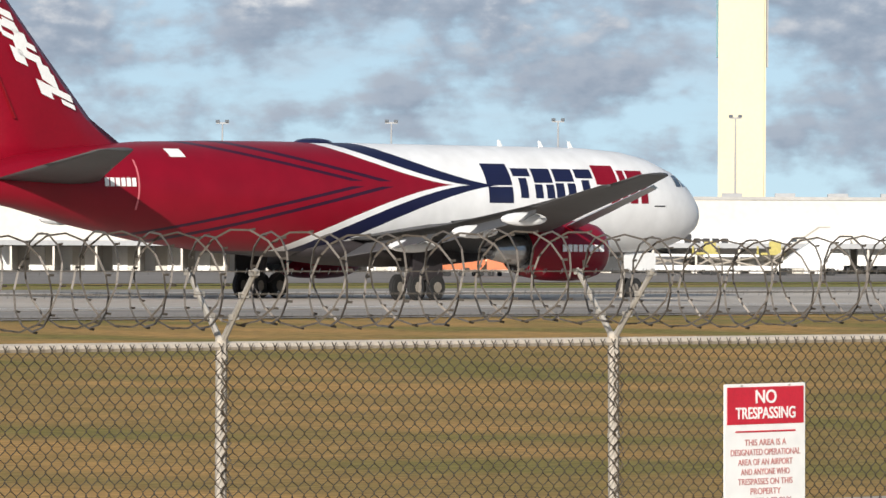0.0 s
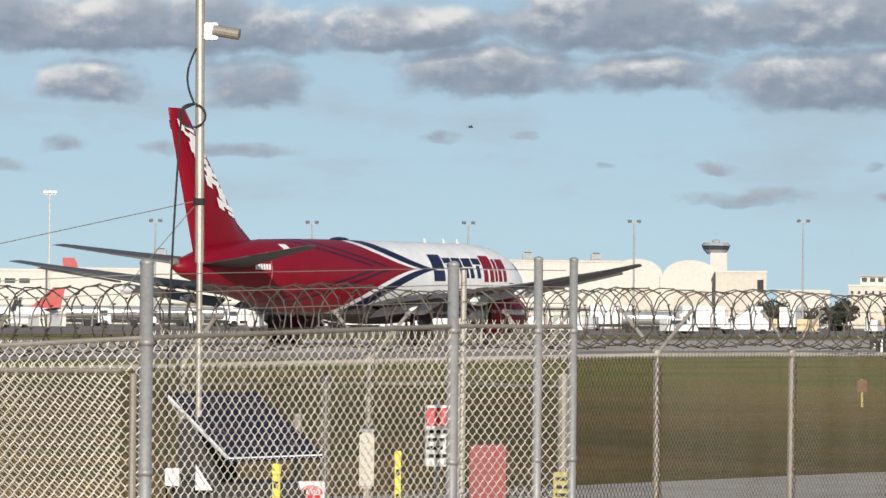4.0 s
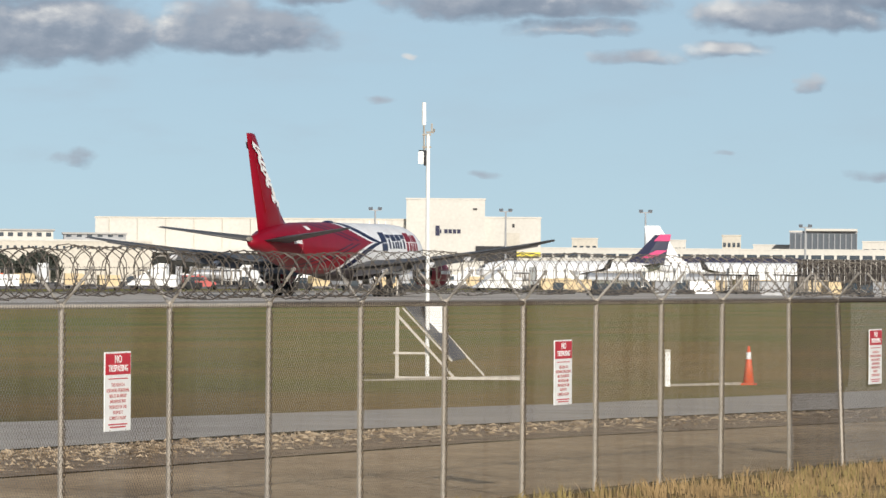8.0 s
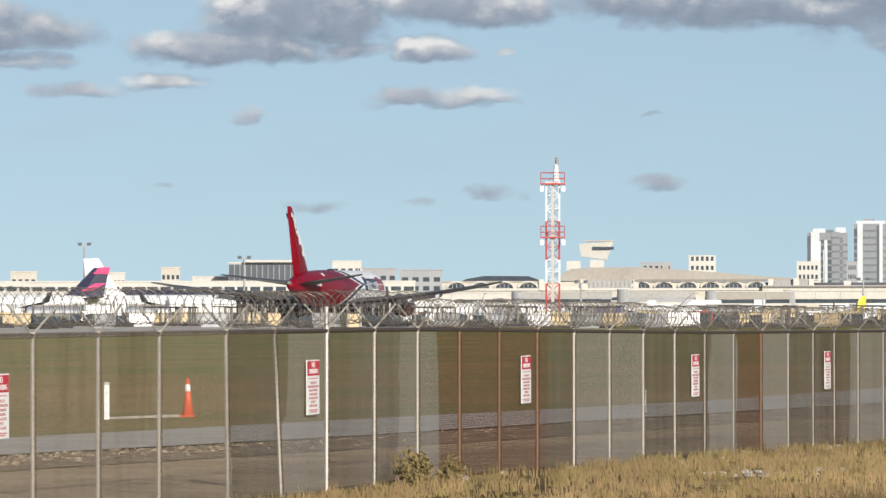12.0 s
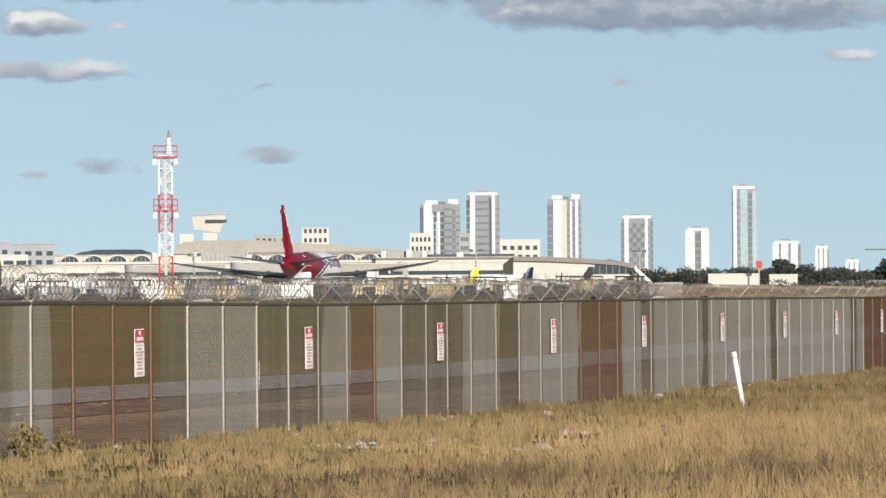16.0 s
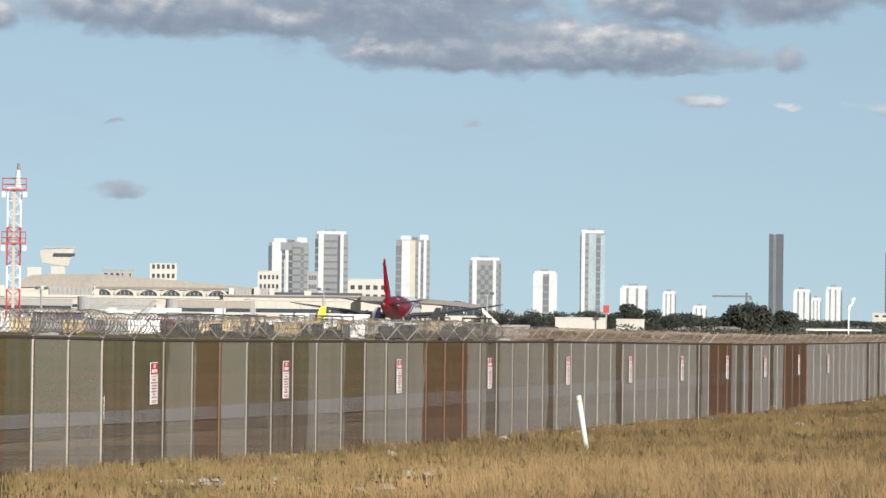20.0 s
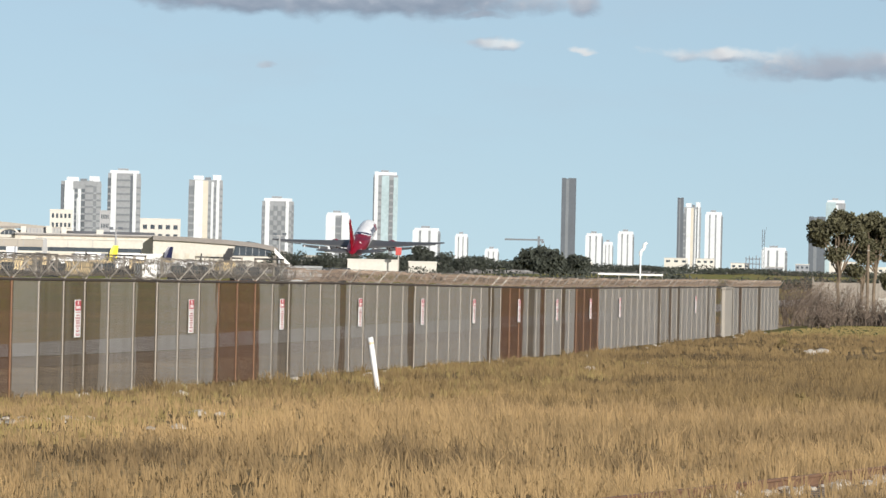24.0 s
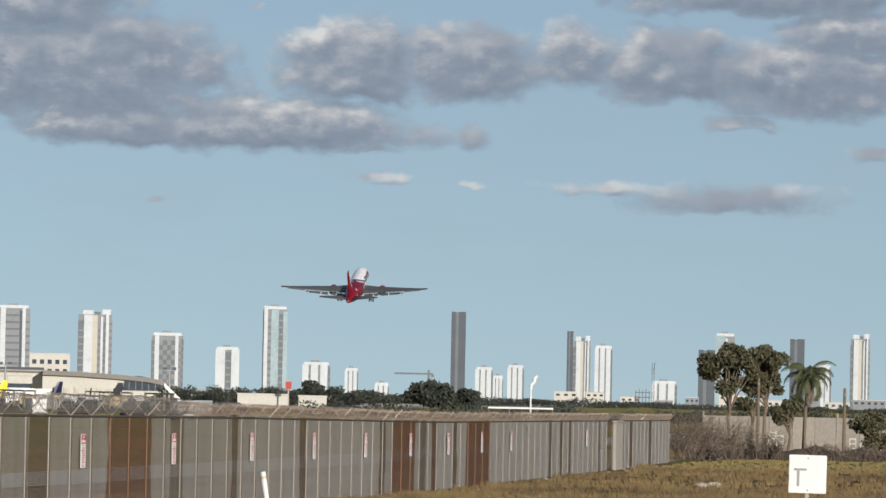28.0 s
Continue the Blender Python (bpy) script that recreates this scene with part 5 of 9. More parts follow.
        sec = [(36.2, 24.2, 1.6, 3.15, 1.55), (35.3, 24.1, 2.9, 3.25, 1.35), (31.6, 23.6, 8.0, 3.75, 0.9), (27.0, 21.5, 14.8, 4.6, 0.6), (22.6, 19.4, 21.4, 5.55, 0.33), (21.0, 18.7, 23.6, 5.93, 0.2), (20.3, 18.9, 23.8, 5.96, 0.08)]
        loft(bm, [wing_ring(xl, xt, s * y, z, th) for xl, xt, y, z, th in sec])
        wing = smooth(part("wing", bm, M["plane_grey"], a, "grey swept wing painted dark for its shaded underside"))
        # flaps lowered behind the trailing edge
        for (y0, y1, xa, xb, za, zb, c0, c1) in ((2.9, 7.6, 24.3, 23.9, 3.0, 3.45, 2.2, 1.7), (8.8, 15.6, 23.7, 21.4, 3.6, 4.5, 1.5, 1.1)):
            bm = B()
            loft(bm, [[(xa - AFT, s * y0, za), (xa - c0 * 0.9 - AFT, s * y0, za - 0.62), (xa - c0 * 0.9 - AFT, s * y0, za - 0.66), (xa - AFT, s * y0, za - 0.2)],
                      [(xb - AFT, s * y1, zb), (xb - c1 * 0.9 - AFT, s * y1, zb - 0.45), (xb - c1 * 0.9 - AFT, s * y1, zb - 0.49), (xb - AFT, s * y1, zb - 0.16)]])
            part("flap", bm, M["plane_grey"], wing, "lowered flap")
        bm = B()
        loft(bm, [[(21.4 - AFT, s * 16.0, 4.68), (20.5 - AFT, s * 16.0, 4.6), (20.5 - AFT, s * 16.0, 4.57), (21.4 - AFT, s * 16.0, 4.55)],
                  [(19.4 - AFT, s * 21.4, 5.55), (18.75 - AFT, s * 21.4, 5.5), (18.75 - AFT, s * 21.4, 5.47), (19.4 - AFT, s * 21.4, 5.45)]])
        part("aileron", bm, M["plane_grey"], wing)
        # slats along the leading edge
        bm = B()
        loft(bm, [[(36.0 - AFT, s * 2.9, 3.2), (36.5 - AFT, s * 2.9, 2.95), (36.3 - AFT, s * 2.9, 2.8), (35.6 - AFT, s * 2.9, 3.0)],
                  [(22.9 - AFT, s * 21.4, 5.55), (23.25 - AFT, s * 21.4, 5.42), (23.1 - AFT, s * 21.4, 5.35), (22.6 - AFT, s * 21.4, 5.45)]])
        part("slat", bm, M["bare_metal"], wing, "bare metal leading-edge slat")
        for y, xx, z in ((6.0, 24.0, 3.05), (11.0, 22.6, 3.7), (15.0, 21.2, 4.25)):
            bm = B()
            ball(bm, (xx - AFT, s * y, z - 0.18), 1.9, 0.22, 0.3, 10, 8)
            part("flap_fairing", bm, M["plane_white"], wing, "white flap track fairing")
        # engine
        ey, ez = s * 7.9, 2.7
        prof = [(31.0, 1.02), (31.6, 1.2), (32.8, 1.36), (34.2, 1.4), (35.4, 1.33), (36.0, 1.2), (36.12, 1.1), (36.0, 1.02), (35.0, 1.02)]
        n = 26
        nac = smooth(part("nacelle", loft(B(), [[(x - AFT, ey + r * math.cos(q * 2 * math.pi / n), ez + r * math.sin(q * 2 * math.pi / n)) for q in range(n)] for x, r in prof], caps=False), M["plane_red"], a, "glossy dark red engine cowling"))
        part("fan_disc", tube(B(), (34.8 - AFT, ey, ez), (35.0 - AFT, ey, ez), 1.02, seg=26), M["dark"], nac)
        part("fan_spinner", tube(B(), (35.0 - AFT, ey, ez), (35.7 - AFT, ey, ez), 0.35, 0.02, seg=16), M["plane_grey"], nac)
        # dark disc across the duct, for the shade inside it
        part("bypass_duct", tube(B(), (31.1 - AFT, ey, ez), (31.25 - AFT, ey, ez), 1.03, seg=26), M["dark"], nac, "dark disc for the shaded bypass duct")
        part("core_nozzle", tube(B(), (31.2 - AFT, ey, ez), (29.2 - AFT, ey, ez), 0.75, 0.42, seg=20), M["bare_metal"], nac, "bare metal core nozzle")
        part("exhaust_plug", tube(B(), (29.4 - AFT, ey, ez), (28.4 - AFT, ey, ez), 0.3, 0.03, seg=14), M["dark"], nac)
        part("inlet_lip", tube(B(), (36.0 - AFT, ey, ez), (36.16 - AFT, ey, ez), 1.2, 1.12, seg=26, cap=False), M["bare_metal"], nac, "polished inlet lip")
        for k in range(8):
            x0 = 32.6 + k * 0.36
            part("cowl_mark", box(B(), x0 - AFT, x0 + 0.26 - AFT, ey + s * 1.39, ey + s * 1.43, ez - 0.05, ez + 0.27), M["white"], nac, "white block mark")
        bm = B()
        loft(bm, [[(35.0 - AFT, ey - 0.2, ez + 1.2), (35.0 - AFT, ey + 0.2, ez + 1.2), (28.6 - AFT, ey + 0.15, ez + 0.5), (28.6 - AFT, ey - 0.15, ez + 0.5)],
                  [(32.0 - AFT, ey - 0.2, ez + 1.75), (32.0 - AFT, ey + 0.2, ez + 1.75), (26.5 - AFT, ey + 0.1, ez + 1.3), (26.5 - AFT, ey - 0.1, ez + 1.3)]])
        part("pylon", bm, M["plane_grey"], nac)
        for ob in [nac] + list(nac.children):
            ob.data.transform(Matrix.Translation((-1.7, 0, 0)))
        # tailplane
        bm = B()
        loft(bm, [wing_ring(9.0, 2.0, s * 0.7, 5.65, 0.7), wing_ring(5.6, 0.9, s * 5.0, 6.25, 0.42), wing_ring(2.4, 0.0, s * 9.2, 6.85, 0.2), wing_ring(1.8, 0.1, s * 9.35, 6.87, 0.08)])
        smooth(part("tailplane", bm, M["plane_grey"], a, "grey swept tailplane painted dark for its shaded underside"))
        # main gear
        gear = part("main_gear", tube(B(), (0, s * 5.1, 0.62), (0.1, s * 4.6, 3.2), 0.17, seg=10), M["belly_dark"], a, "oleo leg of the main gear")
        part("gear_brace", tube(B(), (0.05, s * 4.5, 1.2), (1.6, s * 3.4, 2.9), 0.09), M["belly_dark"], gear)
        part("bogie_beam", box(B(), -0.85, 0.85, s * 5.1 - 0.12, s * 5.1 + 0.12, 0.52, 0.74, 0.03), M["belly_dark"], gear)
        part("gear_door", box(B(), -1.1, 1.1, s * 5.75, s * 5.8, 1.35, 3.1, 0.02), M["belly_dark"], gear, "dark gear door")
        for dx in (-0.71, 0.71):
            for dy in (-0.57, 0.57):
                w = part("wheel", tube(B(), (dx, s * 5.1 + dy - 0.2, 0.58), (dx, s * 5.1 + dy + 0.2, 0.58), 0.24, seg=16), M["steel_old"], gear)
                bm = B()
                tube(bm, (dx, s * 5.1 + dy - 0.17, 0.58), (dx, s * 5.1 + dy + 0.17, 0.58), 0.58, seg=22)
                bmesh.ops.bevel(bm, geom=[e for e in bm.edges if abs(e.verts[0].co.y - e.verts[1].co.y) < 0.01], offset=0.07, segments=2, affect="EDGES")
                part("tyre", bm, M["black"], w, "black tyre")
    # fin
    bm = B()
    fin = [(11.2, 2.4, 6.1, 0.2), (9.9, 2.0, 7.2, 0.22), (7.9, 1.6, 8.4, 0.52), (4.8, 0.4, 11.6, 0.40), (1.6, -0.85, 15.0, 0.26), (1.1, -1.05, 15.55, 0.16), (0.6, -1.0, 15.65, 0.05)]
    rings = []
    for xl, xt, z, w in fin:
        c = xl - xt
        rings.append([(xt + c * u - AFT, w * k, z) for u, k in ((1, 0), (0.9, 0.6), (0.7, 1), (0.35, 0.75), (0, 0.06), (0, -0.06), (0.35, -0.75), (0.7, -1), (0.9, -0.6))])
    finob = smooth(part("fin", loft(bm, rings), M["plane_red"], a, "tall red fin"))
    # white block marks running down the fin's leading edge
    for k in range(8):
        z = 13.95 - 0.7 * k
        xl = float(np.interp(z, [7.2, 8.4, 11.6, 15.0], [9.9, 7.9, 4.8, 1.6])) - 0.62
        wide = (2.1, 1.95, 2.0, 2.1, 1.95, 2.1, 1.4, 2.0)[k]
        shapes = (((0, 0.36, 1, 0.58), (0.0, 0.0, 0.36, 0.36), (0.62, 0.0, 1, 0.26)), ((0, 0.34, 1, 0.58), (0.3, 0.0, 0.68, 0.34)), ((0, 0.0, 0.36, 0.58), (0.36, 0.28, 1, 0.58), (0.62, 0, 1, 0.2)),
                  ((0, 0, 0.34, 0.5), (0.2, 0.3, 0.85, 0.58), (0.66, 0, 1, 0.4)), ((0, 0.34, 1, 0.58), (0.3, 0.0, 0.68, 0.34)), ((0, 0, 0.34, 0.6), (0.2, 0.36, 0.85, 0.7), (0.66, 0, 1, 0.4)),
                  ((0.1, 0.0, 0.8, 0.58),), ((0, 0.0, 0.36, 0.58), (0.36, 0.28, 1, 0.58), (0.62, 0, 1, 0.2)))[k]
        for s in (-1, 1):
            bm = B()
            for a0, b0, a1, b1 in shapes:
                # slanted so that the marks follow the sweep
                ring = []
                for y in (0.9, 1.0):
                    yy = s * (float(np.interp(z, [8.4, 11.6, 15.0], [0.52, 0.40, 0.26])) + 0.03 * y)
                    ring.append([(xl - wide * (1 - u) - v * 0.6 - AFT, yy, z + v * 1.12 + (u - 0.5) * -0.7) for u, v in ((a0, b0), (a1, b0), (a1, b1), (a0, b1))])
                loft(bm, ring)
            part("fin_mark", bm, M["white"], finob, "white block mark")
    part("rudder_line", loft(B(), [[(3.2 - AFT, -0.47, 8.3), (3.26 - AFT, -0.47, 8.3), (3.26 - AFT, 0.47, 8.3), (3.2 - AFT, 0.47, 8.3)], [(-0.2 - AFT, -0.2, 15.0), (-0.14 - AFT, -0.2, 15.0), (-0.14 - AFT, 0.2, 15.0), (-0.2 - AFT, 0.2, 15.0)]]), mat("dark_red", (0.2, 0.004, 0.01), 0.4), finob)
    # nose gear
    ng = part("nose_gear", tube(B(), (48.6 - AFT, 0, 0.45), (48.9 - AFT, 0, 2.9), 0.11, seg=10), M["steel"], a, "nose gear leg")
    for dy in (-0.3, 0.3):
        w = part("wheel", tube(B(), (48.6 - AFT, dy - 0.14, 0.47), (48.6 - AFT, dy + 0.14, 0.47), 0.2, seg=14), M["steel_old"], ng)
        part("tyre", tube(B(), (48.6 - AFT, dy - 0.12, 0.47), (48.6 - AFT, dy + 0.12, 0.47), 0.47, seg=20), M["black"], w, "black tyre")
    for dy in (-0.75, 0.75):
        part("gear_door", box(B(), 48.0 - AFT, 50.2 - AFT, dy - 0.02, dy + 0.02, 1.7, 2.6), M["plane_white"], ng)
    for ob in a.children_recursive:
        if ob.name.split(".")[0] in ("wheel", "tyre", "bogie_beam"):
            ob.data.transform(Matrix.Translation((0.55 if ob.parent == ng or ob.parent.parent == ng else 0.0, 0, 0.45)))
    keep = {"fuselage", "fin", "fin_mark", "rudder_line", "title_mark", "registration_bar", "flag_panel", "door_outline", "cockpit_window", "door_line"}
    for ob in a.children_recursive:
        if ob.name.split(".")[0] not in keep:
            for v in ob.data.vertices:
                v.co.x = short(v.co.x + AFT) - AFT
    return a


jet = freighter()

HEADING, LATERAL, DECK = 88.866, 193.05, -0.05
# seconds, metres along the runway, height of the wheels, pitch
JET_RUN = [(0.0, 191.5, 0, 0), (0.6, 214.0, 0, 0), (1.3, 240.6, 0, 0), (2.0, 267.8, 0, 0), (2.8, 301.0, 0, 0), (3.4, 326.3, 0, 0), (4.0, 351.6, 0, 0), (4.4, 369.3, 0, 0),
           (5.4, 415.0, 0, 0), (6.5, 467.3, 0, 0), (8.0, 542.5, 0, 0), (9.5, 621.0, 0, 0), (11.0, 704.7, 0, 0), (12.5, 792.0, 0, 0), (14.0, 884.5, -0.25, 0), (15.5, 984.0, -0.4, 0), (17.0, 1086.5, -0.45, 0),
           (18.5, 1195.0, -0.45, 0), (20.0, 1307.5, -0.45, 0), (20.8, 1371.0, -0.45, 0.6), (21.4, 1420.0, -0.4, 3.2), (22.0, 1468.5, -0.3, 6.6), (23.0, 1547.0, 0.8, 10.4), (24.5, 1664.0, 5.3, 11.7), (25.5, 1738.0, 11.1, 11.9),
           (26.5, 1807.0, 19.0, 12.4), (28.0, 1908.0, 33.4, 14.0)]


def jet_pose(s, up, pitch):
    h = radians(HEADING)
    x = math.sin(h) * s - math.cos(h) * LATERAL
    y = math.cos(h) * s + math.sin(h) * LATERAL
    return pose(x, y, DECK + up, 0, -pitch, 90 - HEADING)


# ---- airport buildings ----
def high(r, e):
    """Height of what stands e degrees over the horizon at r metres."""
    return 3.0 + r * math.tan(radians(e))


GROUND = -0.25


def hall(name, a0, a1, r, e, depth, wall, label, roof="roof_grey", category="building", turn=0.0, parapet=0.35):
    """A building block between two bearings, its front towards the field. Local x runs along the front from its middle."""
    mid = (a0 + a1) / 2
    w = r * math.radians(a1 - a0)
    h = high(r, e) - GROUND
    th = thing(name, facing(mid, r, GROUND, turn), label, category)
    part("wall", box(B(), -w / 2, w / 2, 0, depth, 0, h), M[wall], th)
    bm = B()
    box(bm, -w / 2 - 0.15, w / 2 + 0.15, -0.15, depth + 0.15, h, h + parapet)
    part("roof", bm, M[roof], th)
    return th, w, h


def pane_row(th, x0, x1, n, z0, z1, fill=0.7, material="glass", name="window", deep=0.06):
    step = (x1 - x0) / n
    me = None
    for k in range(n):
        c = x0 + (k + 0.5) * step
        if me is None:
            bm = B()
            box(bm, -step * fill / 2, step * fill / 2, -deep, 0.05, z0, z1)
            ob = part(name, bm, M[material], th)
            ob.location.x = c
            me = ob.data
        else:
            shared(name, me, th, pose(c, 0, 0))


# cargo hall along the near apron
ch, w, h = hall("cargo_hall", 40.0, 52.3, 640, 0.42, 40, "wall_white", "long white cargo hall with a dark canopy over loading doors", "roof_grey")
part("canopy", box(B(), -w / 2, w / 2, -7, 0, 2.75, 3.3), M["wall_grey"], ch, "dark flat canopy")
pane_row(ch, -w / 2, w / 2, 46, 0.0, 2.6, 0.55, "white", "loading_door", 0.12)
# dark slabs between the doors, for the shade in the dock recesses
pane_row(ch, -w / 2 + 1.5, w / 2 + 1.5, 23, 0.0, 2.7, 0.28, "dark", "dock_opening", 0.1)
pane_row(ch, -w / 2, w / 2, 30, 0.0, 2.75, 0.05, "steel", "canopy_post", 6.6)
for k in range(24):
    part("roof_unit", box(B(), -w / 2 + 4 + k * w / 24, -w / 2 + 6.2 + k * w / 24, 2, 4, h + 0.3, h + 0.75, 0.05), M["wall_grey"], ch)

tw = thing("control_tower", facing(47.215, 900, GROUND), "tall cream concrete control tower shaft", "tower")
part("shaft", box(B(), -3.6, 3.6, 0, 7.2, 0, 62, 0.3), M["cream"], tw)
part("glass_strip", box(B(), -3.95, -3.62, 1, 3, 31.5, 62), M["glass_blue"], tw, "slim glazed stair strip")
part("duct", box(B(), 3.62, 3.95, 1, 2, 30.0, 62), M["wall_grey"], tw)
cab = part("cab_floor", tube(B(), (0, 3.6, 62), (0, 3.6, 66), 5.0, 7.0, seg=12), M["cream"], tw)
part("cab_glass", tube(B(), (0, 3.6, 66), (0, 3.6, 70), 6.6, 7.4, seg=12), M["glass"], cab)
part("cab_roof", tube(B(), (0, 3.6, 70), (0, 3.6, 71), 7.6, 7.0, seg=12), M["wall_white"], cab)

wh, w, h = hall("warehouse", 52.6, 57.2, 860, 0.315, 40, "wall_white", "long white warehouse with a row of small dark windows", "wall_white")
pane_row(wh, -w / 2 + 9, w / 2 - 5, 26, h - 1.75, h - 1.05, 0.72)
pane_row(wh, -w / 2, w / 2, 22, 0, 2.6, 0.5, "wall_grey", "door", 0.15)
# grey strip on the wall paints a line of shadow over the doors
part("eaves_shadow_gap", box(B(), -w / 2, w / 2, -0.3, 0, 2.9, 3.15), M["wall_grey"], wh, "grey strip painted for the shadow gap over the doors")

hall("freight_annex", 57.12, 57.92, 990, 0.335, 40, "wall_white", "lower white annex of the freight hall", "wall_white")
h2, w, h = hall("freight_hall", 57.93, 62.55, 1000, 0.455, 60, "wall_white", "big pale freight hall with rooftop units", "wall_beige")
for az in (58.1, 58.53, 59.17, 59.80, 60.44, 61.04, 61.65, 62.31):
    x = 1000 * math.radians(az - (57.93 + 62.55) / 2)
    u = part("roof_unit", box(B(), x - 0.9, x + 0.9, 1, 3, h + 0.45, h + 1.5, 0.08), M["wall_grey"], h2, "grey rooftop air unit")
    part("unit_fan", tube(B(), (x, 2, h + 1.5), (x, 2, h + 1.65), 0.6, seg=12), M["dark"], u)
    part("unit_stand", box(B(), x - 1.0, x + 1.0, 1, 3, h + 0.36, h + 0.45), M["steel_old"], u)
pane_row(h2, -w / 2, w / 2, 34, 0, 2.3, 0.6, "roof_tan", "dock_door", 0.2)
part("ledge", box(B(), -w / 2, w / 2, -1.2, 0, 3.4, 3.7), M["roof_tan"], h2)
for k in range(20):
    part("wall_joint", box(B(), -w / 2 + (k + 0.5) * w / 20 - 0.05, -w / 2 + (k + 0.5) * w / 20 + 0.05, -0.05, 0.02, 3.7, h), M["wall_beige"], h2)


def vault(a0, a1, r, e, e_side, label):
    mid, w = (a0 + a1) / 2, r * math.radians(a1 - a0)
    th = thing("vaulted_hangar", facing(mid, r, GROUND), label, "hangar", "vaulted hangars")
    top, side = high(r, e) - GROUND, high(r, e_side) - GROUND
    arc = [(-w / 2, 0)] + [(-w / 2 * math.cos(k * math.pi / 14), side + (top - side) * math.sin(k * math.pi / 14)) for k in range(15)] + [(w / 2, 0)]
    part("shell", loft(B(), [[(x, 0, z) for x, z in arc], [(x, 45, z) for x, z in arc]]), M["wall_white"], th)
    part("door", box(B(), -w * 0.3, w * 0.3, -0.12, 0.0, 0, side * 0.75), M["wall_beige"], th)
    for s in (-1, 1):
        part("buttress", box(B(), s * w / 2 - 0.5, s * w / 2 + 0.5, -0.6, 0.5, 0, side), M["wall_white"], th)


vault(62.45, 62.95, 1040, 0.495, 0.33, "white vaulted hangar with a tall door")
vault(62.95, 63.48, 1040, 0.487, 0.33, "white vaulted hangar with a tall door")
en, w, h = hall("hangar_annex", 63.46, 63.95, 1035, 0.37, 30, "wall_beige", "cream annex at the end of the hangars", "wall_white")
pane_row(en, -w / 2 + 1, w / 2 - 0.5, 3, 0.3, 2.6, 0.5, "wall_grey", "door")
part("louvre", box(B(), w / 2 - 1.6, w / 2 - 0.5, -0.08, 0.02, h - 3.4, h - 1.2), M["dark"], en, "dark louvre")

t2 = thing("ramp_tower", facing(63.46, 1180, GROUND), "small white ramp tower with a dark glass cab", "tower")
hb, ht = high(1180, 0.56) - GROUND, high(1180, 0.63) - GROUND
part("shaft", box(B(), -1.1, 2.2, 0, 4, 0, hb), M["wall_white"], t2)
part("stair_core", box(B(), -3.4, -1.1, 0.5, 4, 0, hb - 3.2), M["wall_grey"], t2)
part("cab_base", tube(B(), (0, 2, hb - 0.3), (0, 2, hb + 0.6), 1.7, 2.5, seg=12), M["wall_grey"], t2)
part("cab_glass", tube(B(), (0, 2, hb + 0.6), (0, 2, ht), 2.5, 2.85, seg=12), M["glass"], t2)
part("cab_roof", tube(B(), (0, 2, ht), (0, 2, ht + 0.6), 2.95, 2.4, seg=12), M["wall_grey"], t2)
part("radar_dome", ball(B(), (0, 2, ht + 0.8), 0.9, 0.9, 0.45), M["wall_grey"], t2)

lb, w, h = hall("low_shed", 64.05, 64.56, 1160, 0.195, 15, "wall_white", "low white shed beside the ramp tower", "wall_white")
pane_row(lb, -w / 2, w / 2, 5, 0.4, 2.2, 0.5, "wall_grey", "door")
o1, w, h = hall("office_block", 64.74, 67.45, 1170, 0.25, 30, "wall_beige", "long cream office block with set-back upper floors", "wall_white")
for a0, a1, e, m_ in ((64.85, 65.32, 0.345, "wall_white"), (65.95, 66.5, 0.35, "wall_white"), (66.6, 67.2, 0.32, "wall_grey")):
    x0, x1 = 1170 * math.radians(a0 - 66.095), 1170 * math.radians(a1 - 66.095)
    z1 = high(1170, e) - GROUND
    u = part("upper_floor", box(B(), x0, x1, 3, 18, h + 0.3, z1), M[m_], o1)
    part("upper_roof", box(B(), x0 - 0.3, x1 + 0.3, 2.5, 18, z1, z1 + 0.35), M["roof_grey"], u)
    for k in range(6):
        xx = x0 + (k + 0.5) * (x1 - x0) / 6
        part("window", box(B(), xx - 0.5, xx + 0.5, 2.9, 3.05, h + 0.9, h + 1.7), M["glass"], u)
pane_row(o1, -w / 2, w / 2, 40, h - 1.5, h - 0.9, 0.35)

# airline hangar with its tall block
la, w, h = hall("airline_hangar", 66.9, 69.9, 1300, 0.478, 60, "wall_white", "long white airline hangar with pilasters", "wall_beige")
pane_row(la, -w / 2, w / 2, 11, 0.0, h - 0.05, 0.02, "wall_beige", "pilaster", 0.35)
part("low_canopy", box(B(), -w / 2, w / 2, -14, 0, 6.6, 7.6), M["wall_white"], la)
pane_row(la, -w / 2 + 2, w / 2, 22, 0.2, 3.6, 0.45, "wall_grey", "door", 14.1)
lt, w, h = hall("hangar_block", 69.9, 70.66, 1298, 0.68, 50, "wall_white", "tall white hangar block with a door opening painted dark", "wall_white")
# solid dark slab on the wall, for the unlit inside of the hangar
part("door_opening", box(B(), 6.6, 15.6, -0.2, 0.1, high(1298, 0.09) - GROUND, high(1298, 0.235) - GROUND), M["dark"], lt, "dark slab painted for the shade inside an open hangar door")
bm = B()
zc = high(1298, 0.375) - GROUND
for k, ww in enumerate((0.9, 0.35, 0.75, 0.75, 0.75, 0.75)):
    x0 = -2.2 + k * 0.95
    box(bm, x0, x0 + ww, -0.12, 0, zc - 0.45 + (0.5 if k == 0 else 0) * -1, zc + 0.45 + (0.8 if k == 0 else 0))
part("airline_mark", bm, M["navy"], lt, "navy block marks")
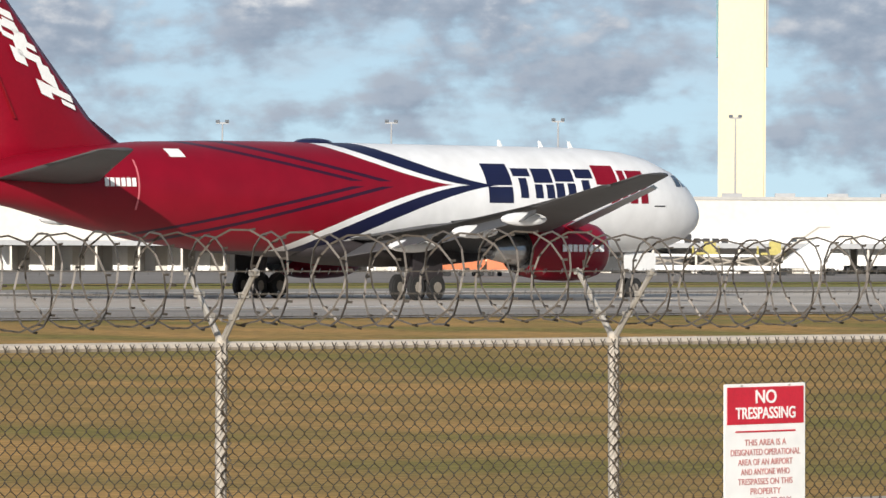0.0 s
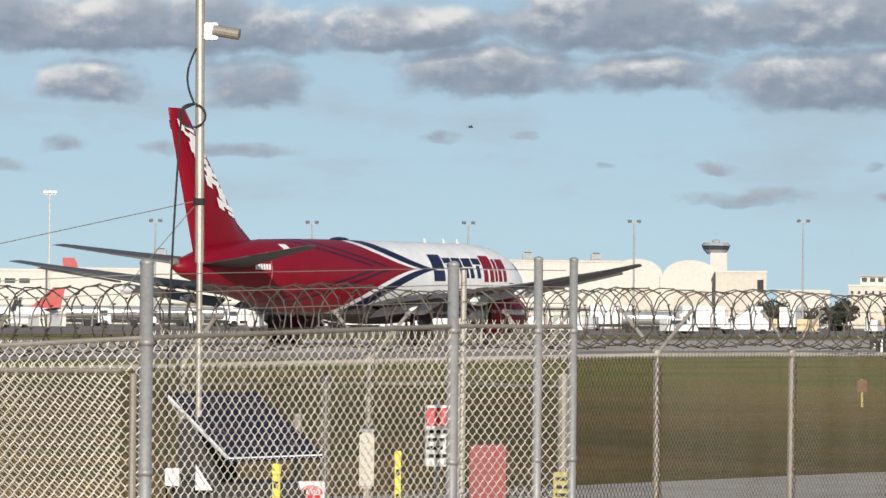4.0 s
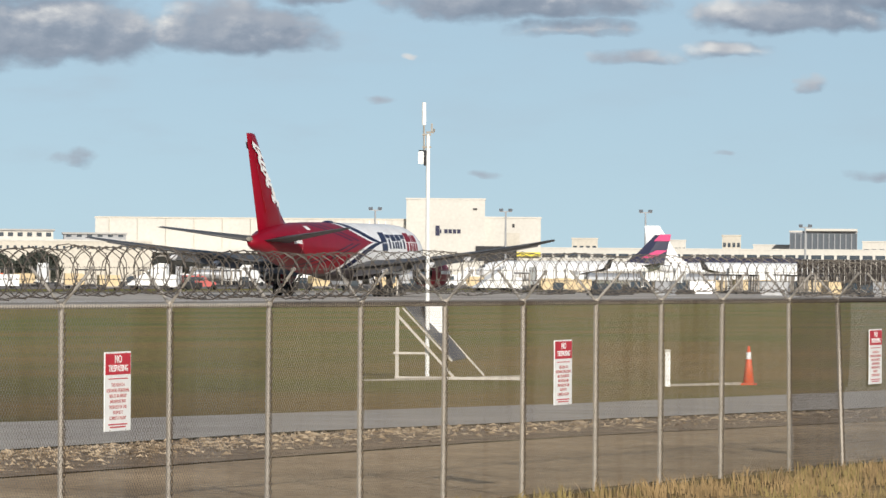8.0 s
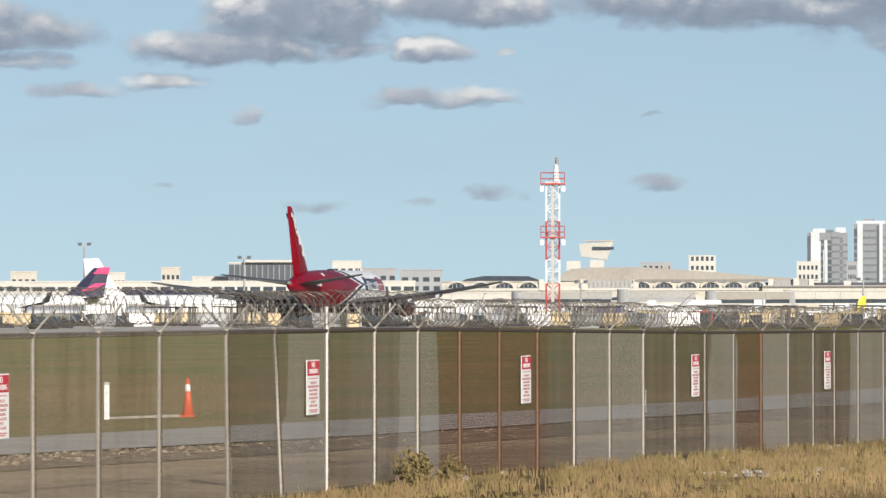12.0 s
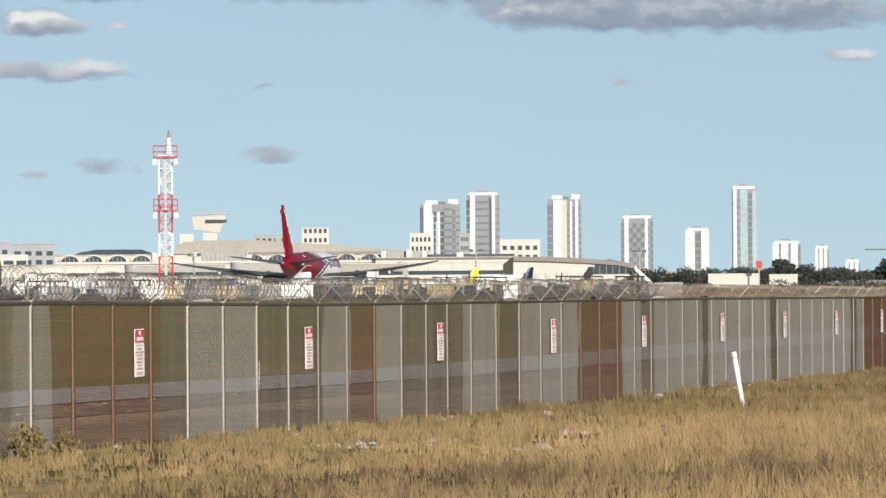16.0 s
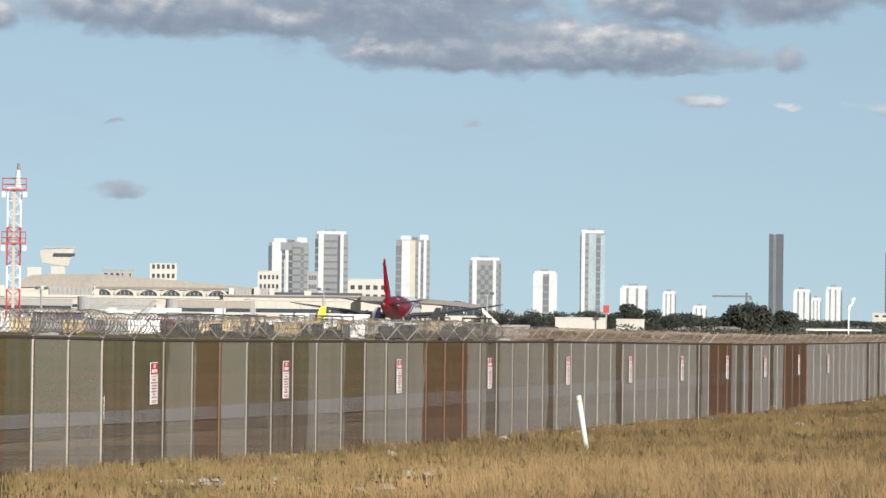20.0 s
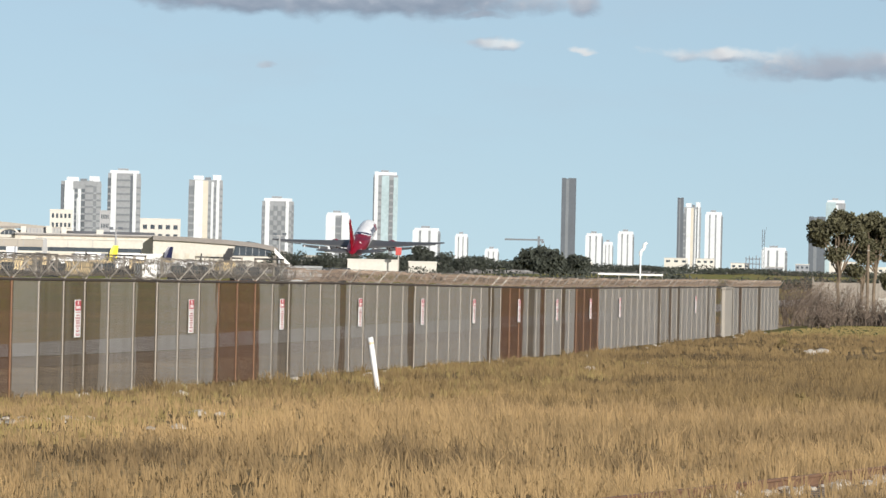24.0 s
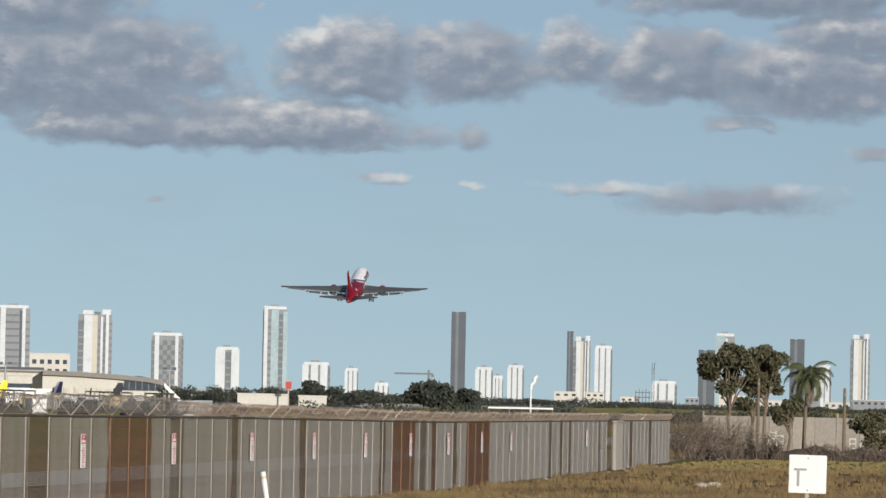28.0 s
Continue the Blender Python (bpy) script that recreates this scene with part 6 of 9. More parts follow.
for dz, s in ((0.6, 0.02), (0.52, 0.3)):
    part("wall_lamp", box(B(), 6.0, 6.9, -0.3, 0, high(1298, 0.585) - GROUND, high(1298, 0.60) - GROUND), M["dark"], lt)
    break
la2, w, h = hall("hangar_wing", 70.66, 71.2, 1300, 0.505, 40, "wall_white", "lower white hangar wing with beige panels", "wall_white")
# the door's shade goes on here as another dark slab
part("door_opening", box(B(), -w / 2, -w / 2 + 3.0, -0.2, 0.1, high(1300, 0.09) - GROUND, high(1300, 0.235) - GROUND), M["dark"], la2, "dark slab painted for the shade inside an open hangar door")
part("panel", box(B(), -w / 2 + 4.6, -w / 2 + 7.6, -0.12, 0, 3.5, h - 3.2), M["wall_beige"], la2, "beige wall panel")
part("vent", box(B(), -w / 2 + 6, -w / 2 + 6.5, -0.12, 0, h - 2.0, h - 1.2), M["dark"], la2)
part("tank", tube(B(), (w / 2 - 1.5, 3, 0), (w / 2 - 1.5, 3, h - 2.5), 1.3, seg=14), M["wall_beige"], la2)
part("yellow_rail", box(B(), -w / 2 + 3, w / 2, -1.2, -1.0, 6.4, 7.3), M["yellow"], la2)

# low terminal pier and the blocks behind it
lp, w, h = hall("low_pier", 71.2, 75.4, 1450, 0.215, 30, "wall_white", "long low white terminal pier with dark window bands", "wall_white")
pane_row(lp, -w / 2, w / 2, 34, h - 2.1, h - 1.1, 0.78)
pane_row(lp, -w / 2, w / 2, 30, 0.2, 3.0, 0.6, "wall_grey", "bay", 0.2)
for a0, a1, e, m_ in ((71.5, 71.75, 0.31, "wall_beige"), (72.45, 72.6, 0.30, "wall_white"), (72.95, 73.13, 0.35, "wall_beige"), (73.25, 73.6, 0.26, "wall_white"),
                      (74.6, 74.88, 0.41, "wall_white"), (74.88, 75.22, 0.34, "wall_grey"), (74.3, 74.6, 0.30, "wall_white"), (75.25, 75.66, 0.325, "wall_grey")):
    u, w, h = hall("terminal_block", a0, a1, 1600, e, 25, m_, "plain pale block on the terminal", m_)
    pane_row(u, -w / 2, w / 2, 4, h - 3.0, h - 1.8, 0.6)
    pane_row(u, -w / 2, w / 2, 4, h - 5.4, h - 4.2, 0.6)
gl, w, h = hall("glass_terminal", 73.6, 74.25, 1580, 0.395, 30, "wall_grey", "grey glass terminal block under a pale curved roof", "wall_white")
pane_row(gl, -w / 2, w / 2, 12, h - 5, h - 0.3, 0.86, "tower_glass")
part("roof_fin", box(B(), -w / 2 + 4, w / 2, -2, 14, h + 0.3, h + 0.9), M["wall_white"], gl)

# arcaded concourse
ac, w, h = hall("concourse", 75.15, 78.75, 1700, 0.165, 40, "wall_white", "long cream concourse with a row of dark arched windows", "wall_white", parapet=0.2)
ac["label"] = "long cream concourse with a row of dark arched windows"
R = 1700


def along(az):
    return R * math.radians(az - 76.95)


def level(e):
    return high(R, e) - GROUND


for az in (75.36, 75.58, 75.80, 76.03, 76.26, 76.49, 77.58, 77.80, 78.03, 78.25, 78.47, 78.69):
    x, z0 = along(az), level(0.155)
    bm = B()
    arc = [(x - 2.45, z0)] + [(x - 2.45 * math.cos(q * math.pi / 10), z0 + 1.3 * math.sin(q * math.pi / 10)) for q in range(1, 10)] + [(x + 2.45, z0)]
    loft(bm, [[(a, -0.35, z) for a, z in arc], [(a, 0.2, z) for a, z in arc]])
    aw = part("arch_window", bm, M["glass"], ac, "dark arched window")
    for q in (-1.2, 0.0, 1.2):
        part("mullion", box(B(), x + q - 0.09, x + q + 0.09, -0.42, -0.3, z0, z0 + 1.05), M["wall_grey"], aw)
    bm = B()
    hood = [(x - 2.95 * math.cos(q * math.pi / 10), z0 + 0.25 + 1.75 * math.sin(q * math.pi / 10)) for q in range(11)]
    lip = [(x + (a - x) * 0.86, z - 0.4) for a, z in hood[::-1]]
    loft(bm, [[(a, -0.9, z) for a, z in hood + lip], [(a, 0.3, z) for a, z in hood + lip]])
    part("arch_hood", bm, M["wall_white"], ac)
part("arcade_wall", box(B(), -w / 2, w / 2, -0.1, 6, h + 0.2, level(0.21)), M["wall_beige"], ac)
part("fascia", box(B(), -w / 2, w / 2, -0.7, 0, level(0.128), level(0.152)), M["wall_white"], ac, "pale fascia under the arches")
# dark strip puts the shade under the roof edge into the colour
part("arcade_ledge", box(B(), along(77.52), along(78.8), -1.2, 6, level(0.215), level(0.236)), M["roof_dark"], ac, "eaves of the tan roof, painted dark for shade")
part("arcade_ledge", box(B(), -w / 2, along(76.62), -0.4, 6, level(0.21), level(0.222)), M["roof_tan"], ac, "tan roof edge over the arches")
pane_row(ac, -w / 2, w / 2, 22, h - 2.6, h - 1.2, 0.9, "wall_beige", "panel", 0.15)
pane_row(ac, -w / 2, w / 2, 12, h - 3.9, h - 3.0, 0.7, "glass", "window_band", 0.1)
for a0, a1 in ((75.12, 75.3), (77.07, 77.5), (78.86, 79.19)):
    x0, x1 = along(a0), along(a1)
    lv = part("louvre_bay", box(B(), x0, x1, -0.35, 0.3, level(0.14), level(0.222)), M["wall_grey"], ac, "grey louvred bay")
    for k in range(10):
        xx = x0 + (k + 0.5) * (x1 - x0) / 10
        part("louvre", box(B(), xx - (x1 - x0) / 36, xx + (x1 - x0) / 36, -0.6, -0.35, level(0.145), level(0.218)), M["roof_grey"], lv)
for az in (76.62, 77.02, 77.53, 78.83, 79.22):
    part("pier", box(B(), along(az) - 0.75, along(az) + 0.75, -1.0, 0.6, level(0.13), level(0.238)), M["wall_white"], ac, "white pier")
# low gables of the tan roof
bm = B()
pk = [(76.78, 0.245), (76.82, 0.295), (76.90, 0.338), (77.09, 0.352), (77.58, 0.355), (78.29, 0.305), (78.80, 0.262), (79.3, 0.225)]
line = [(along(a), level(e)) for a, e in pk]
base = level(0.222)
loft(bm, [[(line[0][0], 2, base)] + [(x, 2, z) for x, z in line] + [(line[-1][0], 2, base)], [(line[0][0], 60, base)] + [(x, 60, z) for x, z in line] + [(line[-1][0], 60, base)]])
part("tan_roof", bm, M["roof_tan"], ac, "low tan metal roof")
bm = B()
dl = [(75.84, 0.222), (75.90, 0.245), (76.06, 0.272), (76.49, 0.27), (76.62, 0.226)]
line = [(along(a), level(e)) for a, e in dl]
loft(bm, [[(line[0][0], 4, base)] + [(x, 4, z) for x, z in line] + [(line[-1][0], 4, base)], [(line[0][0], 40, base)] + [(x, 40, z) for x, z in line] + [(line[-1][0], 40, base)]])
part("dark_roof", bm, M["glass"], ac, "low dark glazed roof")
part("roof_cowl", box(B(), along(77.82) - 0.9, along(77.82) + 0.9, 10, 13, level(0.33), level(0.37)), M["roof_tan"], ac)

# ramp control cab, standing behind the tan roof
RC = 1775
rc = thing("ramp_control", facing(77.14, RC, GROUND), "flared white ramp control cab on a stem", "tower")
z0, z1, z2 = high(RC, 0.33) - GROUND, high(RC, 0.425) - GROUND, high(RC, 0.60) - GROUND
part("stem", box(B(), -1.6, 2.6, 0, 4, 0, z1), M["wall_white"], rc)
part("cab", loft(B(), [[(-4.2, -0.5, z1 + 1.0), (3.4, -0.5, z1), (3.4, 6, z1), (-4.2, 6, z1 + 1.0)], [(-5.0, -1.5, z2 - 0.6), (5.4, -1.5, z2), (5.4, 7, z2), (-5.0, 7, z2 - 0.6)]]), M["wall_white"], rc)
part("cab_glass", box(B(), -0.8, 5.5, -1.6, -1.2, z2 - 2.4, z2 - 1.5), M["glass"], rc)
part("cab_roof", box(B(), -3.6, 5.6, -1.7, 7, z2, z2 + 0.5), M["roof_grey"], rc)
part("wing", box(B(), along(76.85) - along(77.14), along(76.99) - along(77.14), 0, 5, 0, high(RC, 0.415) - GROUND), M["wall_white"], rc)


def jet_bridge(a0, a1, r, e0, e1, wall, label, dark=True):
    """A long boxed passenger bridge on legs, with a dark strip low along it."""
    w_ = r * math.radians(a1 - a0)
    zb, zt = high(r, e0) - GROUND, high(r, e1) - GROUND
    th = thing("jet_bridge", facing((a0 + a1) / 2, r, GROUND), label, "jet bridge", "passenger bridges")
    part("tunnel", box(B(), -w_ / 2, w_ / 2, -1.6, 1.6, zb + (zt - zb) * 0.42, zt, 0.08), M[wall], th)
    part("roof_edge", box(B(), -w_ / 2 - 0.2, w_ / 2 + 0.2, -1.8, 1.8, zt, zt + 0.25), M["wall_white"], th)
    part("glazed_strip", box(B(), -w_ / 2 + 0.3, w_ / 2 - 0.3, -1.45, 1.45, zb + (zt - zb) * 0.12, zb + (zt - zb) * 0.41), M["glass" if dark else "wall_grey"], th, "dark strip low along the tunnel")
    part("sill", box(B(), -w_ / 2, w_ / 2, -1.6, 1.6, zb, zb + (zt - zb) * 0.12), M["wall_white"], th)
    part("rotunda", tube(B(), (-w_ / 2, 0, zb - 0.2), (-w_ / 2, 0, zt + 0.3), 2.0, seg=14), M["wall_grey"], th)
    n = max(2, int(w_ / 11))
    for k in range(n + 1):
        xx = -w_ / 2 + 1 + k * (w_ - 2) / n
        part("leg", box(B(), xx - 0.35, xx + 0.35, -0.5, 0.5, 0, zb), M["wall_grey"], th)
    for k in range(1, n * 2):
        xx = -w_ / 2 + k * w_ / (n * 2)
        part("panel_joint", box(B(), xx - 0.06, xx + 0.06, -1.64, -1.6, zb + (zt - zb) * 0.42, zt - 0.1), M["wall_grey"], th)


jet_bridge(77.42, 78.10, 1560, 0.0, 0.128, "roof_grey", "grey passenger bridge with a short dark strip", False)
jet_bridge(78.27, 79.02, 1570, -0.012, 0.112, "roof_tan", "long pale grey passenger bridge with a dark strip")
jet_bridge(79.02, 79.98, 1575, -0.012, 0.118, "wall_white", "long cream passenger bridge with a dark strip")
jet_bridge(75.2, 76.3, 1560, 0.0, 0.105, "wall_white", "long white passenger bridge with a dark strip")
jet_bridge(76.4, 77.3, 1580, 0.0, 0.11, "roof_grey", "grey passenger bridge with a dark strip")

lc, w, h = hall("east_concourse", 78.75, 80.1, 1698, 0.165, 30, "wall_beige", "cream east concourse with a dark window band", "roof_grey")
pane_row(lc, -w / 2 + 2, w / 2 - 4, 3, h - 4.3, h - 3.2, 0.96, "glass", "window_band")
pane_row(lc, -w / 2 + 1, w / 2 - 2, 6, h - 1.9, h - 0.7, 0.8, "wall_white", "panel", 0.15)
part("roof_band", loft(B(), [[(-w / 2, -0.6, h - 0.3), (w / 2, -0.6, h - 0.3), (w / 2, -0.3, h + 0.1), (-w / 2, -0.3, h + 0.1)], [(-w / 2, 29, h - 0.3), (w / 2, 29, h - 0.3), (w / 2, 29, h + 1.2), (-w / 2, 29, h + 1.2)]]), M["roof_dark"], lc, "dark metal roof edge")
part("roof_box", box(B(), -w * 0.28, -w * 0.24, 1, 4, h, h + 2.4), M["wall_white"], lc)
part("roof_box", box(B(), w * 0.08, w * 0.13, 1, 4, h, h + 1.6), M["wall_white"], lc)
bm = B()
cr = [(80.08, 0.172), (80.4, 0.165), (80.8, 0.145), (81.1, 0.12), (81.25, 0.09), (81.38, 0.03), (81.48, -0.06)]
R2 = 1690
line = [(R2 * math.radians(a - 80.7), high(R2, e) - GROUND) for a, e in cr]
cv = thing("curved_concourse", facing(80.7, R2, GROUND), "pale concourse under a curved grey roof with a dark arched end", "building")
loft(bm, [[(line[0][0], 0, 0)] + [(x, 0, z - 1.2) for x, z in line] + [(line[-1][0], 0, 0)], [(line[0][0], 30, 0)] + [(x, 30, z - 1.2) for x, z in line] + [(line[-1][0], 30, 0)]])
part("wall", bm, M["wall_white"], cv)
bm = B()
loft(bm, [[(x, -1, z - 1.2) for x, z in line] + [(x, -1, z + 0.1) for x, z in line[::-1]], [(x, 31, z - 1.2) for x, z in line] + [(x, 31, z + 0.1) for x, z in line[::-1]]])
part("roof", bm, M["roof_dark"], cv)
x0 = R2 * math.radians(80.85 - 80.7)
bm = B()
zg = [high(R2, q) - GROUND for q in (0.0, 0.09, 0.13, 0.14, 0.125, 0.095, 0.0)]
arc = [(x0 + q, z) for q, z in zip((0, 0.7, 2.2, 4.4, 7.2, 10.4, 11.3), zg)]
loft(bm, [[(x, -0.4, z) for x, z in arc], [(x, 0.1, z) for x, z in arc]])
ag = part("arched_glazing", bm, M["glass"], cv, "dark arched glazing")
for q in range(1, 6):
    part("glazing_bar", box(B(), x0 + q * 1.85, x0 + q * 1.85 + 0.12, -0.48, -0.38, zg[0], zg[min(q, 5)] - 0.4), M["wall_grey"], ag)
pane_row(cv, line[0][0] + 2, x0 - 2, 6, 2.2, 3.6, 0.4, "wall_beige", "bay", 0.3)

# far blocks over the terminal roofs
for a0, a1, e, m_, lbl in ((77.58, 77.88, 0.395, "wall_grey", "distant grey block over terminal roofs"), (78.04, 78.3, 0.46, "wall_white", "distant white block with a stepped roof"), (79.08, 79.3, 0.40, "wall_white", "distant white and glass block"),
                           (79.95, 80.34, 0.333, "wall_white", "low distant white apartment block"), (79.56, 79.66, 0.40, "wall_grey", "slim grey block over terminal roofs")):
    u, w, h = hall("distant_block", a0, a1, 2600, e, 20, m_, lbl, m_)
    for zz in range(2, int(h), 4):
        pane_row(u, -w / 2 + 0.5, w / 2 - 0.5, 5, zz, zz + 1.9, 0.55)


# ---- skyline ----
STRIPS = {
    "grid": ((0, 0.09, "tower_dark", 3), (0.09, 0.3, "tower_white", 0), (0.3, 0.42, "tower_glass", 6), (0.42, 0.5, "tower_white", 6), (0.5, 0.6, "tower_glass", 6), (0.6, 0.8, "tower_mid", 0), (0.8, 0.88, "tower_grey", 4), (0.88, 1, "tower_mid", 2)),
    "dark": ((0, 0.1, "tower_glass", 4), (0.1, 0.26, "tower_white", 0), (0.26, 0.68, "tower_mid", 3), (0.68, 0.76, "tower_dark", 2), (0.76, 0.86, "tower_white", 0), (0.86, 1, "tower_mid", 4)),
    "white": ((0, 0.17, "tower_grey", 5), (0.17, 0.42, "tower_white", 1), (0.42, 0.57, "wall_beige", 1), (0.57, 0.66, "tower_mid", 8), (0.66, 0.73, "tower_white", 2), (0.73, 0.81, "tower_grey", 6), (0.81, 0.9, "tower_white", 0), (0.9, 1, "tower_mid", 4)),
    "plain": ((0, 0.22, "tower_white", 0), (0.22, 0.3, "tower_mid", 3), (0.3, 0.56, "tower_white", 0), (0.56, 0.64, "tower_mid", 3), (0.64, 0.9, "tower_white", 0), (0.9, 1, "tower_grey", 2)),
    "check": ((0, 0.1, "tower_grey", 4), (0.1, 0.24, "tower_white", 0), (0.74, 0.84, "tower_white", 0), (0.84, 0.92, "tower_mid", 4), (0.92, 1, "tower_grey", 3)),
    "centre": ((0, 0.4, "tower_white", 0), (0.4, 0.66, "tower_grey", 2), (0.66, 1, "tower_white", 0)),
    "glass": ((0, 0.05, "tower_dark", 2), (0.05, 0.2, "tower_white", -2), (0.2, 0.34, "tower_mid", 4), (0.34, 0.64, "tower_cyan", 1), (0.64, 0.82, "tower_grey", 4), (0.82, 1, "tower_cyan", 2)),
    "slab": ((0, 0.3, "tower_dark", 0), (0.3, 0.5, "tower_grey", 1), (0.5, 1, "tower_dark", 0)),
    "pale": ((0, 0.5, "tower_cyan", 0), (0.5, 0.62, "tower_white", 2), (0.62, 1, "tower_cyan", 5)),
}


def high_rise(a0, a1, e, style, label):
    """A tower far off: upright strips of wall, glass and balconies, floor by floor."""
    r = 4300
    mid, w = (a0 + a1) / 2, r * math.radians(a1 - a0)
    h = high(r, e) + 3
    th = thing("high_rise", facing(mid, r, -3), label, "skyscraper", "skyline towers")
    d = w * 0.8
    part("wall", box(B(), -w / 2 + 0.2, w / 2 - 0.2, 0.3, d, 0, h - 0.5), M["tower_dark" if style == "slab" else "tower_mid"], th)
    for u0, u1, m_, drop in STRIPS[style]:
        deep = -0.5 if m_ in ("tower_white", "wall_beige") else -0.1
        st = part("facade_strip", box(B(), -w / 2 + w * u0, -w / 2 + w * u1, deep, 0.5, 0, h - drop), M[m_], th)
        if m_ in ("tower_mid", "tower_grey", "tower_glass") and style != "slab" and (u1 - u0) * w > 1.4:
            for zz in range(8, int(h - drop) - 2, 5):
                part("balcony", box(B(), -w / 2 + w * u0 + 0.15, -w / 2 + w * u1 - 0.15, deep - 0.35, deep + 0.1, zz, zz + 1.3), M["tower_mid" if m_ != "tower_mid" else "tower_grey"], st)
    if style == "check":
        n, c = 11, 4
        for i in range(n):
            for k in range(c):
                x0 = -w / 2 + w * (0.24 + 0.5 * k / c)
                z0 = 4 + i * (h - 8) / n
                part("glazed_bay", box(B(), x0, x0 + w * 0.5 / c - 0.1, -0.3, 0.4, z0, z0 + (h - 8) / n), M["tower_grey" if (i + k) % 2 else "tower_mid"], th)
    if style in ("white", "grid"):
        part("roof_block", box(B(), -w * 0.36, -w * 0.06, 1, d - 1, h - 1, h + 2.5), M["tower_white"], th)
        part("roof_block", box(B(), w * 0.2, w * 0.45, 1, d - 1, h - 1, h + 3.2), M["tower_white"], th)
        part("roof_plant", box(B(), -w * 0.03, w * 0.15, 2, d - 2, h - 1, h + 1.4), M["tower_grey"], th)
    elif style != "slab":
        part("roof", box(B(), -w * 0.44, w * 0.44, 0.6, d - 1, h - 0.5, h + 1.6), M["tower_white"], th)
        part("roof_plant", box(B(), -w * 0.2, w * 0.12, 2, d - 3, h + 1.6, h + 3.0), M["tower_mid"], th)
    return th, w, h


for a0, a1, e, st, lbl in ((79.18, 79.57, 0.69, "grid", "white and glass apartment tower with a notched roof"), (79.25, 79.45, 0.60, "grid", "lower pale tower in front of a taller one"), (79.63, 79.95, 0.775, "dark", "grey tower with white piers and a dark glass strip"),
                           (80.41, 80.74, 0.73, "white", "white tower with grey balcony stacks"), (81.12, 81.43, 0.54, "check", "white tower with a chequered glass face"), (81.74, 81.97, 0.415, "centre", "white slab tower with a dark centre strip"),
                           (82.19, 82.43, 0.815, "glass", "slim tower of white piers and blue glass"), (84.01, 84.15, 0.82, "slab", "slim dark grey skyline tower"), (85.13, 85.19, 0.655, "slab", "dark narrow tower beside white ones"),
                           (85.19, 85.36, 0.57, "white", "tall white apartment tower on the skyline"), (85.40, 85.57, 0.50, "plain", "white apartment tower with grey balconies"), (82.58, 82.85, 0.285, "plain", "low white apartment slab"),
                           (82.99, 83.12, 0.235, "plain", "low white block in the skyline"), (84.25, 84.42, 0.27, "plain", "white apartment block with stacked balconies"), (84.42, 84.52, 0.19, "plain", "low white block in the skyline"), (84.56, 84.72, 0.295, "plain", "white block with a stepped roof"),
                           (86.4, 86.56, 0.50, "slab", "grey glass tower behind trees"), (86.56, 86.75, 0.64, "pale", "pale glass tower behind trees"), (87.86, 88.05, 0.64, "white", "white and dark slab tower"), (87.28, 87.42, 0.62, "slab", "grey tower behind a palm"),
                           (87.52, 87.68, 0.36, "plain", "white block behind trees"), (85.95, 86.2, 0.17, "plain", "low white block in the skyline"), (83.28, 83.42, 0.10, "plain", "low white house block"), (88.3, 88.5, 0.3, "plain", "white block at the edge of town")):
    high_rise(a0, a1, e, st, lbl)

town = random.Random(17)
az = 81.5
while az < 88.4:
    span = town.uniform(0.10, 0.34)
    e = (0.0 if az < 84.9 else 0.045) + town.uniform(-0.05, 0.03)
    m_ = town.choice(("wall_white", "wall_beige", "wall_white", "tower_mid"))
    u, w, h = hall("low_town_block", az, az + span, 3900 + town.uniform(-60, 60), e, 30, m_, "low pale town block before the skyline", town.choice(("roof_grey", "wall_white", "roof_tan")))
    pane_row(u, -w / 2, w / 2, max(3, int(w / 4)), h - 2.6, h - 1.2, 0.5)
    az += span + town.uniform(0.02, 0.2)

cn = thing("tower_crane", facing(83.8, 4000, -2), "grey tower crane with a long jib", "crane")
zj = high(4000, 0.215) + 2
part("mast", box(B(), -0.8, 0.8, -0.6, 0.6, 0, zj + 2.5), M["tower_grey"], cn)
part("jib", box(B(), 4000 * math.radians(-0.33), 4000 * math.radians(0.045), -0.5, 0.5, zj - 0.6, zj + 0.6), M["tower_grey"], cn)
part("counterweight", box(B(), 1.6, 3.6, -1, 1, zj - 2.2, zj - 0.6), M["tower_grey"], cn)


# ---- lamp masts on the aprons ----
def lamp_mast(bearing, r, e, heads, pale=True):
    h = high(r, e) - GROUND
    th = thing("apron_lamp", facing(bearing, r, GROUND), "tall slim apron floodlight mast" + (" painted white" if pale else " of dark steel"), "lamp mast", "apron floodlights")
    k = r / 900
    m_ = M["wall_white" if pale else "wall_grey"]
    part("mast", tube(B(), (0, 0, 0), (0, 0, h), 0.2 * k, 0.12 * k, seg=8), m_, th)
    part("crossbar", box(B(), -0.95 * k, 0.95 * k, -0.1, 0.1, h - 0.1, h + 0.1), m_, th)
    for s in (-0.7, 0.0, 0.7):
        if heads == 2 and s == 0.0:
            continue
        part("lamp_head", box(B(), (s - 0.32) * k, (s + 0.32) * k, -0.35, 0.25, h + 0.1, h + 0.1 + 0.38 * k, 0.04), M["white" if pale else "tower_dark"], th)


for az, e in ((42.2, 1.14), (43.83, 1.15), (45.44, 1.17), (47.15, 1.21), (48.84, 1.235), (50.64, 1.26), (51.35, 1.19), (52.0, 1.18)):
    lamp_mast(az, 760, e, 2, False)
for az, e in ((50.12, 0.956), (51.77, 0.98), (53.46, 1.0), (55.22, 1.02), (57.03, 1.06)):
    lamp_mast(az, 840, e, 3, True)
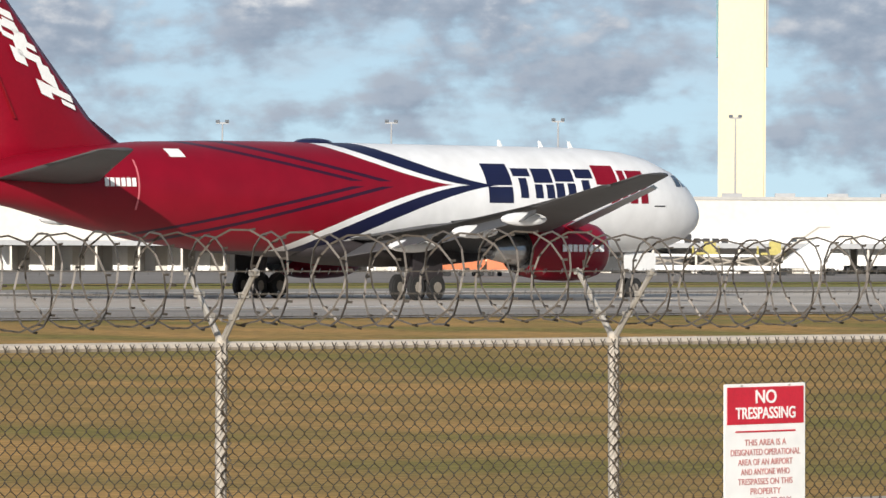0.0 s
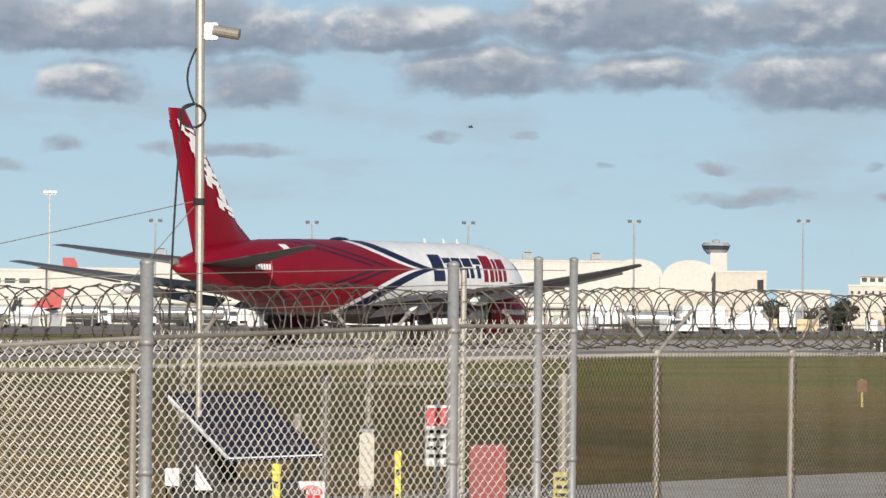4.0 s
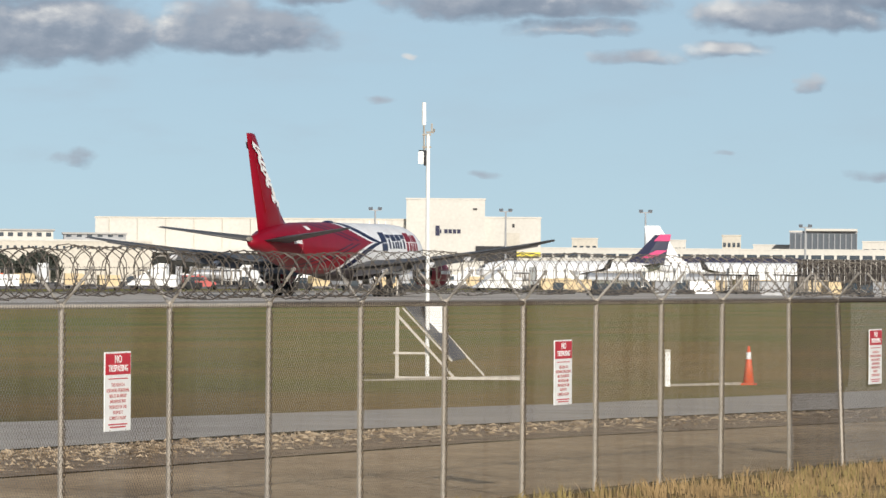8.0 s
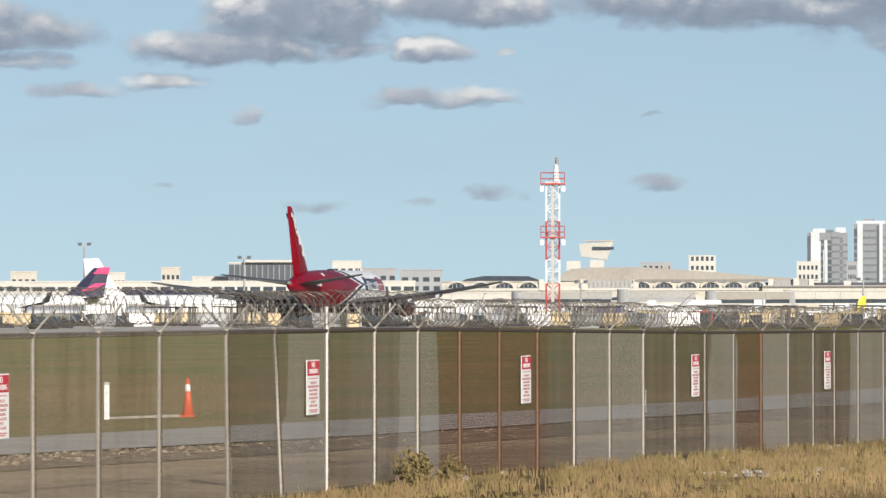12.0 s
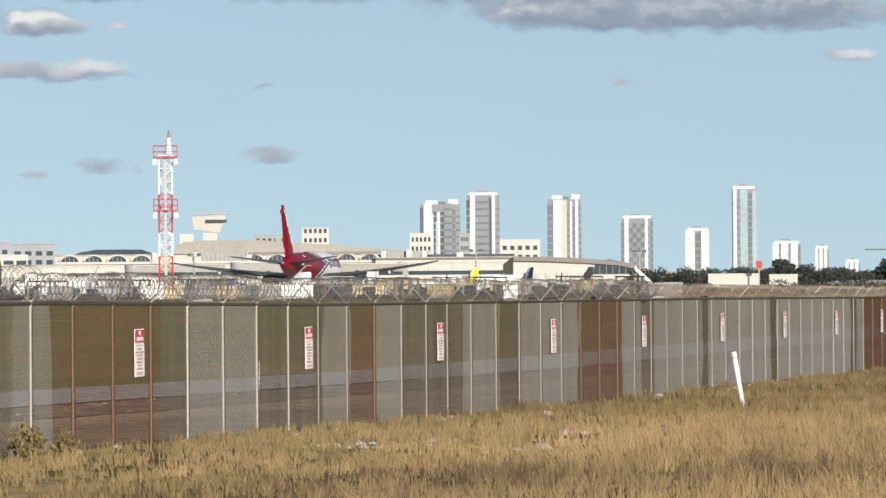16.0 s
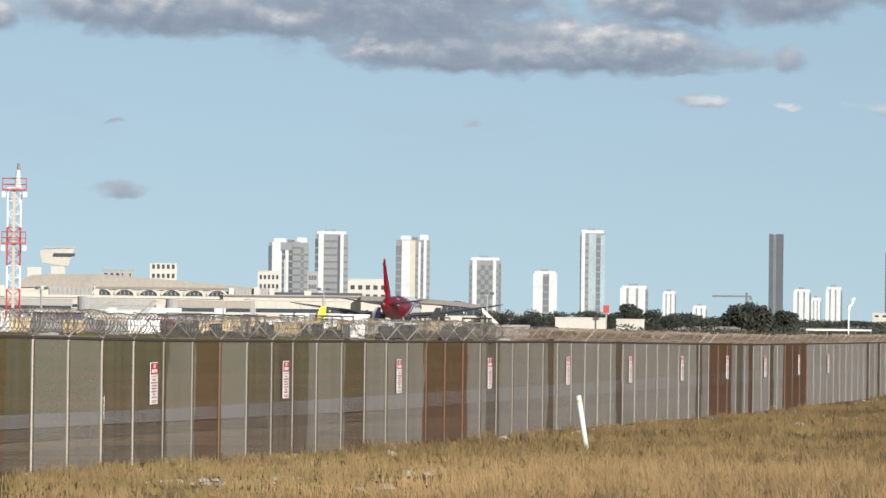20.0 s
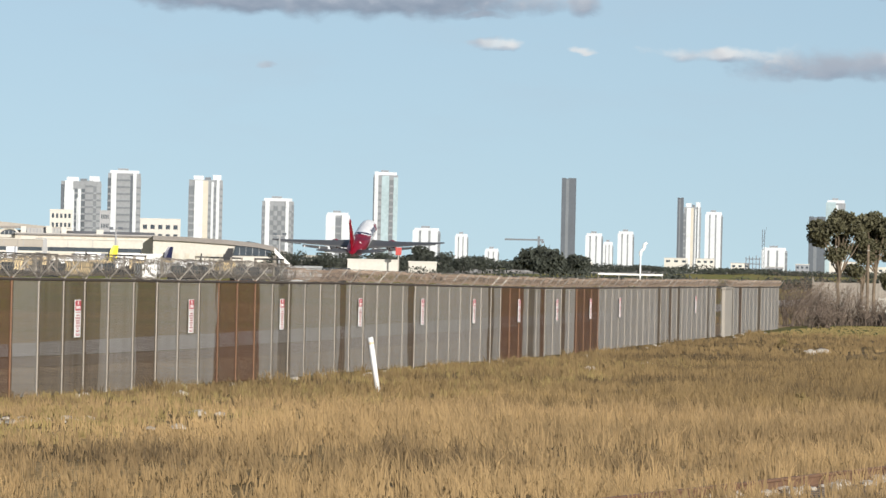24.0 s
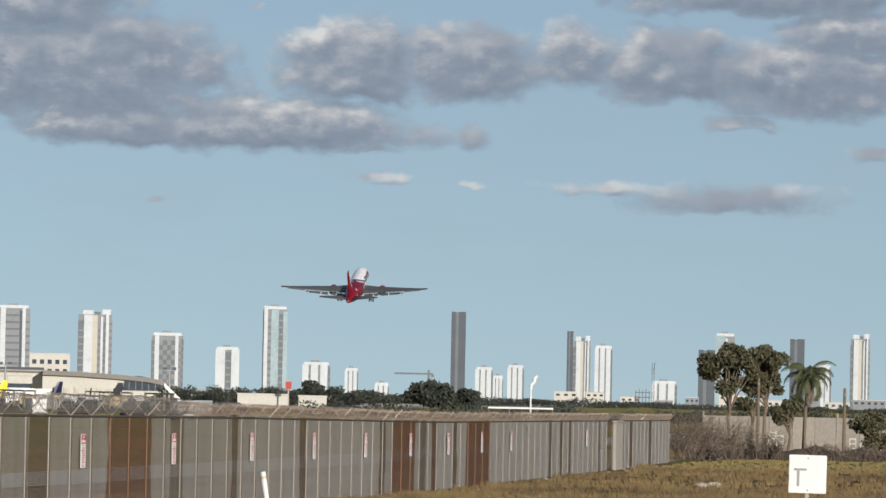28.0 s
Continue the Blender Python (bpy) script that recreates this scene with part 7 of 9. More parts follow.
for az, e in ((49.72, 0.707), (51.15, 0.73), (52.4, 0.74), (53.8, 0.745), (55.0, 0.76), (56.4, 0.77), (58.05, 0.80), (59.56, 0.80), (61.07, 0.81), (62.67, 0.84), (64.3, 0.86)):
    lamp_mast(az, 940, e, 2, az < 54)
for az, e in ((69.6, 0.575), (70.86, 0.57), (72.21, 0.57), (73.75, 0.44), (77.0, 0.2), (79.72, 0.22), (81.3, 0.2)):
    lamp_mast(az, 1240, e, 2, False)


# ---- parked aircraft ----
def airliner(m, label, body, fin, length=37.0, dia=3.9, fin_top=11.6, mark=None):
    """A parked twin jet, nose along local +x, belly clear of the ground."""
    a = thing("parked_jet", m, label, "airplane", "parked jets")
    k = length / 37.0
    zc = dia * 0.5 + 1.35 * k
    rings = []
    for u, w, dz in ((-0.5, 0.06, 0.26), (-0.44, 0.3, 0.2), (-0.34, 0.62, 0.14), (-0.2, 0.93, 0.04), (-0.1, 1, 0), (0.2, 1, 0), (0.36, 1, 0), (0.43, 0.86, -0.03), (0.475, 0.58, -0.08), (0.495, 0.27, -0.12), (0.5, 0.05, -0.13)):
        r = dia / 2
        rings.append([(u * length, r * w * math.cos(q * math.pi / 9), zc + dz * dia + r * w * math.sin(q * math.pi / 9)) for q in range(18)])
    smooth(part("fuselage", loft(B(), rings), body, a))
    x0 = -0.5 * length

    def fin_ring(xa, xb, z, t):
        return [(xa, 0, z), (xa * 0.6 + xb * 0.4, t, z), (xb, 0, z), (xa * 0.6 + xb * 0.4, -t, z)]

    part("fin", loft(B(), [fin_ring(x0 + 8.6 * k, x0 + 0.6 * k, zc + dia * 0.36, 0.28), fin_ring(x0 + 6.2 * k, x0 + 0.2 * k, zc + dia * 0.8, 0.24), fin_ring(x0 + 2.4 * k, x0 - 0.6 * k, fin_top, 0.1)]), fin, a, "painted tail fin")
    for s in (-1, 1):
        part("tailplane", loft(B(), [[(x0 + 5 * k, s * 0.5, zc + dia * 0.3), (x0 + 3 * k, s * 0.5, zc + dia * 0.33 + 0.15), (x0 + 1.2 * k, s * 0.5, zc + dia * 0.3), (x0 + 3 * k, s * 0.5, zc + dia * 0.3 - 0.12)],
                                     [(x0 + 1.6 * k, s * 6.2 * k, zc + dia * 0.42), (x0 + 1 * k, s * 6.2 * k, zc + dia * 0.42 + 0.06), (x0 + 0.3 * k, s * 6.2 * k, zc + dia * 0.42), (x0 + 1 * k, s * 6.2 * k, zc + dia * 0.42 - 0.06)]]), M["plane_grey"], a)
        wing = part("wing", loft(B(), [[(4 * k, s * 1.2, zc - dia * 0.3), (1 * k, s * 1.2, zc - dia * 0.3 + 0.35), (-4 * k, s * 1.2, zc - dia * 0.3), (1 * k, s * 1.2, zc - dia * 0.3 - 0.35)],
                                       [(-0.6 * k, s * 6 * k, zc - dia * 0.2), (-2 * k, s * 6 * k, zc - dia * 0.2 + 0.2), (-4 * k, s * 6 * k, zc - dia * 0.2), (-2 * k, s * 6 * k, zc - dia * 0.2 - 0.2)],
                                       [(-6 * k, s * 17 * k, zc + 0.5), (-6.7 * k, s * 17 * k, zc + 0.57), (-7.4 * k, s * 17 * k, zc + 0.5), (-6.7 * k, s * 17 * k, zc + 0.43)]]), M["plane_grey"], a)
        part("winglet", loft(B(), [[(-6 * k, s * 17 * k, zc + 0.5), (-6.7 * k, s * 17.08 * k, zc + 0.5), (-7.4 * k, s * 17 * k, zc + 0.5)], [(-7.2 * k, s * 17.5 * k, zc + 2.3), (-7.5 * k, s * 17.55 * k, zc + 2.3), (-7.9 * k, s * 17.5 * k, zc + 2.3)]]), M["dark"], wing, "dark raked winglet")
        eng = smooth(part("engine", loft(B(), [[(x, s * 5.6 * k + r * math.cos(q * math.pi / 7), zc - dia * 0.52 + r * math.sin(q * math.pi / 7)) for q in range(14)] for x, r in ((3.3 * k, 0.8 * k), (3 * k, 1.02 * k), (1 * k, 1.05 * k), (-0.6 * k, 0.75 * k), (-1.3 * k, 0.4 * k))]), M["plane_grey"], a))
        # dark disc over the engine's mouth paints its inner shade
        part("intake", tube(B(), (3.2 * k, s * 5.6 * k, zc - dia * 0.52), (3.34 * k, s * 5.6 * k, zc - dia * 0.52), 0.74 * k, seg=14), M["dark"], eng, "dark disc for the shaded intake")
        part("main_gear", tube(B(), (-2 * k, s * 2.8 * k - 0.3, 0.55), (-2 * k, s * 2.8 * k + 0.3, 0.55), 0.55, seg=12), M["black"], a)
        part("cockpit_window", box(B(), 0.452 * length, 0.47 * length, s * dia * 0.27 - 0.1, s * dia * 0.27 + 0.1, zc + dia * 0.14, zc + dia * 0.25), M["glass"], a)
    part("nose_gear", tube(B(), (0.4 * length, -0.25, 0.42), (0.4 * length, 0.25, 0.42), 0.42, seg=12), M["black"], a)
    part("nose_strut", tube(B(), (0.4 * length, 0, 0.4), (0.4 * length, 0, zc - dia * 0.4), 0.12), M["steel"], a)
    if mark:
        x = 0.10 * length
        for q in range(5):
            part("title_mark", box(B(), x, x + 0.75, -dia * 0.502 - 0.02, -dia * 0.49, zc + 0.1, zc + (1.3 if q == 0 else 0.85)), mark, a, "block of dark writing")
            x += 1.0
    return a


M["lilac"] = mat("lilac_gloss_paint", (0.20, 0.19, 0.225), 0.35, 0, 0.5, 0.1)
M["pink"] = mat("pink_gloss_paint", (0.62, 0.05, 0.18), 0.3, 0, 0.5, 0.1)
M["green_fin"] = mat("green_gloss_paint", (0.12, 0.34, 0.16), 0.3, 0, 0.5, 0.1)
M["blue_truck"] = mat("blue_truck_paint", (0.035, 0.04, 0.14), 0.45, 0, 0.8, 0.12)
M["brick_red"] = mat("dark_red_paint", (0.40, 0.05, 0.04), 0.5, 0, 0.8, 0.15)
M["mast_red"] = mat("mast_red_paint", (0.46, 0.06, 0.05), 0.5, 0, 2, 0.15)
M["cart_orange"] = mat("faded_orange_paint", (0.55, 0.16, 0.06), 0.6, 0, 0.8, 0.15)
M["tan_box"] = mat("tan_container_paint", (0.62, 0.48, 0.28), 0.6, 0, 0.8, 0.12)
M["silver"] = mat("brushed_aluminium", (0.62, 0.62, 0.62), 0.4, 0.7, 0.8, 0.15)
airliner(facing(46.35, 640, GROUND, 4), "white cargo jet parked before the cargo hall", M["plane_white"], M["plane_white"], 33, 3.5, 10.4, M["dark"])
airliner(facing(47.55, 1500, -6.2, -172), "white jet with a green and white tail behind the cargo hall", M["plane_white"], M["green_fin"], 40, 4, 18.6)
airliner(facing(47.45, 1600, -6.2, -172), "distant jet with a dull red tail behind the cargo hall", M["plane_white"], M["brick_red"], 38, 4, 18.6)
airliner(facing(54.12, 665, GROUND, 101), "lilac-grey jet parked tail towards the field", M["lilac"], M["lilac"], 38, 4.0, 11.6)
airliner(facing(56.45, 800, GROUND, 178), "small white jet with an orange-red tail on the apron", M["plane_white"], M["mast_red"], 20, 2.2, 5.5)
airliner(facing(57.9, 1350, GROUND, 4), "white jet with a dark red tail behind the hall", M["plane_white"], M["brick_red"], 34, 3.6, 13.8)
nj = airliner(facing(71.5, 1150, GROUND, 180), "white jet with a navy and pink striped tail", M["plane_white"], M["navy"], 37, 3.9, 10.4)
part("tail_band", loft(B(), [[(-15.6, y, 5.9), (-13.4, y, 5.9), (-16.4, y, 7.4), (-18.6, y, 7.4)] for y in (-0.33, 0.33)]), M["pink"], nj, "slanting pink band")
part("tail_tip", loft(B(), [[(-15.9, y, 9.2), (-19.0, y, 9.2), (-19.2, y, 10.5), (-17.1, y, 10.5)] for y in (-0.2, 0.2)]), M["pink"], nj, "pink tail tip")
airliner(facing(73.12, 1190, GROUND, 0), "white jet with a plain white tail on the apron", M["plane_white"], M["plane_white"], 37, 3.9, 12.5)


# ---- service vehicles and apron clutter ----
def wheel(parent, x, y, r=0.45, w=0.3):
    return part("wheel", tube(B(), (x, y - w / 2, r), (x, y + w / 2, r), r, seg=12), M["black"], parent)


def box_truck(m, paint, label, length=7.0, high_box=3.2):
    th = thing("box_truck", m, label, "truck", "service vehicles")
    part("cargo_box", box(B(), -length / 2, length / 2 - 1.9, -1.2, 1.2, 0.95, high_box, 0.05), paint, th)
    cab = part("cab", loft(B(), [[(length / 2 - 1.75, y, 0.6), (length / 2, y, 0.6), (length / 2, y, 1.5), (length / 2 - 0.35, y, 2.45), (length / 2 - 1.75, y, 2.5)] for y in (-1.1, 1.1)]), M["white"], th)
    part("windscreen", loft(B(), [[(length / 2 + 0.02, y, 1.52), (length / 2 - 0.32, y, 2.36), (length / 2 - 0.4, y, 2.36), (length / 2 - 0.1, y, 1.52)] for y in (-0.98, 0.98)]), M["glass"], cab)
    part("side_window", box(B(), length / 2 - 1.4, length / 2 - 0.5, -1.13, -1.11, 1.5, 2.2), M["glass"], cab)
    part("chassis", box(B(), -length / 2, length / 2 - 0.2, -0.5, 0.5, 0.5, 0.95), M["dark"], th)
    for x in (-length / 2 + 1.2, length / 2 - 0.9):
        for y in (-1.0, 1.0):
            wheel(th, x, y)
    return th


def tanker(m, label):
    th = thing("tanker_truck", m, label, "truck", "service vehicles")
    part("tank", loft(B(), [[(x, 1.2 * s * math.cos(q * math.pi / 8), 2.1 + 0.95 * s * math.sin(q * math.pi / 8)) for q in range(16)] for x, s in ((-5.0, 0.85), (-4.8, 1), (2.4, 1), (2.6, 0.85))]), M["silver"], th, "polished tank")
    part("cab", loft(B(), [[(3.1, y, 0.6), (5.0, y, 0.6), (5.0, y, 1.6), (4.7, y, 2.7), (3.1, y, 2.8)] for y in (-1.15, 1.15)]), M["white"], th)
    part("side_window", box(B(), 3.5, 4.5, -1.18, -1.16, 1.7, 2.4), M["glass"], th)
    part("walkway", box(B(), -4.4, 2.0, -0.3, 0.3, 3.06, 3.2), M["steel"], th)
    part("chassis", box(B(), -5.0, 4.6, -0.5, 0.5, 0.55, 1.1), M["dark"], th)
    for x in (-4.0, -2.9, 1.6, 4.1):
        for y in (-1.0, 1.0):
            wheel(th, x, y, 0.5)
    return th


def cargo_loader(m, paint, label):
    th = thing("cargo_loader", m, label, "loader", "service vehicles")
    part("chassis", box(B(), -4, 3.6, -1.4, 1.4, 0.5, 1.0, 0.05), M["white"], th)
    part("platform", box(B(), -4, 1.6, -1.5, 1.5, 1.9, 2.15, 0.04), M["white"], th)
    part("bridge", box(B(), 1.8, 4.2, -1.5, 1.5, 2.1, 2.35, 0.04), paint, th)
    for y in (-1.2, 1.2):
        for a, b in (((-3.4, 1), (1.2, 1.9)), ((1.2, 1), (-3.4, 1.9)), ((2, 1), (3.9, 2.1)), ((3.9, 1), (2, 2.1))):
            part("scissor_arm", tube(B(), (a[0], y, a[1]), (b[0], y, b[1]), 0.12, seg=6), M["steel_old"], th)
    part("operator_cab", box(B(), 2.6, 3.8, -1.5, -0.5, 2.3, 3.5, 0.06), paint, th)
    for x in (-3.9, 1.5, 4.1):
        for y in (-1.45, 1.45):
            part("rail_post", tube(B(), (x, y, 2.1), (x, y, 3.0), 0.05, seg=6), paint, th)
    for x in (-3, 2.8):
        for y in (-1.2, 1.2):
            wheel(th, x, y, 0.5)
    return th


def air_stairs(m, label):
    th = thing("air_stairs", m, label, "stairs", "service vehicles")
    part("stair_body", loft(B(), [[(-3.4, y, 0.8), (2.4, y, 0.8), (2.4, y, 3.9), (1.2, y, 3.9)] for y in (-0.9, 0.9)]), M["white"], th)
    part("handrail", loft(B(), [[(-3.4, y, 1.9), (1.2, y, 5.0), (2.4, y, 5.0), (2.4, y, 4.85), (1.3, y, 4.85), (-3.3, y, 1.75)] for y in (-0.95, -0.88)]), M["steel"], th)
    part("cab", box(B(), 2.4, 3.8, -0.9, 0.9, 0.6, 2.3, 0.1), M["white"], th)
    for x in (-2.4, 2.6):
        for y in (-0.8, 0.8):
            wheel(th, x, y, 0.4)
    return th


def baggage_cart(m, paint, label):
    th = thing("cargo_cart", m, label, "cart", "service vehicles")
    part("deck", box(B(), -1.7, 1.7, -0.9, 0.9, 0.45, 0.6), M["steel_old"], th)
    part("container", loft(B(), [[(-1.5, y, 0.62), (1.2, y, 0.62), (1.55, y, 1.1), (1.55, y, 2.2), (-1.5, y, 2.2)] for y in (-0.8, 0.8)]), paint, th)
    for x in (-1.2, 1.2):
        for y in (-0.75, 0.75):
            wheel(th, x, y, 0.25, 0.18)
    return th


def pickup(m, paint, label):
    th = thing("utility_van", m, label, "van", "service vehicles")
    part("body", loft(B(), [[(-2.5, y, 0.45), (2.6, y, 0.45), (2.6, y, 1.1), (1.5, y, 1.25), (0.8, y, 2.1), (-2.5, y, 2.15)] for y in (-0.95, 0.95)]), paint, th)
    part("side_glass", box(B(), -2.0, 0.7, -0.97, -0.955, 1.35, 1.9), M["glass"], th)
    for x in (-1.6, 1.7):
        for y in (-0.8, 0.8):
            wheel(th, x, y, 0.36, 0.24)
    part("beacon", box(B(), -0.2, 0.2, -0.3, 0.3, 2.15, 2.3), M["orange"], th, "orange roof beacon")
    return th


vr = random.Random(11)
protos = [box_truck(facing(50.2, 700, GROUND, 8), M["white"], "white box truck standing on the apron"),
          tanker(facing(57.3, 880, GROUND, 4), "fuel tanker truck with a polished tank on the apron"),
          baggage_cart(facing(51.2, 690, GROUND, 20), M["silver"], "cargo cart with a silver container on the apron"),
          pickup(facing(51.7, 720, GROUND, -160), M["white"], "white utility van with an orange roof beacon"),
          air_stairs(facing(47.82, 600, GROUND, 10), "white mobile air stairs on the apron"),
          baggage_cart(facing(52.8, 710, GROUND, 10), M["tan_box"], "cargo cart with a tan container on the apron"),
          box_truck(facing(56.2, 820, GROUND, 170), M["white"], "white high-sided catering truck on the apron", 8.5, 3.9),
          cargo_loader(facing(46.6, 610, GROUND, 2), M["faded_yellow"], "white cargo loader with yellow bridge and cab")]
cargo_loader(facing(47.22, 600, GROUND, 2), M["faded_yellow"], "white cargo loader with yellow bridge and cab")
cargo_loader(facing(52.1, 640, GROUND, 12), M["faded_yellow"], "white cargo loader with yellow bridge and cab")
for a in (44.2, 44.35, 44.52, 44.95):
    baggage_cart(facing(a, 560, GROUND, vr.uniform(-10, 10)) @ Matrix.Diagonal((1.3, 1, 1.1, 1)), M["cart_orange"], "cargo cart with an orange container on the apron")
for a in (45.2, 45.4, 45.62, 44.75):
    copy_thing(protos[5], facing(a, 565, GROUND, vr.uniform(-10, 10)))
for a in (48.15, 48.42, 48.62):
    copy_thing(protos[6], facing(a, 640, GROUND, vr.uniform(80, 95)))
box_truck(facing(77.25, 900, GROUND, 3), M["blue_truck"], "blue box trailer truck standing on the apron", 9, 3.0)
for a, r in ((57.75, 890), (58.2, 900), (58.55, 910)):
    copy_thing(protos[1], facing(a, r, GROUND, vr.uniform(-12, 12)))
a = 48.8
while a < 80.5:
    if not (57.0 < a < 58.7 or 73.6 < a < 75.3):
        r = vr.uniform(620, 800) if a < 54 else (vr.uniform(760, 1000) if a < 64 else vr.uniform(820, 1200))
        copy_thing(vr.choice(protos[:7]), facing(a, r, GROUND, vr.choice((0, 180, 90, 30)) + vr.uniform(-15, 15)))
    a += vr.uniform(0.12, 0.42) if a < 72 else vr.uniform(0.07, 0.22)
tug = thing("baggage_tug", facing(74.9, 980, GROUND, 15), "dark baggage tug standing on the apron", "tug", "service vehicles")
part("body", box(B(), -1.6, 1.6, -0.8, 0.8, 0.35, 1.1, 0.08), M["dark"], tug)
part("cab", box(B(), -0.9, 0.3, -0.7, 0.7, 1.1, 1.95, 0.08), M["glass"], tug)
for x in (-1.0, 1.0):
    for y in (-0.7, 0.7):
        wheel(tug, x, y, 0.36)
rack = thing("equipment_rack", facing(75.4, 960, GROUND, 5), "dark steel equipment rack on the apron", "rack", "service vehicles")
part("deck", box(B(), -2.2, 2.2, -0.8, 0.8, 0.5, 0.8), M["dark"], rack)
for x in (-2.1, -0.7, 0.7, 2.1):
    part("upright", box(B(), x - 0.12, x + 0.12, -0.7, -0.5, 0.8, 3.0), M["steel_old"], rack)
part("top_bar", box(B(), -2.2, 2.2, -0.72, -0.5, 2.8, 3.0), M["dark"], rack)
for x in (-1.8, 1.8):
    wheel(rack, x, -0.7, 0.3)
a = 66.0
while a < 81.0:
    copy_thing(vr.choice((tug, rack, protos[5])), facing(a, vr.uniform(760, 1050), GROUND, vr.choice((0, 180, 25)) + vr.uniform(-15, 15)))
    a += vr.uniform(0.15, 0.4) if a < 73 else vr.uniform(0.08, 0.22)
for a, c in ((75.62, "brick_red"), (67.9, "brick_red"), (78.2, "brick_red")):
    pickup(facing(a, vr.uniform(850, 950), GROUND, vr.uniform(-20, 20)), M[c], "coloured utility van with an orange roof beacon")

a = 71.4
while a < 82.0:
    copy_thing(vr.choice((protos[2], protos[5], tug, rack, rack, tug, tug)), facing(a, vr.uniform(640, 780), GROUND, vr.choice((0, 180, 40, 90)) + vr.uniform(-20, 20)))
    a += vr.uniform(0.09, 0.21)

hall("dark_shed", 72.42, 73.72, 1260, 0.125, 10, "navy", "long low dark blue shed behind parked jets", "navy")
for a, r, paint, lbl in ((79.95, 1100, "navy", "small jet with a navy tail before the concourse"), (80.53, 1100, "dark", "small jet with a dark tail before the concourse"), (79.42, 1090, "yellow", "small jet with a yellow tail before the concourse")):
    airliner(facing(a, r, GROUND, 200), lbl, M["plane_white"], M[paint], 13, 1.5, 4.6)
bo = thing("boarding_ramp", facing(81.33, 1200, GROUND), "slanting white and red boarding ramp", "ramp")
part("ramp", loft(B(), [[(-1.6, -0.6, 4.0), (-1.6, 0.6, 4.0), (-1.6, 0.6, 4.9), (-1.6, -0.6, 4.9)], [(1.9, -0.6, 0.6), (1.9, 0.6, 0.6), (1.9, 0.6, 1.5), (1.9, -0.6, 1.5)]]), M["white"], bo)
part("leg", box(B(), -1.5, -1.2, -0.4, 0.4, 0, 4.1), M["steel_old"], bo)
part("foot", box(B(), 1.4, 1.9, -0.5, 0.5, 0, 0.8), M["brick_red"], bo)

al = thing("aerial_lift", facing(45.46, 700, GROUND), "yellow aerial work lift raised behind the runway", "lift")
part("chassis", box(B(), -3, 3, -1.2, 1.2, 0.5, 1.6, 0.1), M["yellow"], al)
part("boom", tube(B(), (0, 0, 1.6), (0, 0, 11.2), 0.3, 0.2, seg=8), M["yellow"], al)
part("basket", box(B(), -0.9, 0.9, -0.7, 0.7, 11.2, 13.3, 0.08), M["yellow"], al, "yellow work basket")
for x in (-2.2, 2.2):
    for y in (-1.1, 1.1):
        wheel(al, x, y, 0.5)

# jet-blast screen: upright dark slats on a base
M["screen"] = mat("dark_screen_paint", (0.035, 0.03, 0.027), 0.8, 0, 0.8, 0.3, spec=0.2)
bs = thing("blast_screen", facing(74.4, 900, GROUND, 0), "long dark slatted jet-blast screen on the apron", "screen")
part("base", box(B(), -11.6, 11.6, -0.5, 0.5, 0, 0.5), M["steel_old"], bs)
for k in range(29):
    x = -11.4 + k * 0.8
    part("slat", loft(B(), [[(x, 0.2, 0.3), (x + 0.74, 0.2, 0.3), (x + 0.74, 0.3, 0.3), (x, 0.3, 0.3)], [(x, -0.4, 5.3), (x + 0.74, -0.4, 5.3), (x + 0.74, -0.3, 5.3), (x, -0.3, 5.3)]]), M["screen"], bs)

# ---- lattice mast beyond the runway ----
lm = thing("lattice_mast", facing(76.73, 900, GROUND), "red and white banded lattice antenna mast", "mast")
zs = [0.0, 5.0, 6.97, 10.2, 13.5]
tones = ["mast_red", "white", "mast_red", "white"]
for z0, z1, c in zip(zs, zs[1:], tones):
    for sx, sy in ((-0.55, -0.55), (0.55, -0.55), (0.55, 0.55), (-0.55, 0.55)):
        part("leg", tube(B(), (sx, sy, z0), (sx, sy, z1), 0.085, seg=6), M[c], lm)
    n = max(2, round((z1 - z0) / 1.15))
    for k in range(n):
        a, b = z0 + (z1 - z0) * k / n, z0 + (z1 - z0) * (k + 1) / n
        bm = B()
        for q, (p, s) in enumerate((((-0.55, -0.55), (0.55, -0.55)), ((0.55, -0.55), (0.55, 0.55)), ((0.55, 0.55), (-0.55, 0.55)), ((-0.55, 0.55), (-0.55, -0.55)))):
            lo, hi = (p, s) if (k + q) % 2 else (s, p)
            tube(bm, (*lo, a), (*hi, b), 0.035, seg=5)
            tube(bm, (*p, b), (*s, b), 0.04, seg=5)
        part("brace", bm, M[c], lm)
for z, w in ((13.3, 1.0), (8.8, 1.0)):
    pf = part("platform", box(B(), -w, w, -w, w, z, z + 0.12), M["mast_red"], lm)
    for zz in (0.5, 1.0):
        for p, s in (((-w, -w), (w, -w)), ((w, -w), (w, w)), ((w, w), (-w, w)), ((-w, w), (-w, -w))):
            part("guard_rail", tube(B(), (*p, z + zz), (*s, z + zz), 0.03, seg=5), M["mast_red"], pf)
    for sx in (-w, w):
        for sy in (-w, w):
            part("rail_post", tube(B(), (sx, sy, z), (sx, sy, z + 1.0), 0.03, seg=5), M["mast_red"], pf)
    for sx in (-0.9, 0.9):
        part("antenna_box", box(B(), sx - 0.16, sx + 0.16, -1.2, -1.0, z - 0.6, z - 0.15, 0.03), M["white"], pf)
part("top_spar", tube(B(), (0.3, 0, 13.5), (0.3, 0, 15.0), 0.3, 0.16, seg=8), M["white"], lm)
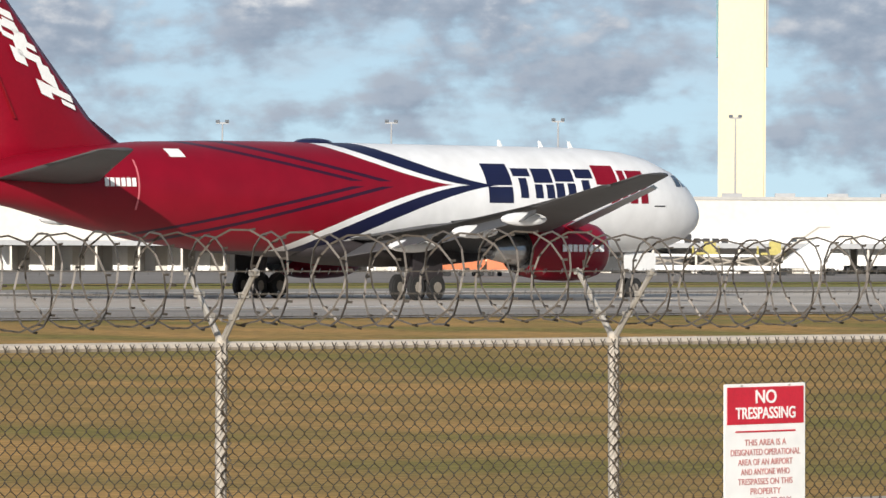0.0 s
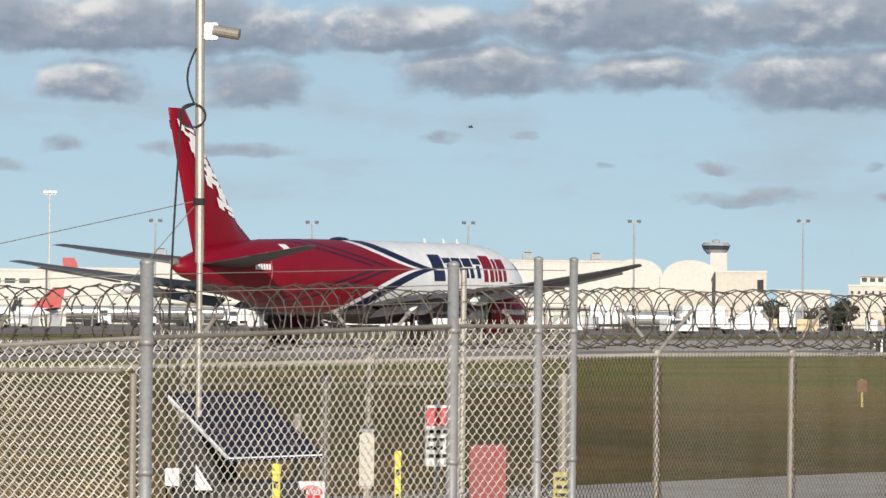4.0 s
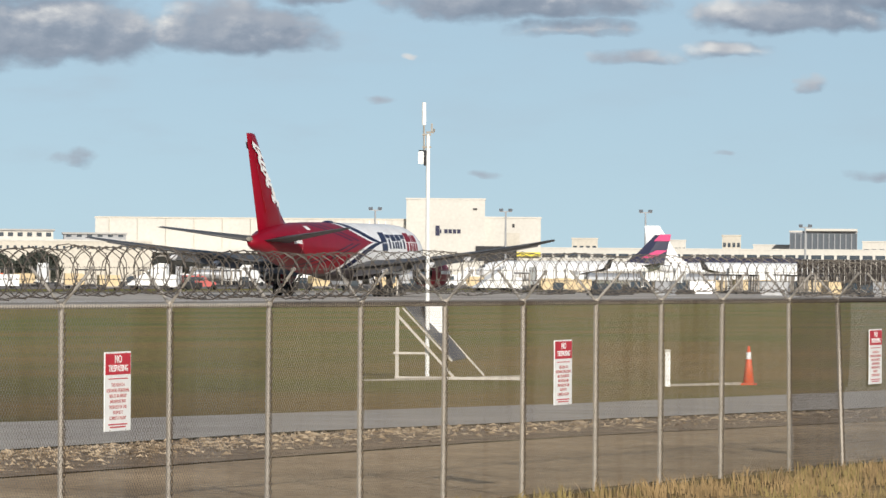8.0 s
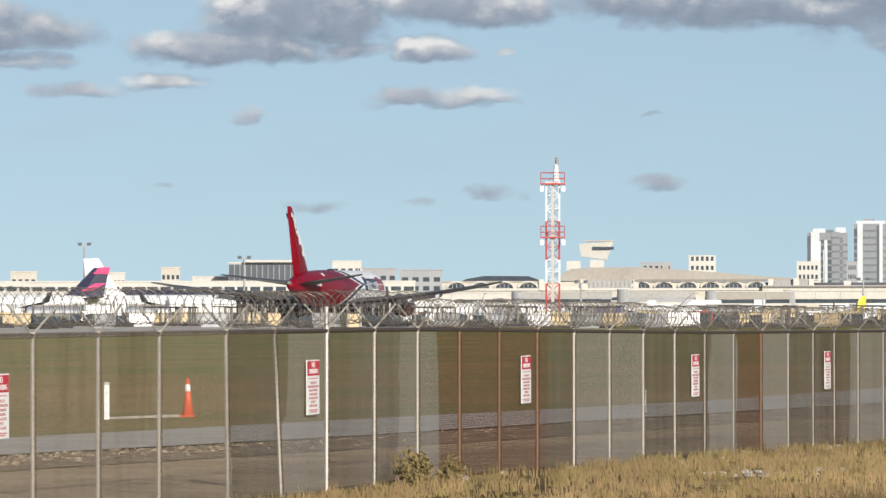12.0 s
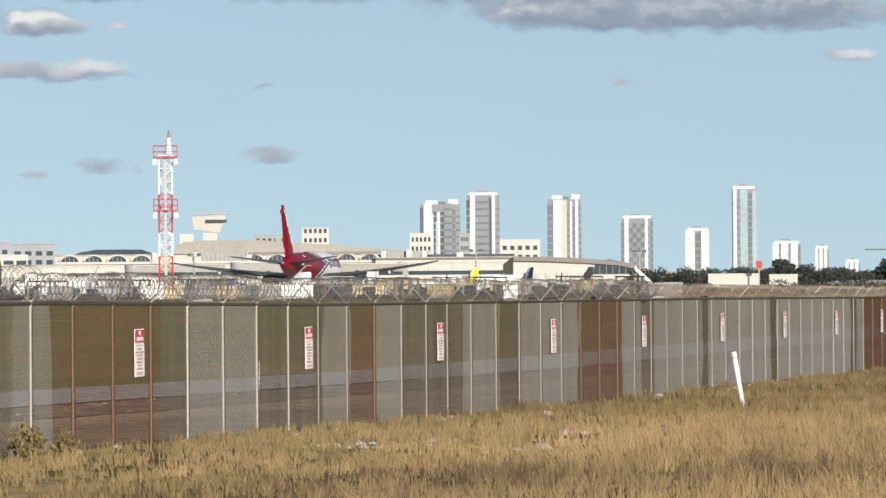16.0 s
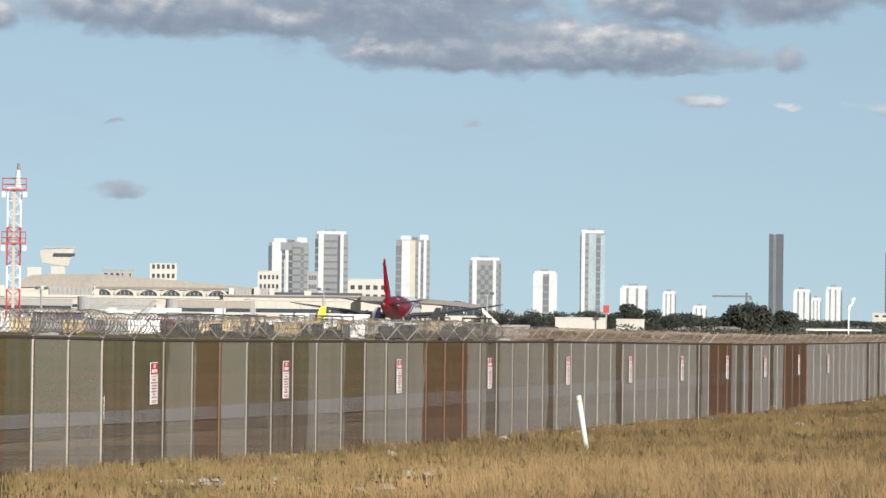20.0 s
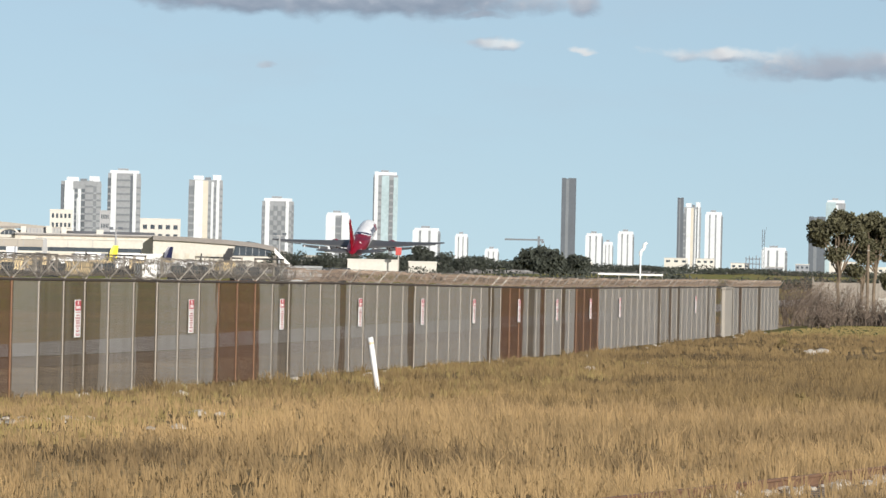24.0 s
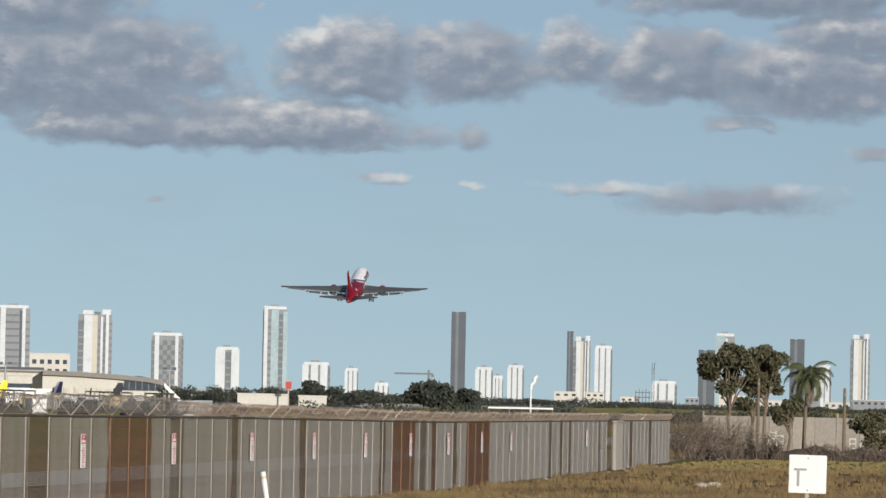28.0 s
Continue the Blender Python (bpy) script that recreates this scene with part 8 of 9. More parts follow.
part("top_light", tube(B(), (0.35, 0, 15.0), (0.35, 0, 15.6), 0.16, 0.1, seg=8), M["steel_old"], lm, "small dark lamp")
part("cable_ladder", box(B(), -0.12, 0.12, -0.6, -0.52, 0.2, 13.4), M["steel"], lm)

# widths and heights scaled about eye level, so the mast fits the view from 900 m
for ob in lm.children_recursive:
    for v in ob.data.vertices:
        v.co = Vector((v.co.x * 1.8, v.co.y * 1.8, max(0.0, 3.25 + (v.co.z - 3.25) * 1.8)))

# ---- solar weather mast on the grass ----
# cells painted paler for the sky mirrored in this panel
M["solar_pale"] = mat("sky_pale_solar_cells", (0.075, 0.08, 0.09), 0.35, 0, 4, 0.3)
gz = ground_height(177, 64)
sm = thing("solar_mast", facing(70.14, 188, gz) @ Matrix.Diagonal((1.168, 1.168, 1.168, 1)), "slim white weather mast behind a slanted solar panel frame", "mast")
part("pole", tube(B(), (-0.06, 0.1, 0), (-0.085, 0.1, 6.65), 0.06, 0.052, seg=10), M["white"], sm)
part("antenna", tube(B(), (-0.2, 0.1, 6.9), (-0.2, 0.1, 7.52), 0.062, 0.056, seg=10), M["white"], sm, "white tubular antenna")
part("antenna_foot", tube(B(), (-0.19, 0.1, 6.1), (-0.2, 0.1, 6.9), 0.026, seg=8), M["steel"], sm)
for z in (6.28, 6.62):
    part("clamp", box(B(), -0.24, 0.0, 0.06, 0.14, z, z + 0.045), M["steel_old"], sm)
part("radio_box", box(B(), -0.35, -0.2, 0.0, 0.2, 5.84, 6.19, 0.02), M["white"], sm)
part("radio_back", box(B(), -0.2, -0.13, 0.0, 0.2, 5.8, 6.22, 0.01), M["dark"], sm, "dark mounting plate")
part("radio_roof", box(B(), -0.34, -0.2, 0.0, 0.2, 6.19, 6.22, 0.005), M["dark"], sm, "dark lid")
part("vane_arm", box(B(), -0.14, 0.07, 0.07, 0.11, 6.68, 6.73), M["steel_old"], sm)
part("wind_vane", box(B(), -0.01, 0.035, 0.06, 0.12, 6.73, 6.95, 0.01), M["steel_old"], sm, "small dark wind vane")
part("wind_cup", ball(B(), (0.075, 0.09, 6.76), 0.03, 0.03, 0.05, 8, 6), M["steel_old"], sm)
part("equipment_box", box(B(), -0.14, 0.34, 0.4, 0.8, 1.25, 2.0, 0.02), M["white"], sm, "white steel equipment box")
part("upright", box(B(), -0.93, -0.83, -0.1, -0.02, 0, 1.95), M["steel"], sm)
part("rear_upright", box(B(), -0.12, -0.02, 0.9, 0.98, 0, 1.2), M["steel_old"], sm)
part("side_bar", box(B(), -1.0, -0.1, -0.14, -0.1, 0.68, 0.74), M["steel"], sm)


def slope_bar(x0, z0, x1, z1, y, t):
    return loft(B(), [[(x0, y, z0), (x0, y, z0 + t), (x0, y + 0.06, z0 + t), (x0, y + 0.06, z0)], [(x1, y, z1), (x1, y, z1 + t), (x1, y + 0.06, z1 + t), (x1, y + 0.06, z1)]])


part("strut", slope_bar(-0.9, 1.72, 0.66, 0.02, -0.14, 0.10), M["steel"], sm)
part("strut", slope_bar(-0.74, 1.9, 0.62, 0.45, -0.05, 0.07), M["steel"], sm)
part("strut", slope_bar(0.45, 1.2, 1.5, 0.06, 0.75, 0.08), M["steel"], sm)
part("solar_panel", loft(B(), [[(-0.7, 0.02, 1.98), (0.64, 0.02, 0.5), (0.66, 0.02, 0.54), (-0.68, 0.02, 2.02)], [(-0.28, 0.8, 2.1), (1.02, 0.8, 0.56), (1.04, 0.8, 0.6), (-0.26, 0.8, 2.14)]]), M["solar_pale"], sm)
part("ground_bar", box(B(), -0.95, 2.6, -0.15, -0.05, 0, 0.08), M["steel"], sm)
def kerb_line(a0, r0, a1, r1, label):
    (x0, y0), (x1, y1) = spot(a0, r0), spot(a1, r1)
    xm, ym, n = (x0 + x1) / 2, (y0 + y1) / 2, max(2, round(math.hypot(x1 - x0, y1 - y0) / 1.9))
    w = math.hypot(x1 - x0, y1 - y0) / n
    kb = thing("concrete_kerb", pose(xm, ym, ground_height(xm, ym), 0, 0, math.degrees(math.atan2(y1 - y0, x1 - x0))), label, "kerb", "kerbs in the field")
    for k in range(n):
        part("kerb_stone", box(B(), (k - n / 2) * w + 0.01, (k + 1 - n / 2) * w - 0.01, -0.14, 0.14, -0.1, 0.07, 0.02), M["stone"], kb)


kerb_line(69.47, 183, 71.0, 193, "low pale concrete kerb strip under the weather mast")
kerb_line(72.45, 182, 73.12, 186, "short pale concrete kerb strip beside a cone")

# ---- small markers in the field ----
x, y = spot(65.095, 341)
rs = thing("runway_sign", pose(x, y, ground_height(x, y) + 0.2, 0, 0, -65.1), "black runway distance board with two white strokes", "sign")
part("board", box(B(), -0.53, 0.53, -0.1, 0.1, 0.12, 1.12, 0.02), M["black"], rs)
for sx in (-0.19, 0.19):
    part("stroke", box(B(), sx - 0.06, sx + 0.06, -0.115, -0.104, 0.16, 0.96, 0.004), M["white"], rs, "white stroke")
for sx in (-0.4, 0.4):
    part("leg", tube(B(), (sx, 0, -0.35), (sx, 0, 0.15), 0.04, seg=6), M["steel_old"], rs)
x, y = spot(73.22, 186)
tc = thing("traffic_cone", pose(x, y, ground_height(x, y)) @ Matrix.Diagonal((0.95, 0.95, 1.22, 1)), "faded orange traffic cone with a pale collar", "cone")
part("base", box(B(), -0.24, 0.24, -0.24, 0.24, 0, 0.05, 0.015), M["orange"], tc)
smooth(part("cone", tube(B(), (0, 0, 0.05), (0, 0, 1.0), 0.19, 0.045, seg=20), M["orange"], tc))
smooth(part("collar", tube(B(), (0, 0, 0.66), (0, 0, 0.84), 0.101, 0.073, seg=20), M["white"], tc, "pale reflective collar"))


def stake(bearing, r, h, w, paint, label, top=None, lean=0.0):
    x, y = spot(bearing, r)
    th = thing("field_stake", pose(x, y, ground_height(x, y), 0, lean, -bearing), label, "stake")
    part("shaft", box(B(), -w / 2, w / 2, -w / 2, w / 2, -0.1, h, w * 0.12), paint, th)
    part("cap", box(B(), -w * 0.6, w * 0.6, -w * 0.6, w * 0.6, h, h + w * 0.5, w * 0.1), M[top or "steel"], th)
    return th


stake(72.44, 181, 1.05, 0.16, M["white"], "weathered white field post")
stake(77.63, 193, 0.8, 0.08, M["white"], "white field marker post")
ob_ = stake(64.88, 202, 0.9, 0.08, M["faded_yellow"], "faded yellow stake with a brown board")
part("board", box(B(), -0.17, 0.17, -0.06, -0.04, 0.5, 0.92, 0.01), M["rust"], ob_, "weathered brown board")
x, y = spot(65.09, 440)
rs = thing("runway_sign", pose(x, y, GROUND, 0, 0, -65), "black runway sign with white bars", "sign")
part("panel", box(B(), -1.1, 1.1, -0.15, 0.15, 0.15, 1.25, 0.02), M["black"], rs)
for k in range(3):
    part("white_bar", box(B(), -0.8 + k * 0.6, -0.5 + k * 0.6, -0.17, -0.152, 0.4, 1.0), M["white"], rs)
for sx in (-0.9, 0.9):
    part("leg", box(B(), sx - 0.05, sx + 0.05, -0.05, 0.05, 0, 0.2), M["steel"], rs)
x, y = spot(82.31, 148)
pv = thing("plastic_pipe", pose(x, y, ground_height(x, y) - 0.05, 0, -9, -82), "white plastic pipe standing askew in the grass", "pipe")
smooth(part("pipe", tube(B(), (0, 0, 0), (0, 0, 1.46), 0.066, seg=18), M["white"], pv))
# dark disc on the capped end, for the pipe's unlit bore
part("opening", tube(B(), (0, 0, 1.455), (0, 0, 1.468), 0.055, seg=18), M["dark"], pv)
part("band", tube(B(), (0, 0, 1.28), (0, 0, 1.34), 0.069, seg=18), M["cream"], pv)

# ---- whistle board and disused rail in the near grass ----
x, y = spot(87.46, 95)
gt = ground_height(x, y)
tb = thing("letter_board", pose(x, y, gt, 0, 0.8, -87.5), "white metal board with a small grey mark, on a post", "sign")
part("plate", box(B(), -0.30, 0.30, -0.008, 0.008, 1.57 - gt, 2.18 - gt, 0.006), M["white"], tb)
part("mark_bar", box(B(), -0.22, -0.02, -0.013, -0.009, 1.93 - gt, 1.965 - gt), M["wall_grey"], tb)
part("mark_stem", box(B(), -0.17, -0.13, -0.013, -0.009, 1.68 - gt, 1.93 - gt), M["wall_grey"], tb)
part("post", box(B(), -0.03, 0.03, 0.01, 0.05, -0.2, 2.1 - gt), M["steel"], tb)
for z in (1.62 - gt, 2.13 - gt):
    part("bolt", tube(B(), (0, -0.014, z), (0, 0.02, z), 0.012, seg=8), M["steel_old"], tb)
rl = thing("old_rail", pose(81.75, 4.85, ground_height(82, 5), 0, 0, math.degrees(math.atan2(-1.63, 8.7))), "rusty steel rail of a disused track in the grass", "rail")
bm = B()
loft(bm, [[(x, y, z) for y, z in ((-0.07, 0), (0.07, 0), (0.07, 0.02), (0.012, 0.035), (0.012, 0.13), (0.035, 0.14), (0.035, 0.175), (-0.035, 0.175), (-0.035, 0.14), (-0.012, 0.13), (-0.012, 0.035), (-0.07, 0.02))] for x in (-60, 60)])
part("rail", bm, M["rust"], rl)
for k in range(40):
    part("sleeper", box(B(), -15 + k * 0.75, -14.76 + k * 0.75, -1.4, 0.5, -0.12, 0.01), M["dry_bush"], rl)


# ---- plants ----
M["bank_soil"] = mat("dark_earth", (0.075, 0.055, 0.038), 0.95, 0, 1.2, 0.5, bump=0.5)

def leaf_mesh(name, centres, radii, count, size, material, seed, flat_=1.0, squash=1.0):
    """Many small leaf clumps, each a bent quad, inside ellipsoids."""
    g = np.random.default_rng(seed)
    c, rr = np.array(centres, float), np.array(radii, float)
    vol = rr.prod(axis=1) ** 0.67
    pick = g.choice(len(c), count, p=vol / vol.sum())
    d = g.normal(size=(count, 3))
    d /= np.linalg.norm(d, axis=1)[:, None]
    p = c[pick] + d * rr[pick] * (g.random(count) ** 0.42)[:, None]
    u = g.normal(size=(count, 3))
    u /= np.linalg.norm(u, axis=1)[:, None]
    w = np.cross(u, g.normal(size=(count, 3)))
    w /= np.linalg.norm(w, axis=1)[:, None]
    s = size * g.uniform(0.55, 1.3, count)[:, None]
    n = np.cross(u, w)
    quad = np.stack([p - u * s, p + w * s * 0.5 + n * s * 0.2, p + u * s, p - w * s * 0.5 + n * s * 0.2], axis=1).reshape(-1, 3)
    faces = np.arange(count * 4).reshape(-1, 4)
    return mesh_of(name, quad.tolist(), faces.tolist(), material)


def limb(bm, a, b, r0, r1, bend, rnd, n=5):
    last = Vector(a)
    a, b = Vector(a), Vector(b)
    for k in range(1, n + 1):
        u = k / n
        p = a.lerp(b, u) + Vector((rnd.uniform(-1, 1), rnd.uniform(-1, 1), rnd.uniform(-0.3, 0.3))) * bend * (1 - abs(2 * u - 1))
        tube(bm, last, p, r0 + (r1 - r0) * (k - 1) / n, r0 + (r1 - r0) * u, seg=7)
        last = p


def tree(m, label, trunk_h, lumps, radii, count, size, seed, leaf="leaf", r0=0.16):
    rnd = random.Random(seed)
    th = thing("tree", m, label, "tree", "trees")
    bm = B()
    limb(bm, (0, 0, -0.2), (0.1, 0, trunk_h), r0, r0 * 0.6, 0.12, rnd)
    part("trunk", bm, M["bark"], th)
    for c in lumps:
        bm = B()
        limb(bm, (0.1, 0, trunk_h * rnd.uniform(0.6, 1)), c, r0 * 0.5, r0 * 0.12, 0.2, rnd)
        part("limb", bm, M["bark"], th)
    crown = new("crown", leaf_mesh("crown", lumps, radii, count, size, M[leaf], seed))
    crown.parent = th
    return th


def lumps_in(w, d, z0, z1, n, seed, r):
    rnd = random.Random(seed)
    out, rad = [], []
    for _ in range(n):
        a, q = rnd.uniform(0, 6.28), math.sqrt(rnd.random())
        z = rnd.uniform(0, 1)
        k = math.sqrt(max(0.1, 1 - (2 * z - 0.85) ** 2 * 0.8))
        out.append((w * q * k * math.cos(a), d * q * k * math.sin(a), z0 + (z1 - z0) * z))
        s = rnd.uniform(0.7, 1.25) * r
        rad.append((s, s, s * 0.75))
    return out, rad


EG = -0.85
# broadleaf trees behind the end of the fence
l_, r_ = lumps_in(2.2, 1.8, 4.9, 7.9, 20, 3, 0.74)
tree(facing(86.70, 450, EG), "leafy broadleaf tree with an open crown beyond the fence", 4.6, l_, r_, 6800, 0.17, 3)
l_, r_ = lumps_in(1.9, 1.5, 4.6, 8.0, 17, 7, 0.74)
tree(facing(87.05, 455, EG), "leafy broadleaf tree with an open crown beyond the fence", 4.7, l_, r_, 5600, 0.17, 7)
l_, r_ = lumps_in(1.2, 1.2, 3.6, 5.6, 8, 17, 0.6)
tree(facing(86.92, 462, EG), "lower leafy tree between two taller ones", 3.0, l_, r_, 2000, 0.16, 17)
l_, r_ = lumps_in(1.3, 1.2, 2.4, 4.4, 9, 9, 0.6)
tree(facing(87.28, 470, EG), "small broadleaf tree beside the palm", 2.2, l_, r_, 1900, 0.16, 9)
l_, r_ = lumps_in(2.3, 2.0, 0.8, 3.3, 14, 12, 0.8)
tree(facing(88.15, 430, EG), "low dark leafy tree beyond the fence", 1.2, l_, r_, 4200, 0.16, 12)


def palm(m, label, h, reach, seed, fronds=26, lean=0.25, r0=0.14):
    rnd = random.Random(seed)
    th = thing("palm_tree", m, label, "palm", "palms")
    bm = B()
    last = Vector((0, 0, -0.2))
    for k in range(1, 11):
        u = k / 10
        p = Vector((lean * u * u, 0, h * u))
        tube(bm, last, p, r0 * (1.15 - 0.4 * (u - 0.1)), r0 * (1.1 - 0.4 * u), seg=9)
        last = p
    part("trunk", bm, M["bark"], th)
    for k in range(fronds):
        a = k * 2.39996
        el = math.radians(80 - 115 * (k / fronds) ** 0.9 + rnd.uniform(-8, 8))
        L = reach * rnd.uniform(0.85, 1.1)
        d = Vector((math.cos(a), math.sin(a), 0))
        side = Vector((-math.sin(a), math.cos(a), 0))
        verts, faces, pts = [], [], []
        p, e = Vector(last), el
        for i in range(9):
            pts.append(Vector(p))
            e -= 0.19 + 0.02 * i
            p = p + (d * math.cos(e) + Vector((0, 0, math.sin(e)))) * L / 8
        for q0, q1 in zip(pts, pts[1:]):
            wires(verts, faces, q0, q1, 0.025)
        for i in range(32):
            u = 0.12 + 0.88 * i / 32 * 0.99
            f = u * 8
            j = min(7, int(f))
            base = pts[j].lerp(pts[j + 1], f - j)
            tang = (pts[j + 1] - pts[j]).normalized()
            ll = reach * 0.34 * math.sin(math.pi * (0.15 + 0.8 * u)) * rnd.uniform(0.8, 1.1)
            for s in (-1, 1):
                tip = base + (side * s * 0.75 + tang * 0.55 + Vector((0, 0, -0.55))).normalized() * ll
                b2 = base + tang * 0.075
                n0 = len(verts)
                verts += [tuple(base), tuple(b2), tuple(tip)]
                faces.append((n0, n0 + 1, n0 + 2))
        fr = new("frond", mesh_of("frond", verts, faces, M["dry_bush" if k > fronds - 5 else "palm_leaf"]))
        fr.parent = th
    return th


palm(facing(87.43, 430, EG), "coconut palm with drooping wind-blown fronds", 5.9, 2.5, 5)
palm(facing(50.43, 820, GROUND), "small distant palm above the sheds", 9.0, 2.2, 6, 16)


def twig_bush(m, label, w, h, seed, stems=34, name="dry_bush", category="bush"):
    rnd = random.Random(seed)
    verts, faces = [], []
    for _ in range(stems):
        p = Vector((rnd.uniform(-w, w), rnd.uniform(-0.8, 0.8), 0))
        d = Vector((rnd.uniform(-0.5, 0.5), rnd.uniform(-0.4, 0.4), 1)).normalized()
        L = h * rnd.uniform(0.45, 1)
        r = rnd.uniform(0.015, 0.045)
        for s in range(5):
            q = p + d * L / 5
            wires(verts, faces, p, q, r)
            for _k in range(3):
                e = (d + Vector((rnd.uniform(-1, 1), rnd.uniform(-1, 1), rnd.uniform(-0.5, 0.6)))).normalized()
                t_ = q + e * L * 0.22
                wires(verts, faces, q, t_, r * 0.5)
                wires(verts, faces, t_, t_ + (e + Vector((rnd.uniform(-1, 1), 0, rnd.uniform(-1, 0.6)))).normalized() * L * 0.13, r * 0.4)
            p, r = q, r * 0.82
            d = (d + Vector((rnd.uniform(-0.35, 0.35), rnd.uniform(-0.3, 0.3), rnd.uniform(-0.1, 0.25)))).normalized()
    th = thing(name, m, label, category, "dry bushes")
    tw = new("twig_tangle", mesh_of("twig_tangle", verts, faces, M["dry_bush"]))
    tw.parent = th
    g = random.Random(seed + 1)
    cs = [(g.uniform(-w, w), g.uniform(-0.6, 0.6), h * g.uniform(0.15, 0.8)) for _ in range(18)]
    lf = new("foliage", leaf_mesh("foliage", cs, [(w * 0.22, 0.5, h * 0.2)] * 18, 240, 0.07, M["dry_bush"], seed))
    lf.parent = th
    return th


for k, (a, r, w, h) in enumerate(((86.25, 392, 0.7, 3.4), (86.42, 396, 0.9, 3.2), (86.62, 402, 1.0, 3.0), (86.85, 405, 1.0, 2.7), (87.1, 410, 1.0, 2.0), (86.52, 385, 0.8, 1.5), (87.6, 405, 1.1, 1.2), (87.9, 405, 1.2, 1.1), (88.2, 405, 1.2, 1.0))):
    twig_bush(facing(a, r, EG), "tangled leafless brown bush beyond the fence end", w, h, 20 + k)

# grey yard wall and poles behind the bushes
yw = thing("yard_wall", facing(87.2, 480, EG), "weathered grey yard wall behind the bushes", "wall", kind="structure")
for k in range(9):
    part("wall_panel", box(B(), -6.2 + k * 1.8, -4.42 + k * 1.8, -0.08, 0.08, 0, 2.75, 0.02), M["steel_old"], yw)
for k in range(4):
    part("wall_post", box(B(), -6.28 + k * 5.4, -6.12 + k * 5.4, -0.14, 0.14, 0, 3.1, 0.02), M["steel_old"], yw)
# stacked white chairs and crates before the yard wall
yr = random.Random(8)
for a in (86.93, 86.99, 87.06, 87.13, 87.2, 87.9, 88.0):
    hh = yr.uniform(0.9, 1.7)
    rk = thing("white_rack", facing(a, 462, EG, yr.uniform(-20, 20)), "worn white open rack before the yard wall", "rack", "yard racks")
    for sx in (-0.24, 0.24):
        for sy in (-0.2, 0.2):
            part("post", box(B(), sx - 0.03, sx + 0.03, sy - 0.03, sy + 0.03, 0, hh), M["wall_white"], rk)
    for q in range(3):
        part("shelf", box(B(), -0.27, 0.27, -0.23, 0.23, hh * (0.3 + 0.3 * q), hh * (0.3 + 0.3 * q) + 0.09), M["wall_white"], rk)
# low earth bank under the bushes
bank = B()
rows_ = []
for k in range(25):
    x = -6.5 + k * 0.72
    t_ = 0.75 + 0.2 * math.sin(k * 1.3) + 0.12 * math.sin(k * 2.9)
    rows_.append([(x, -1.6, -0.1), (x, -0.7, t_ * 0.6), (x, 0.2, t_), (x, 1.4, t_ * 0.7), (x, 2.4, -0.1)])
loft(bank, rows_)
eb = thing("earth_bank", facing(87.35, 412, EG), "low dark earth bank under the dry bushes", "bank", kind="structure")
part("heap", bank, M["bank_soil"], eb)
for a, r, h in ((86.985, 440, 5.7), (87.815, 425, 5.0)):
    up_ = thing("utility_pole", facing(a, r, EG), "bare weathered wooden utility pole", "pole", "utility poles")
    part("shaft", tube(B(), (0, 0, -0.3), (0, 0, h), 0.13, 0.10, seg=9), M["bark"], up_)
    part("band", tube(B(), (0, 0, h - 0.5), (0, 0, h - 0.4), 0.12, seg=9), M["steel_old"], up_)


def far_trees(name, a0, a1, r, e0, e1, count, size, seed, label, base=-0.9, lump=0.28):
    """A line of far woods: uneven crowns of many leaf clumps."""
    rnd = random.Random(seed)
    cs, rs_ = [], []
    a = a0
    while a < a1:
        u = (a - a0) / (a1 - a0)
        top = high(r, e0 + (e1 - e0) * u) - GROUND + rnd.uniform(-1.1, 0.5)
        x, y = spot(a, r + rnd.uniform(-14, 14))
        w = lump * math.radians(1) * r * rnd.uniform(0.5, 0.9)
        for _ in range(5):
            cs.append((x + rnd.uniform(-w, w) * 0.7, y + rnd.uniform(-w, w) * 0.7, base + top * rnd.uniform(0.25, 0.8)))
            rs_.append((w * 0.8, w * 0.8, top * 0.24))
        a += lump * rnd.uniform(0.35, 0.75)
    ob = new(name, leaf_mesh(name, cs, rs_, count, size, M["leaf_far"], seed))
    tagged(ob, label, "trees", kind="stuff")
    return ob


far_trees("tree_line", 81.2, 83.3, 1500, 0.10, 0.10, 14000, 0.36, 31, "dark line of far trees beyond the runway", lump=0.16)
far_trees("tree_line", 84.9, 88.6, 2300, 0.02, -0.01, 9000, 0.5, 36, "dark line of far trees before the town")
far_trees("tree_line", 83.0, 84.95, 2300, 0.05, 0.04, 9000, 0.5, 32, "dark line of far trees beyond the runway")
far_trees("hedge_line", 82.75, 88.7, 900, -0.02, -0.03, 11000, 0.28, 37, "dark hedge of low trees beyond the airfield fence", lump=0.2)
far_trees("tree_line", 64.0, 64.75, 1000, 0.16, 0.13, 2500, 0.4, 33, "dark clump of trees before the terminal")
far_trees("tree_line", 52.9, 53.75, 800, 0.22, 0.18, 2500, 0.35, 34, "dark clump of trees beside the sheds")
far_trees("tree_line", 78.5, 81.2, 2600, 0.07, 0.07, 3000, 0.8, 35, "dark line of far trees beyond the runway")


def round_tree(a, r, e, half, seed, label):
    h = high(r, e) - GROUND
    w = math.radians(half) * r
    ls, rs_ = lumps_in(w * 0.75, w * 0.75, h * 0.3, h * 0.86, 18, seed, w * 0.34)
    tree(facing(a, r, GROUND), label, h * 0.35, ls, rs_, 4200, max(0.2, w * 0.085), seed, "leaf_far", 0.25)


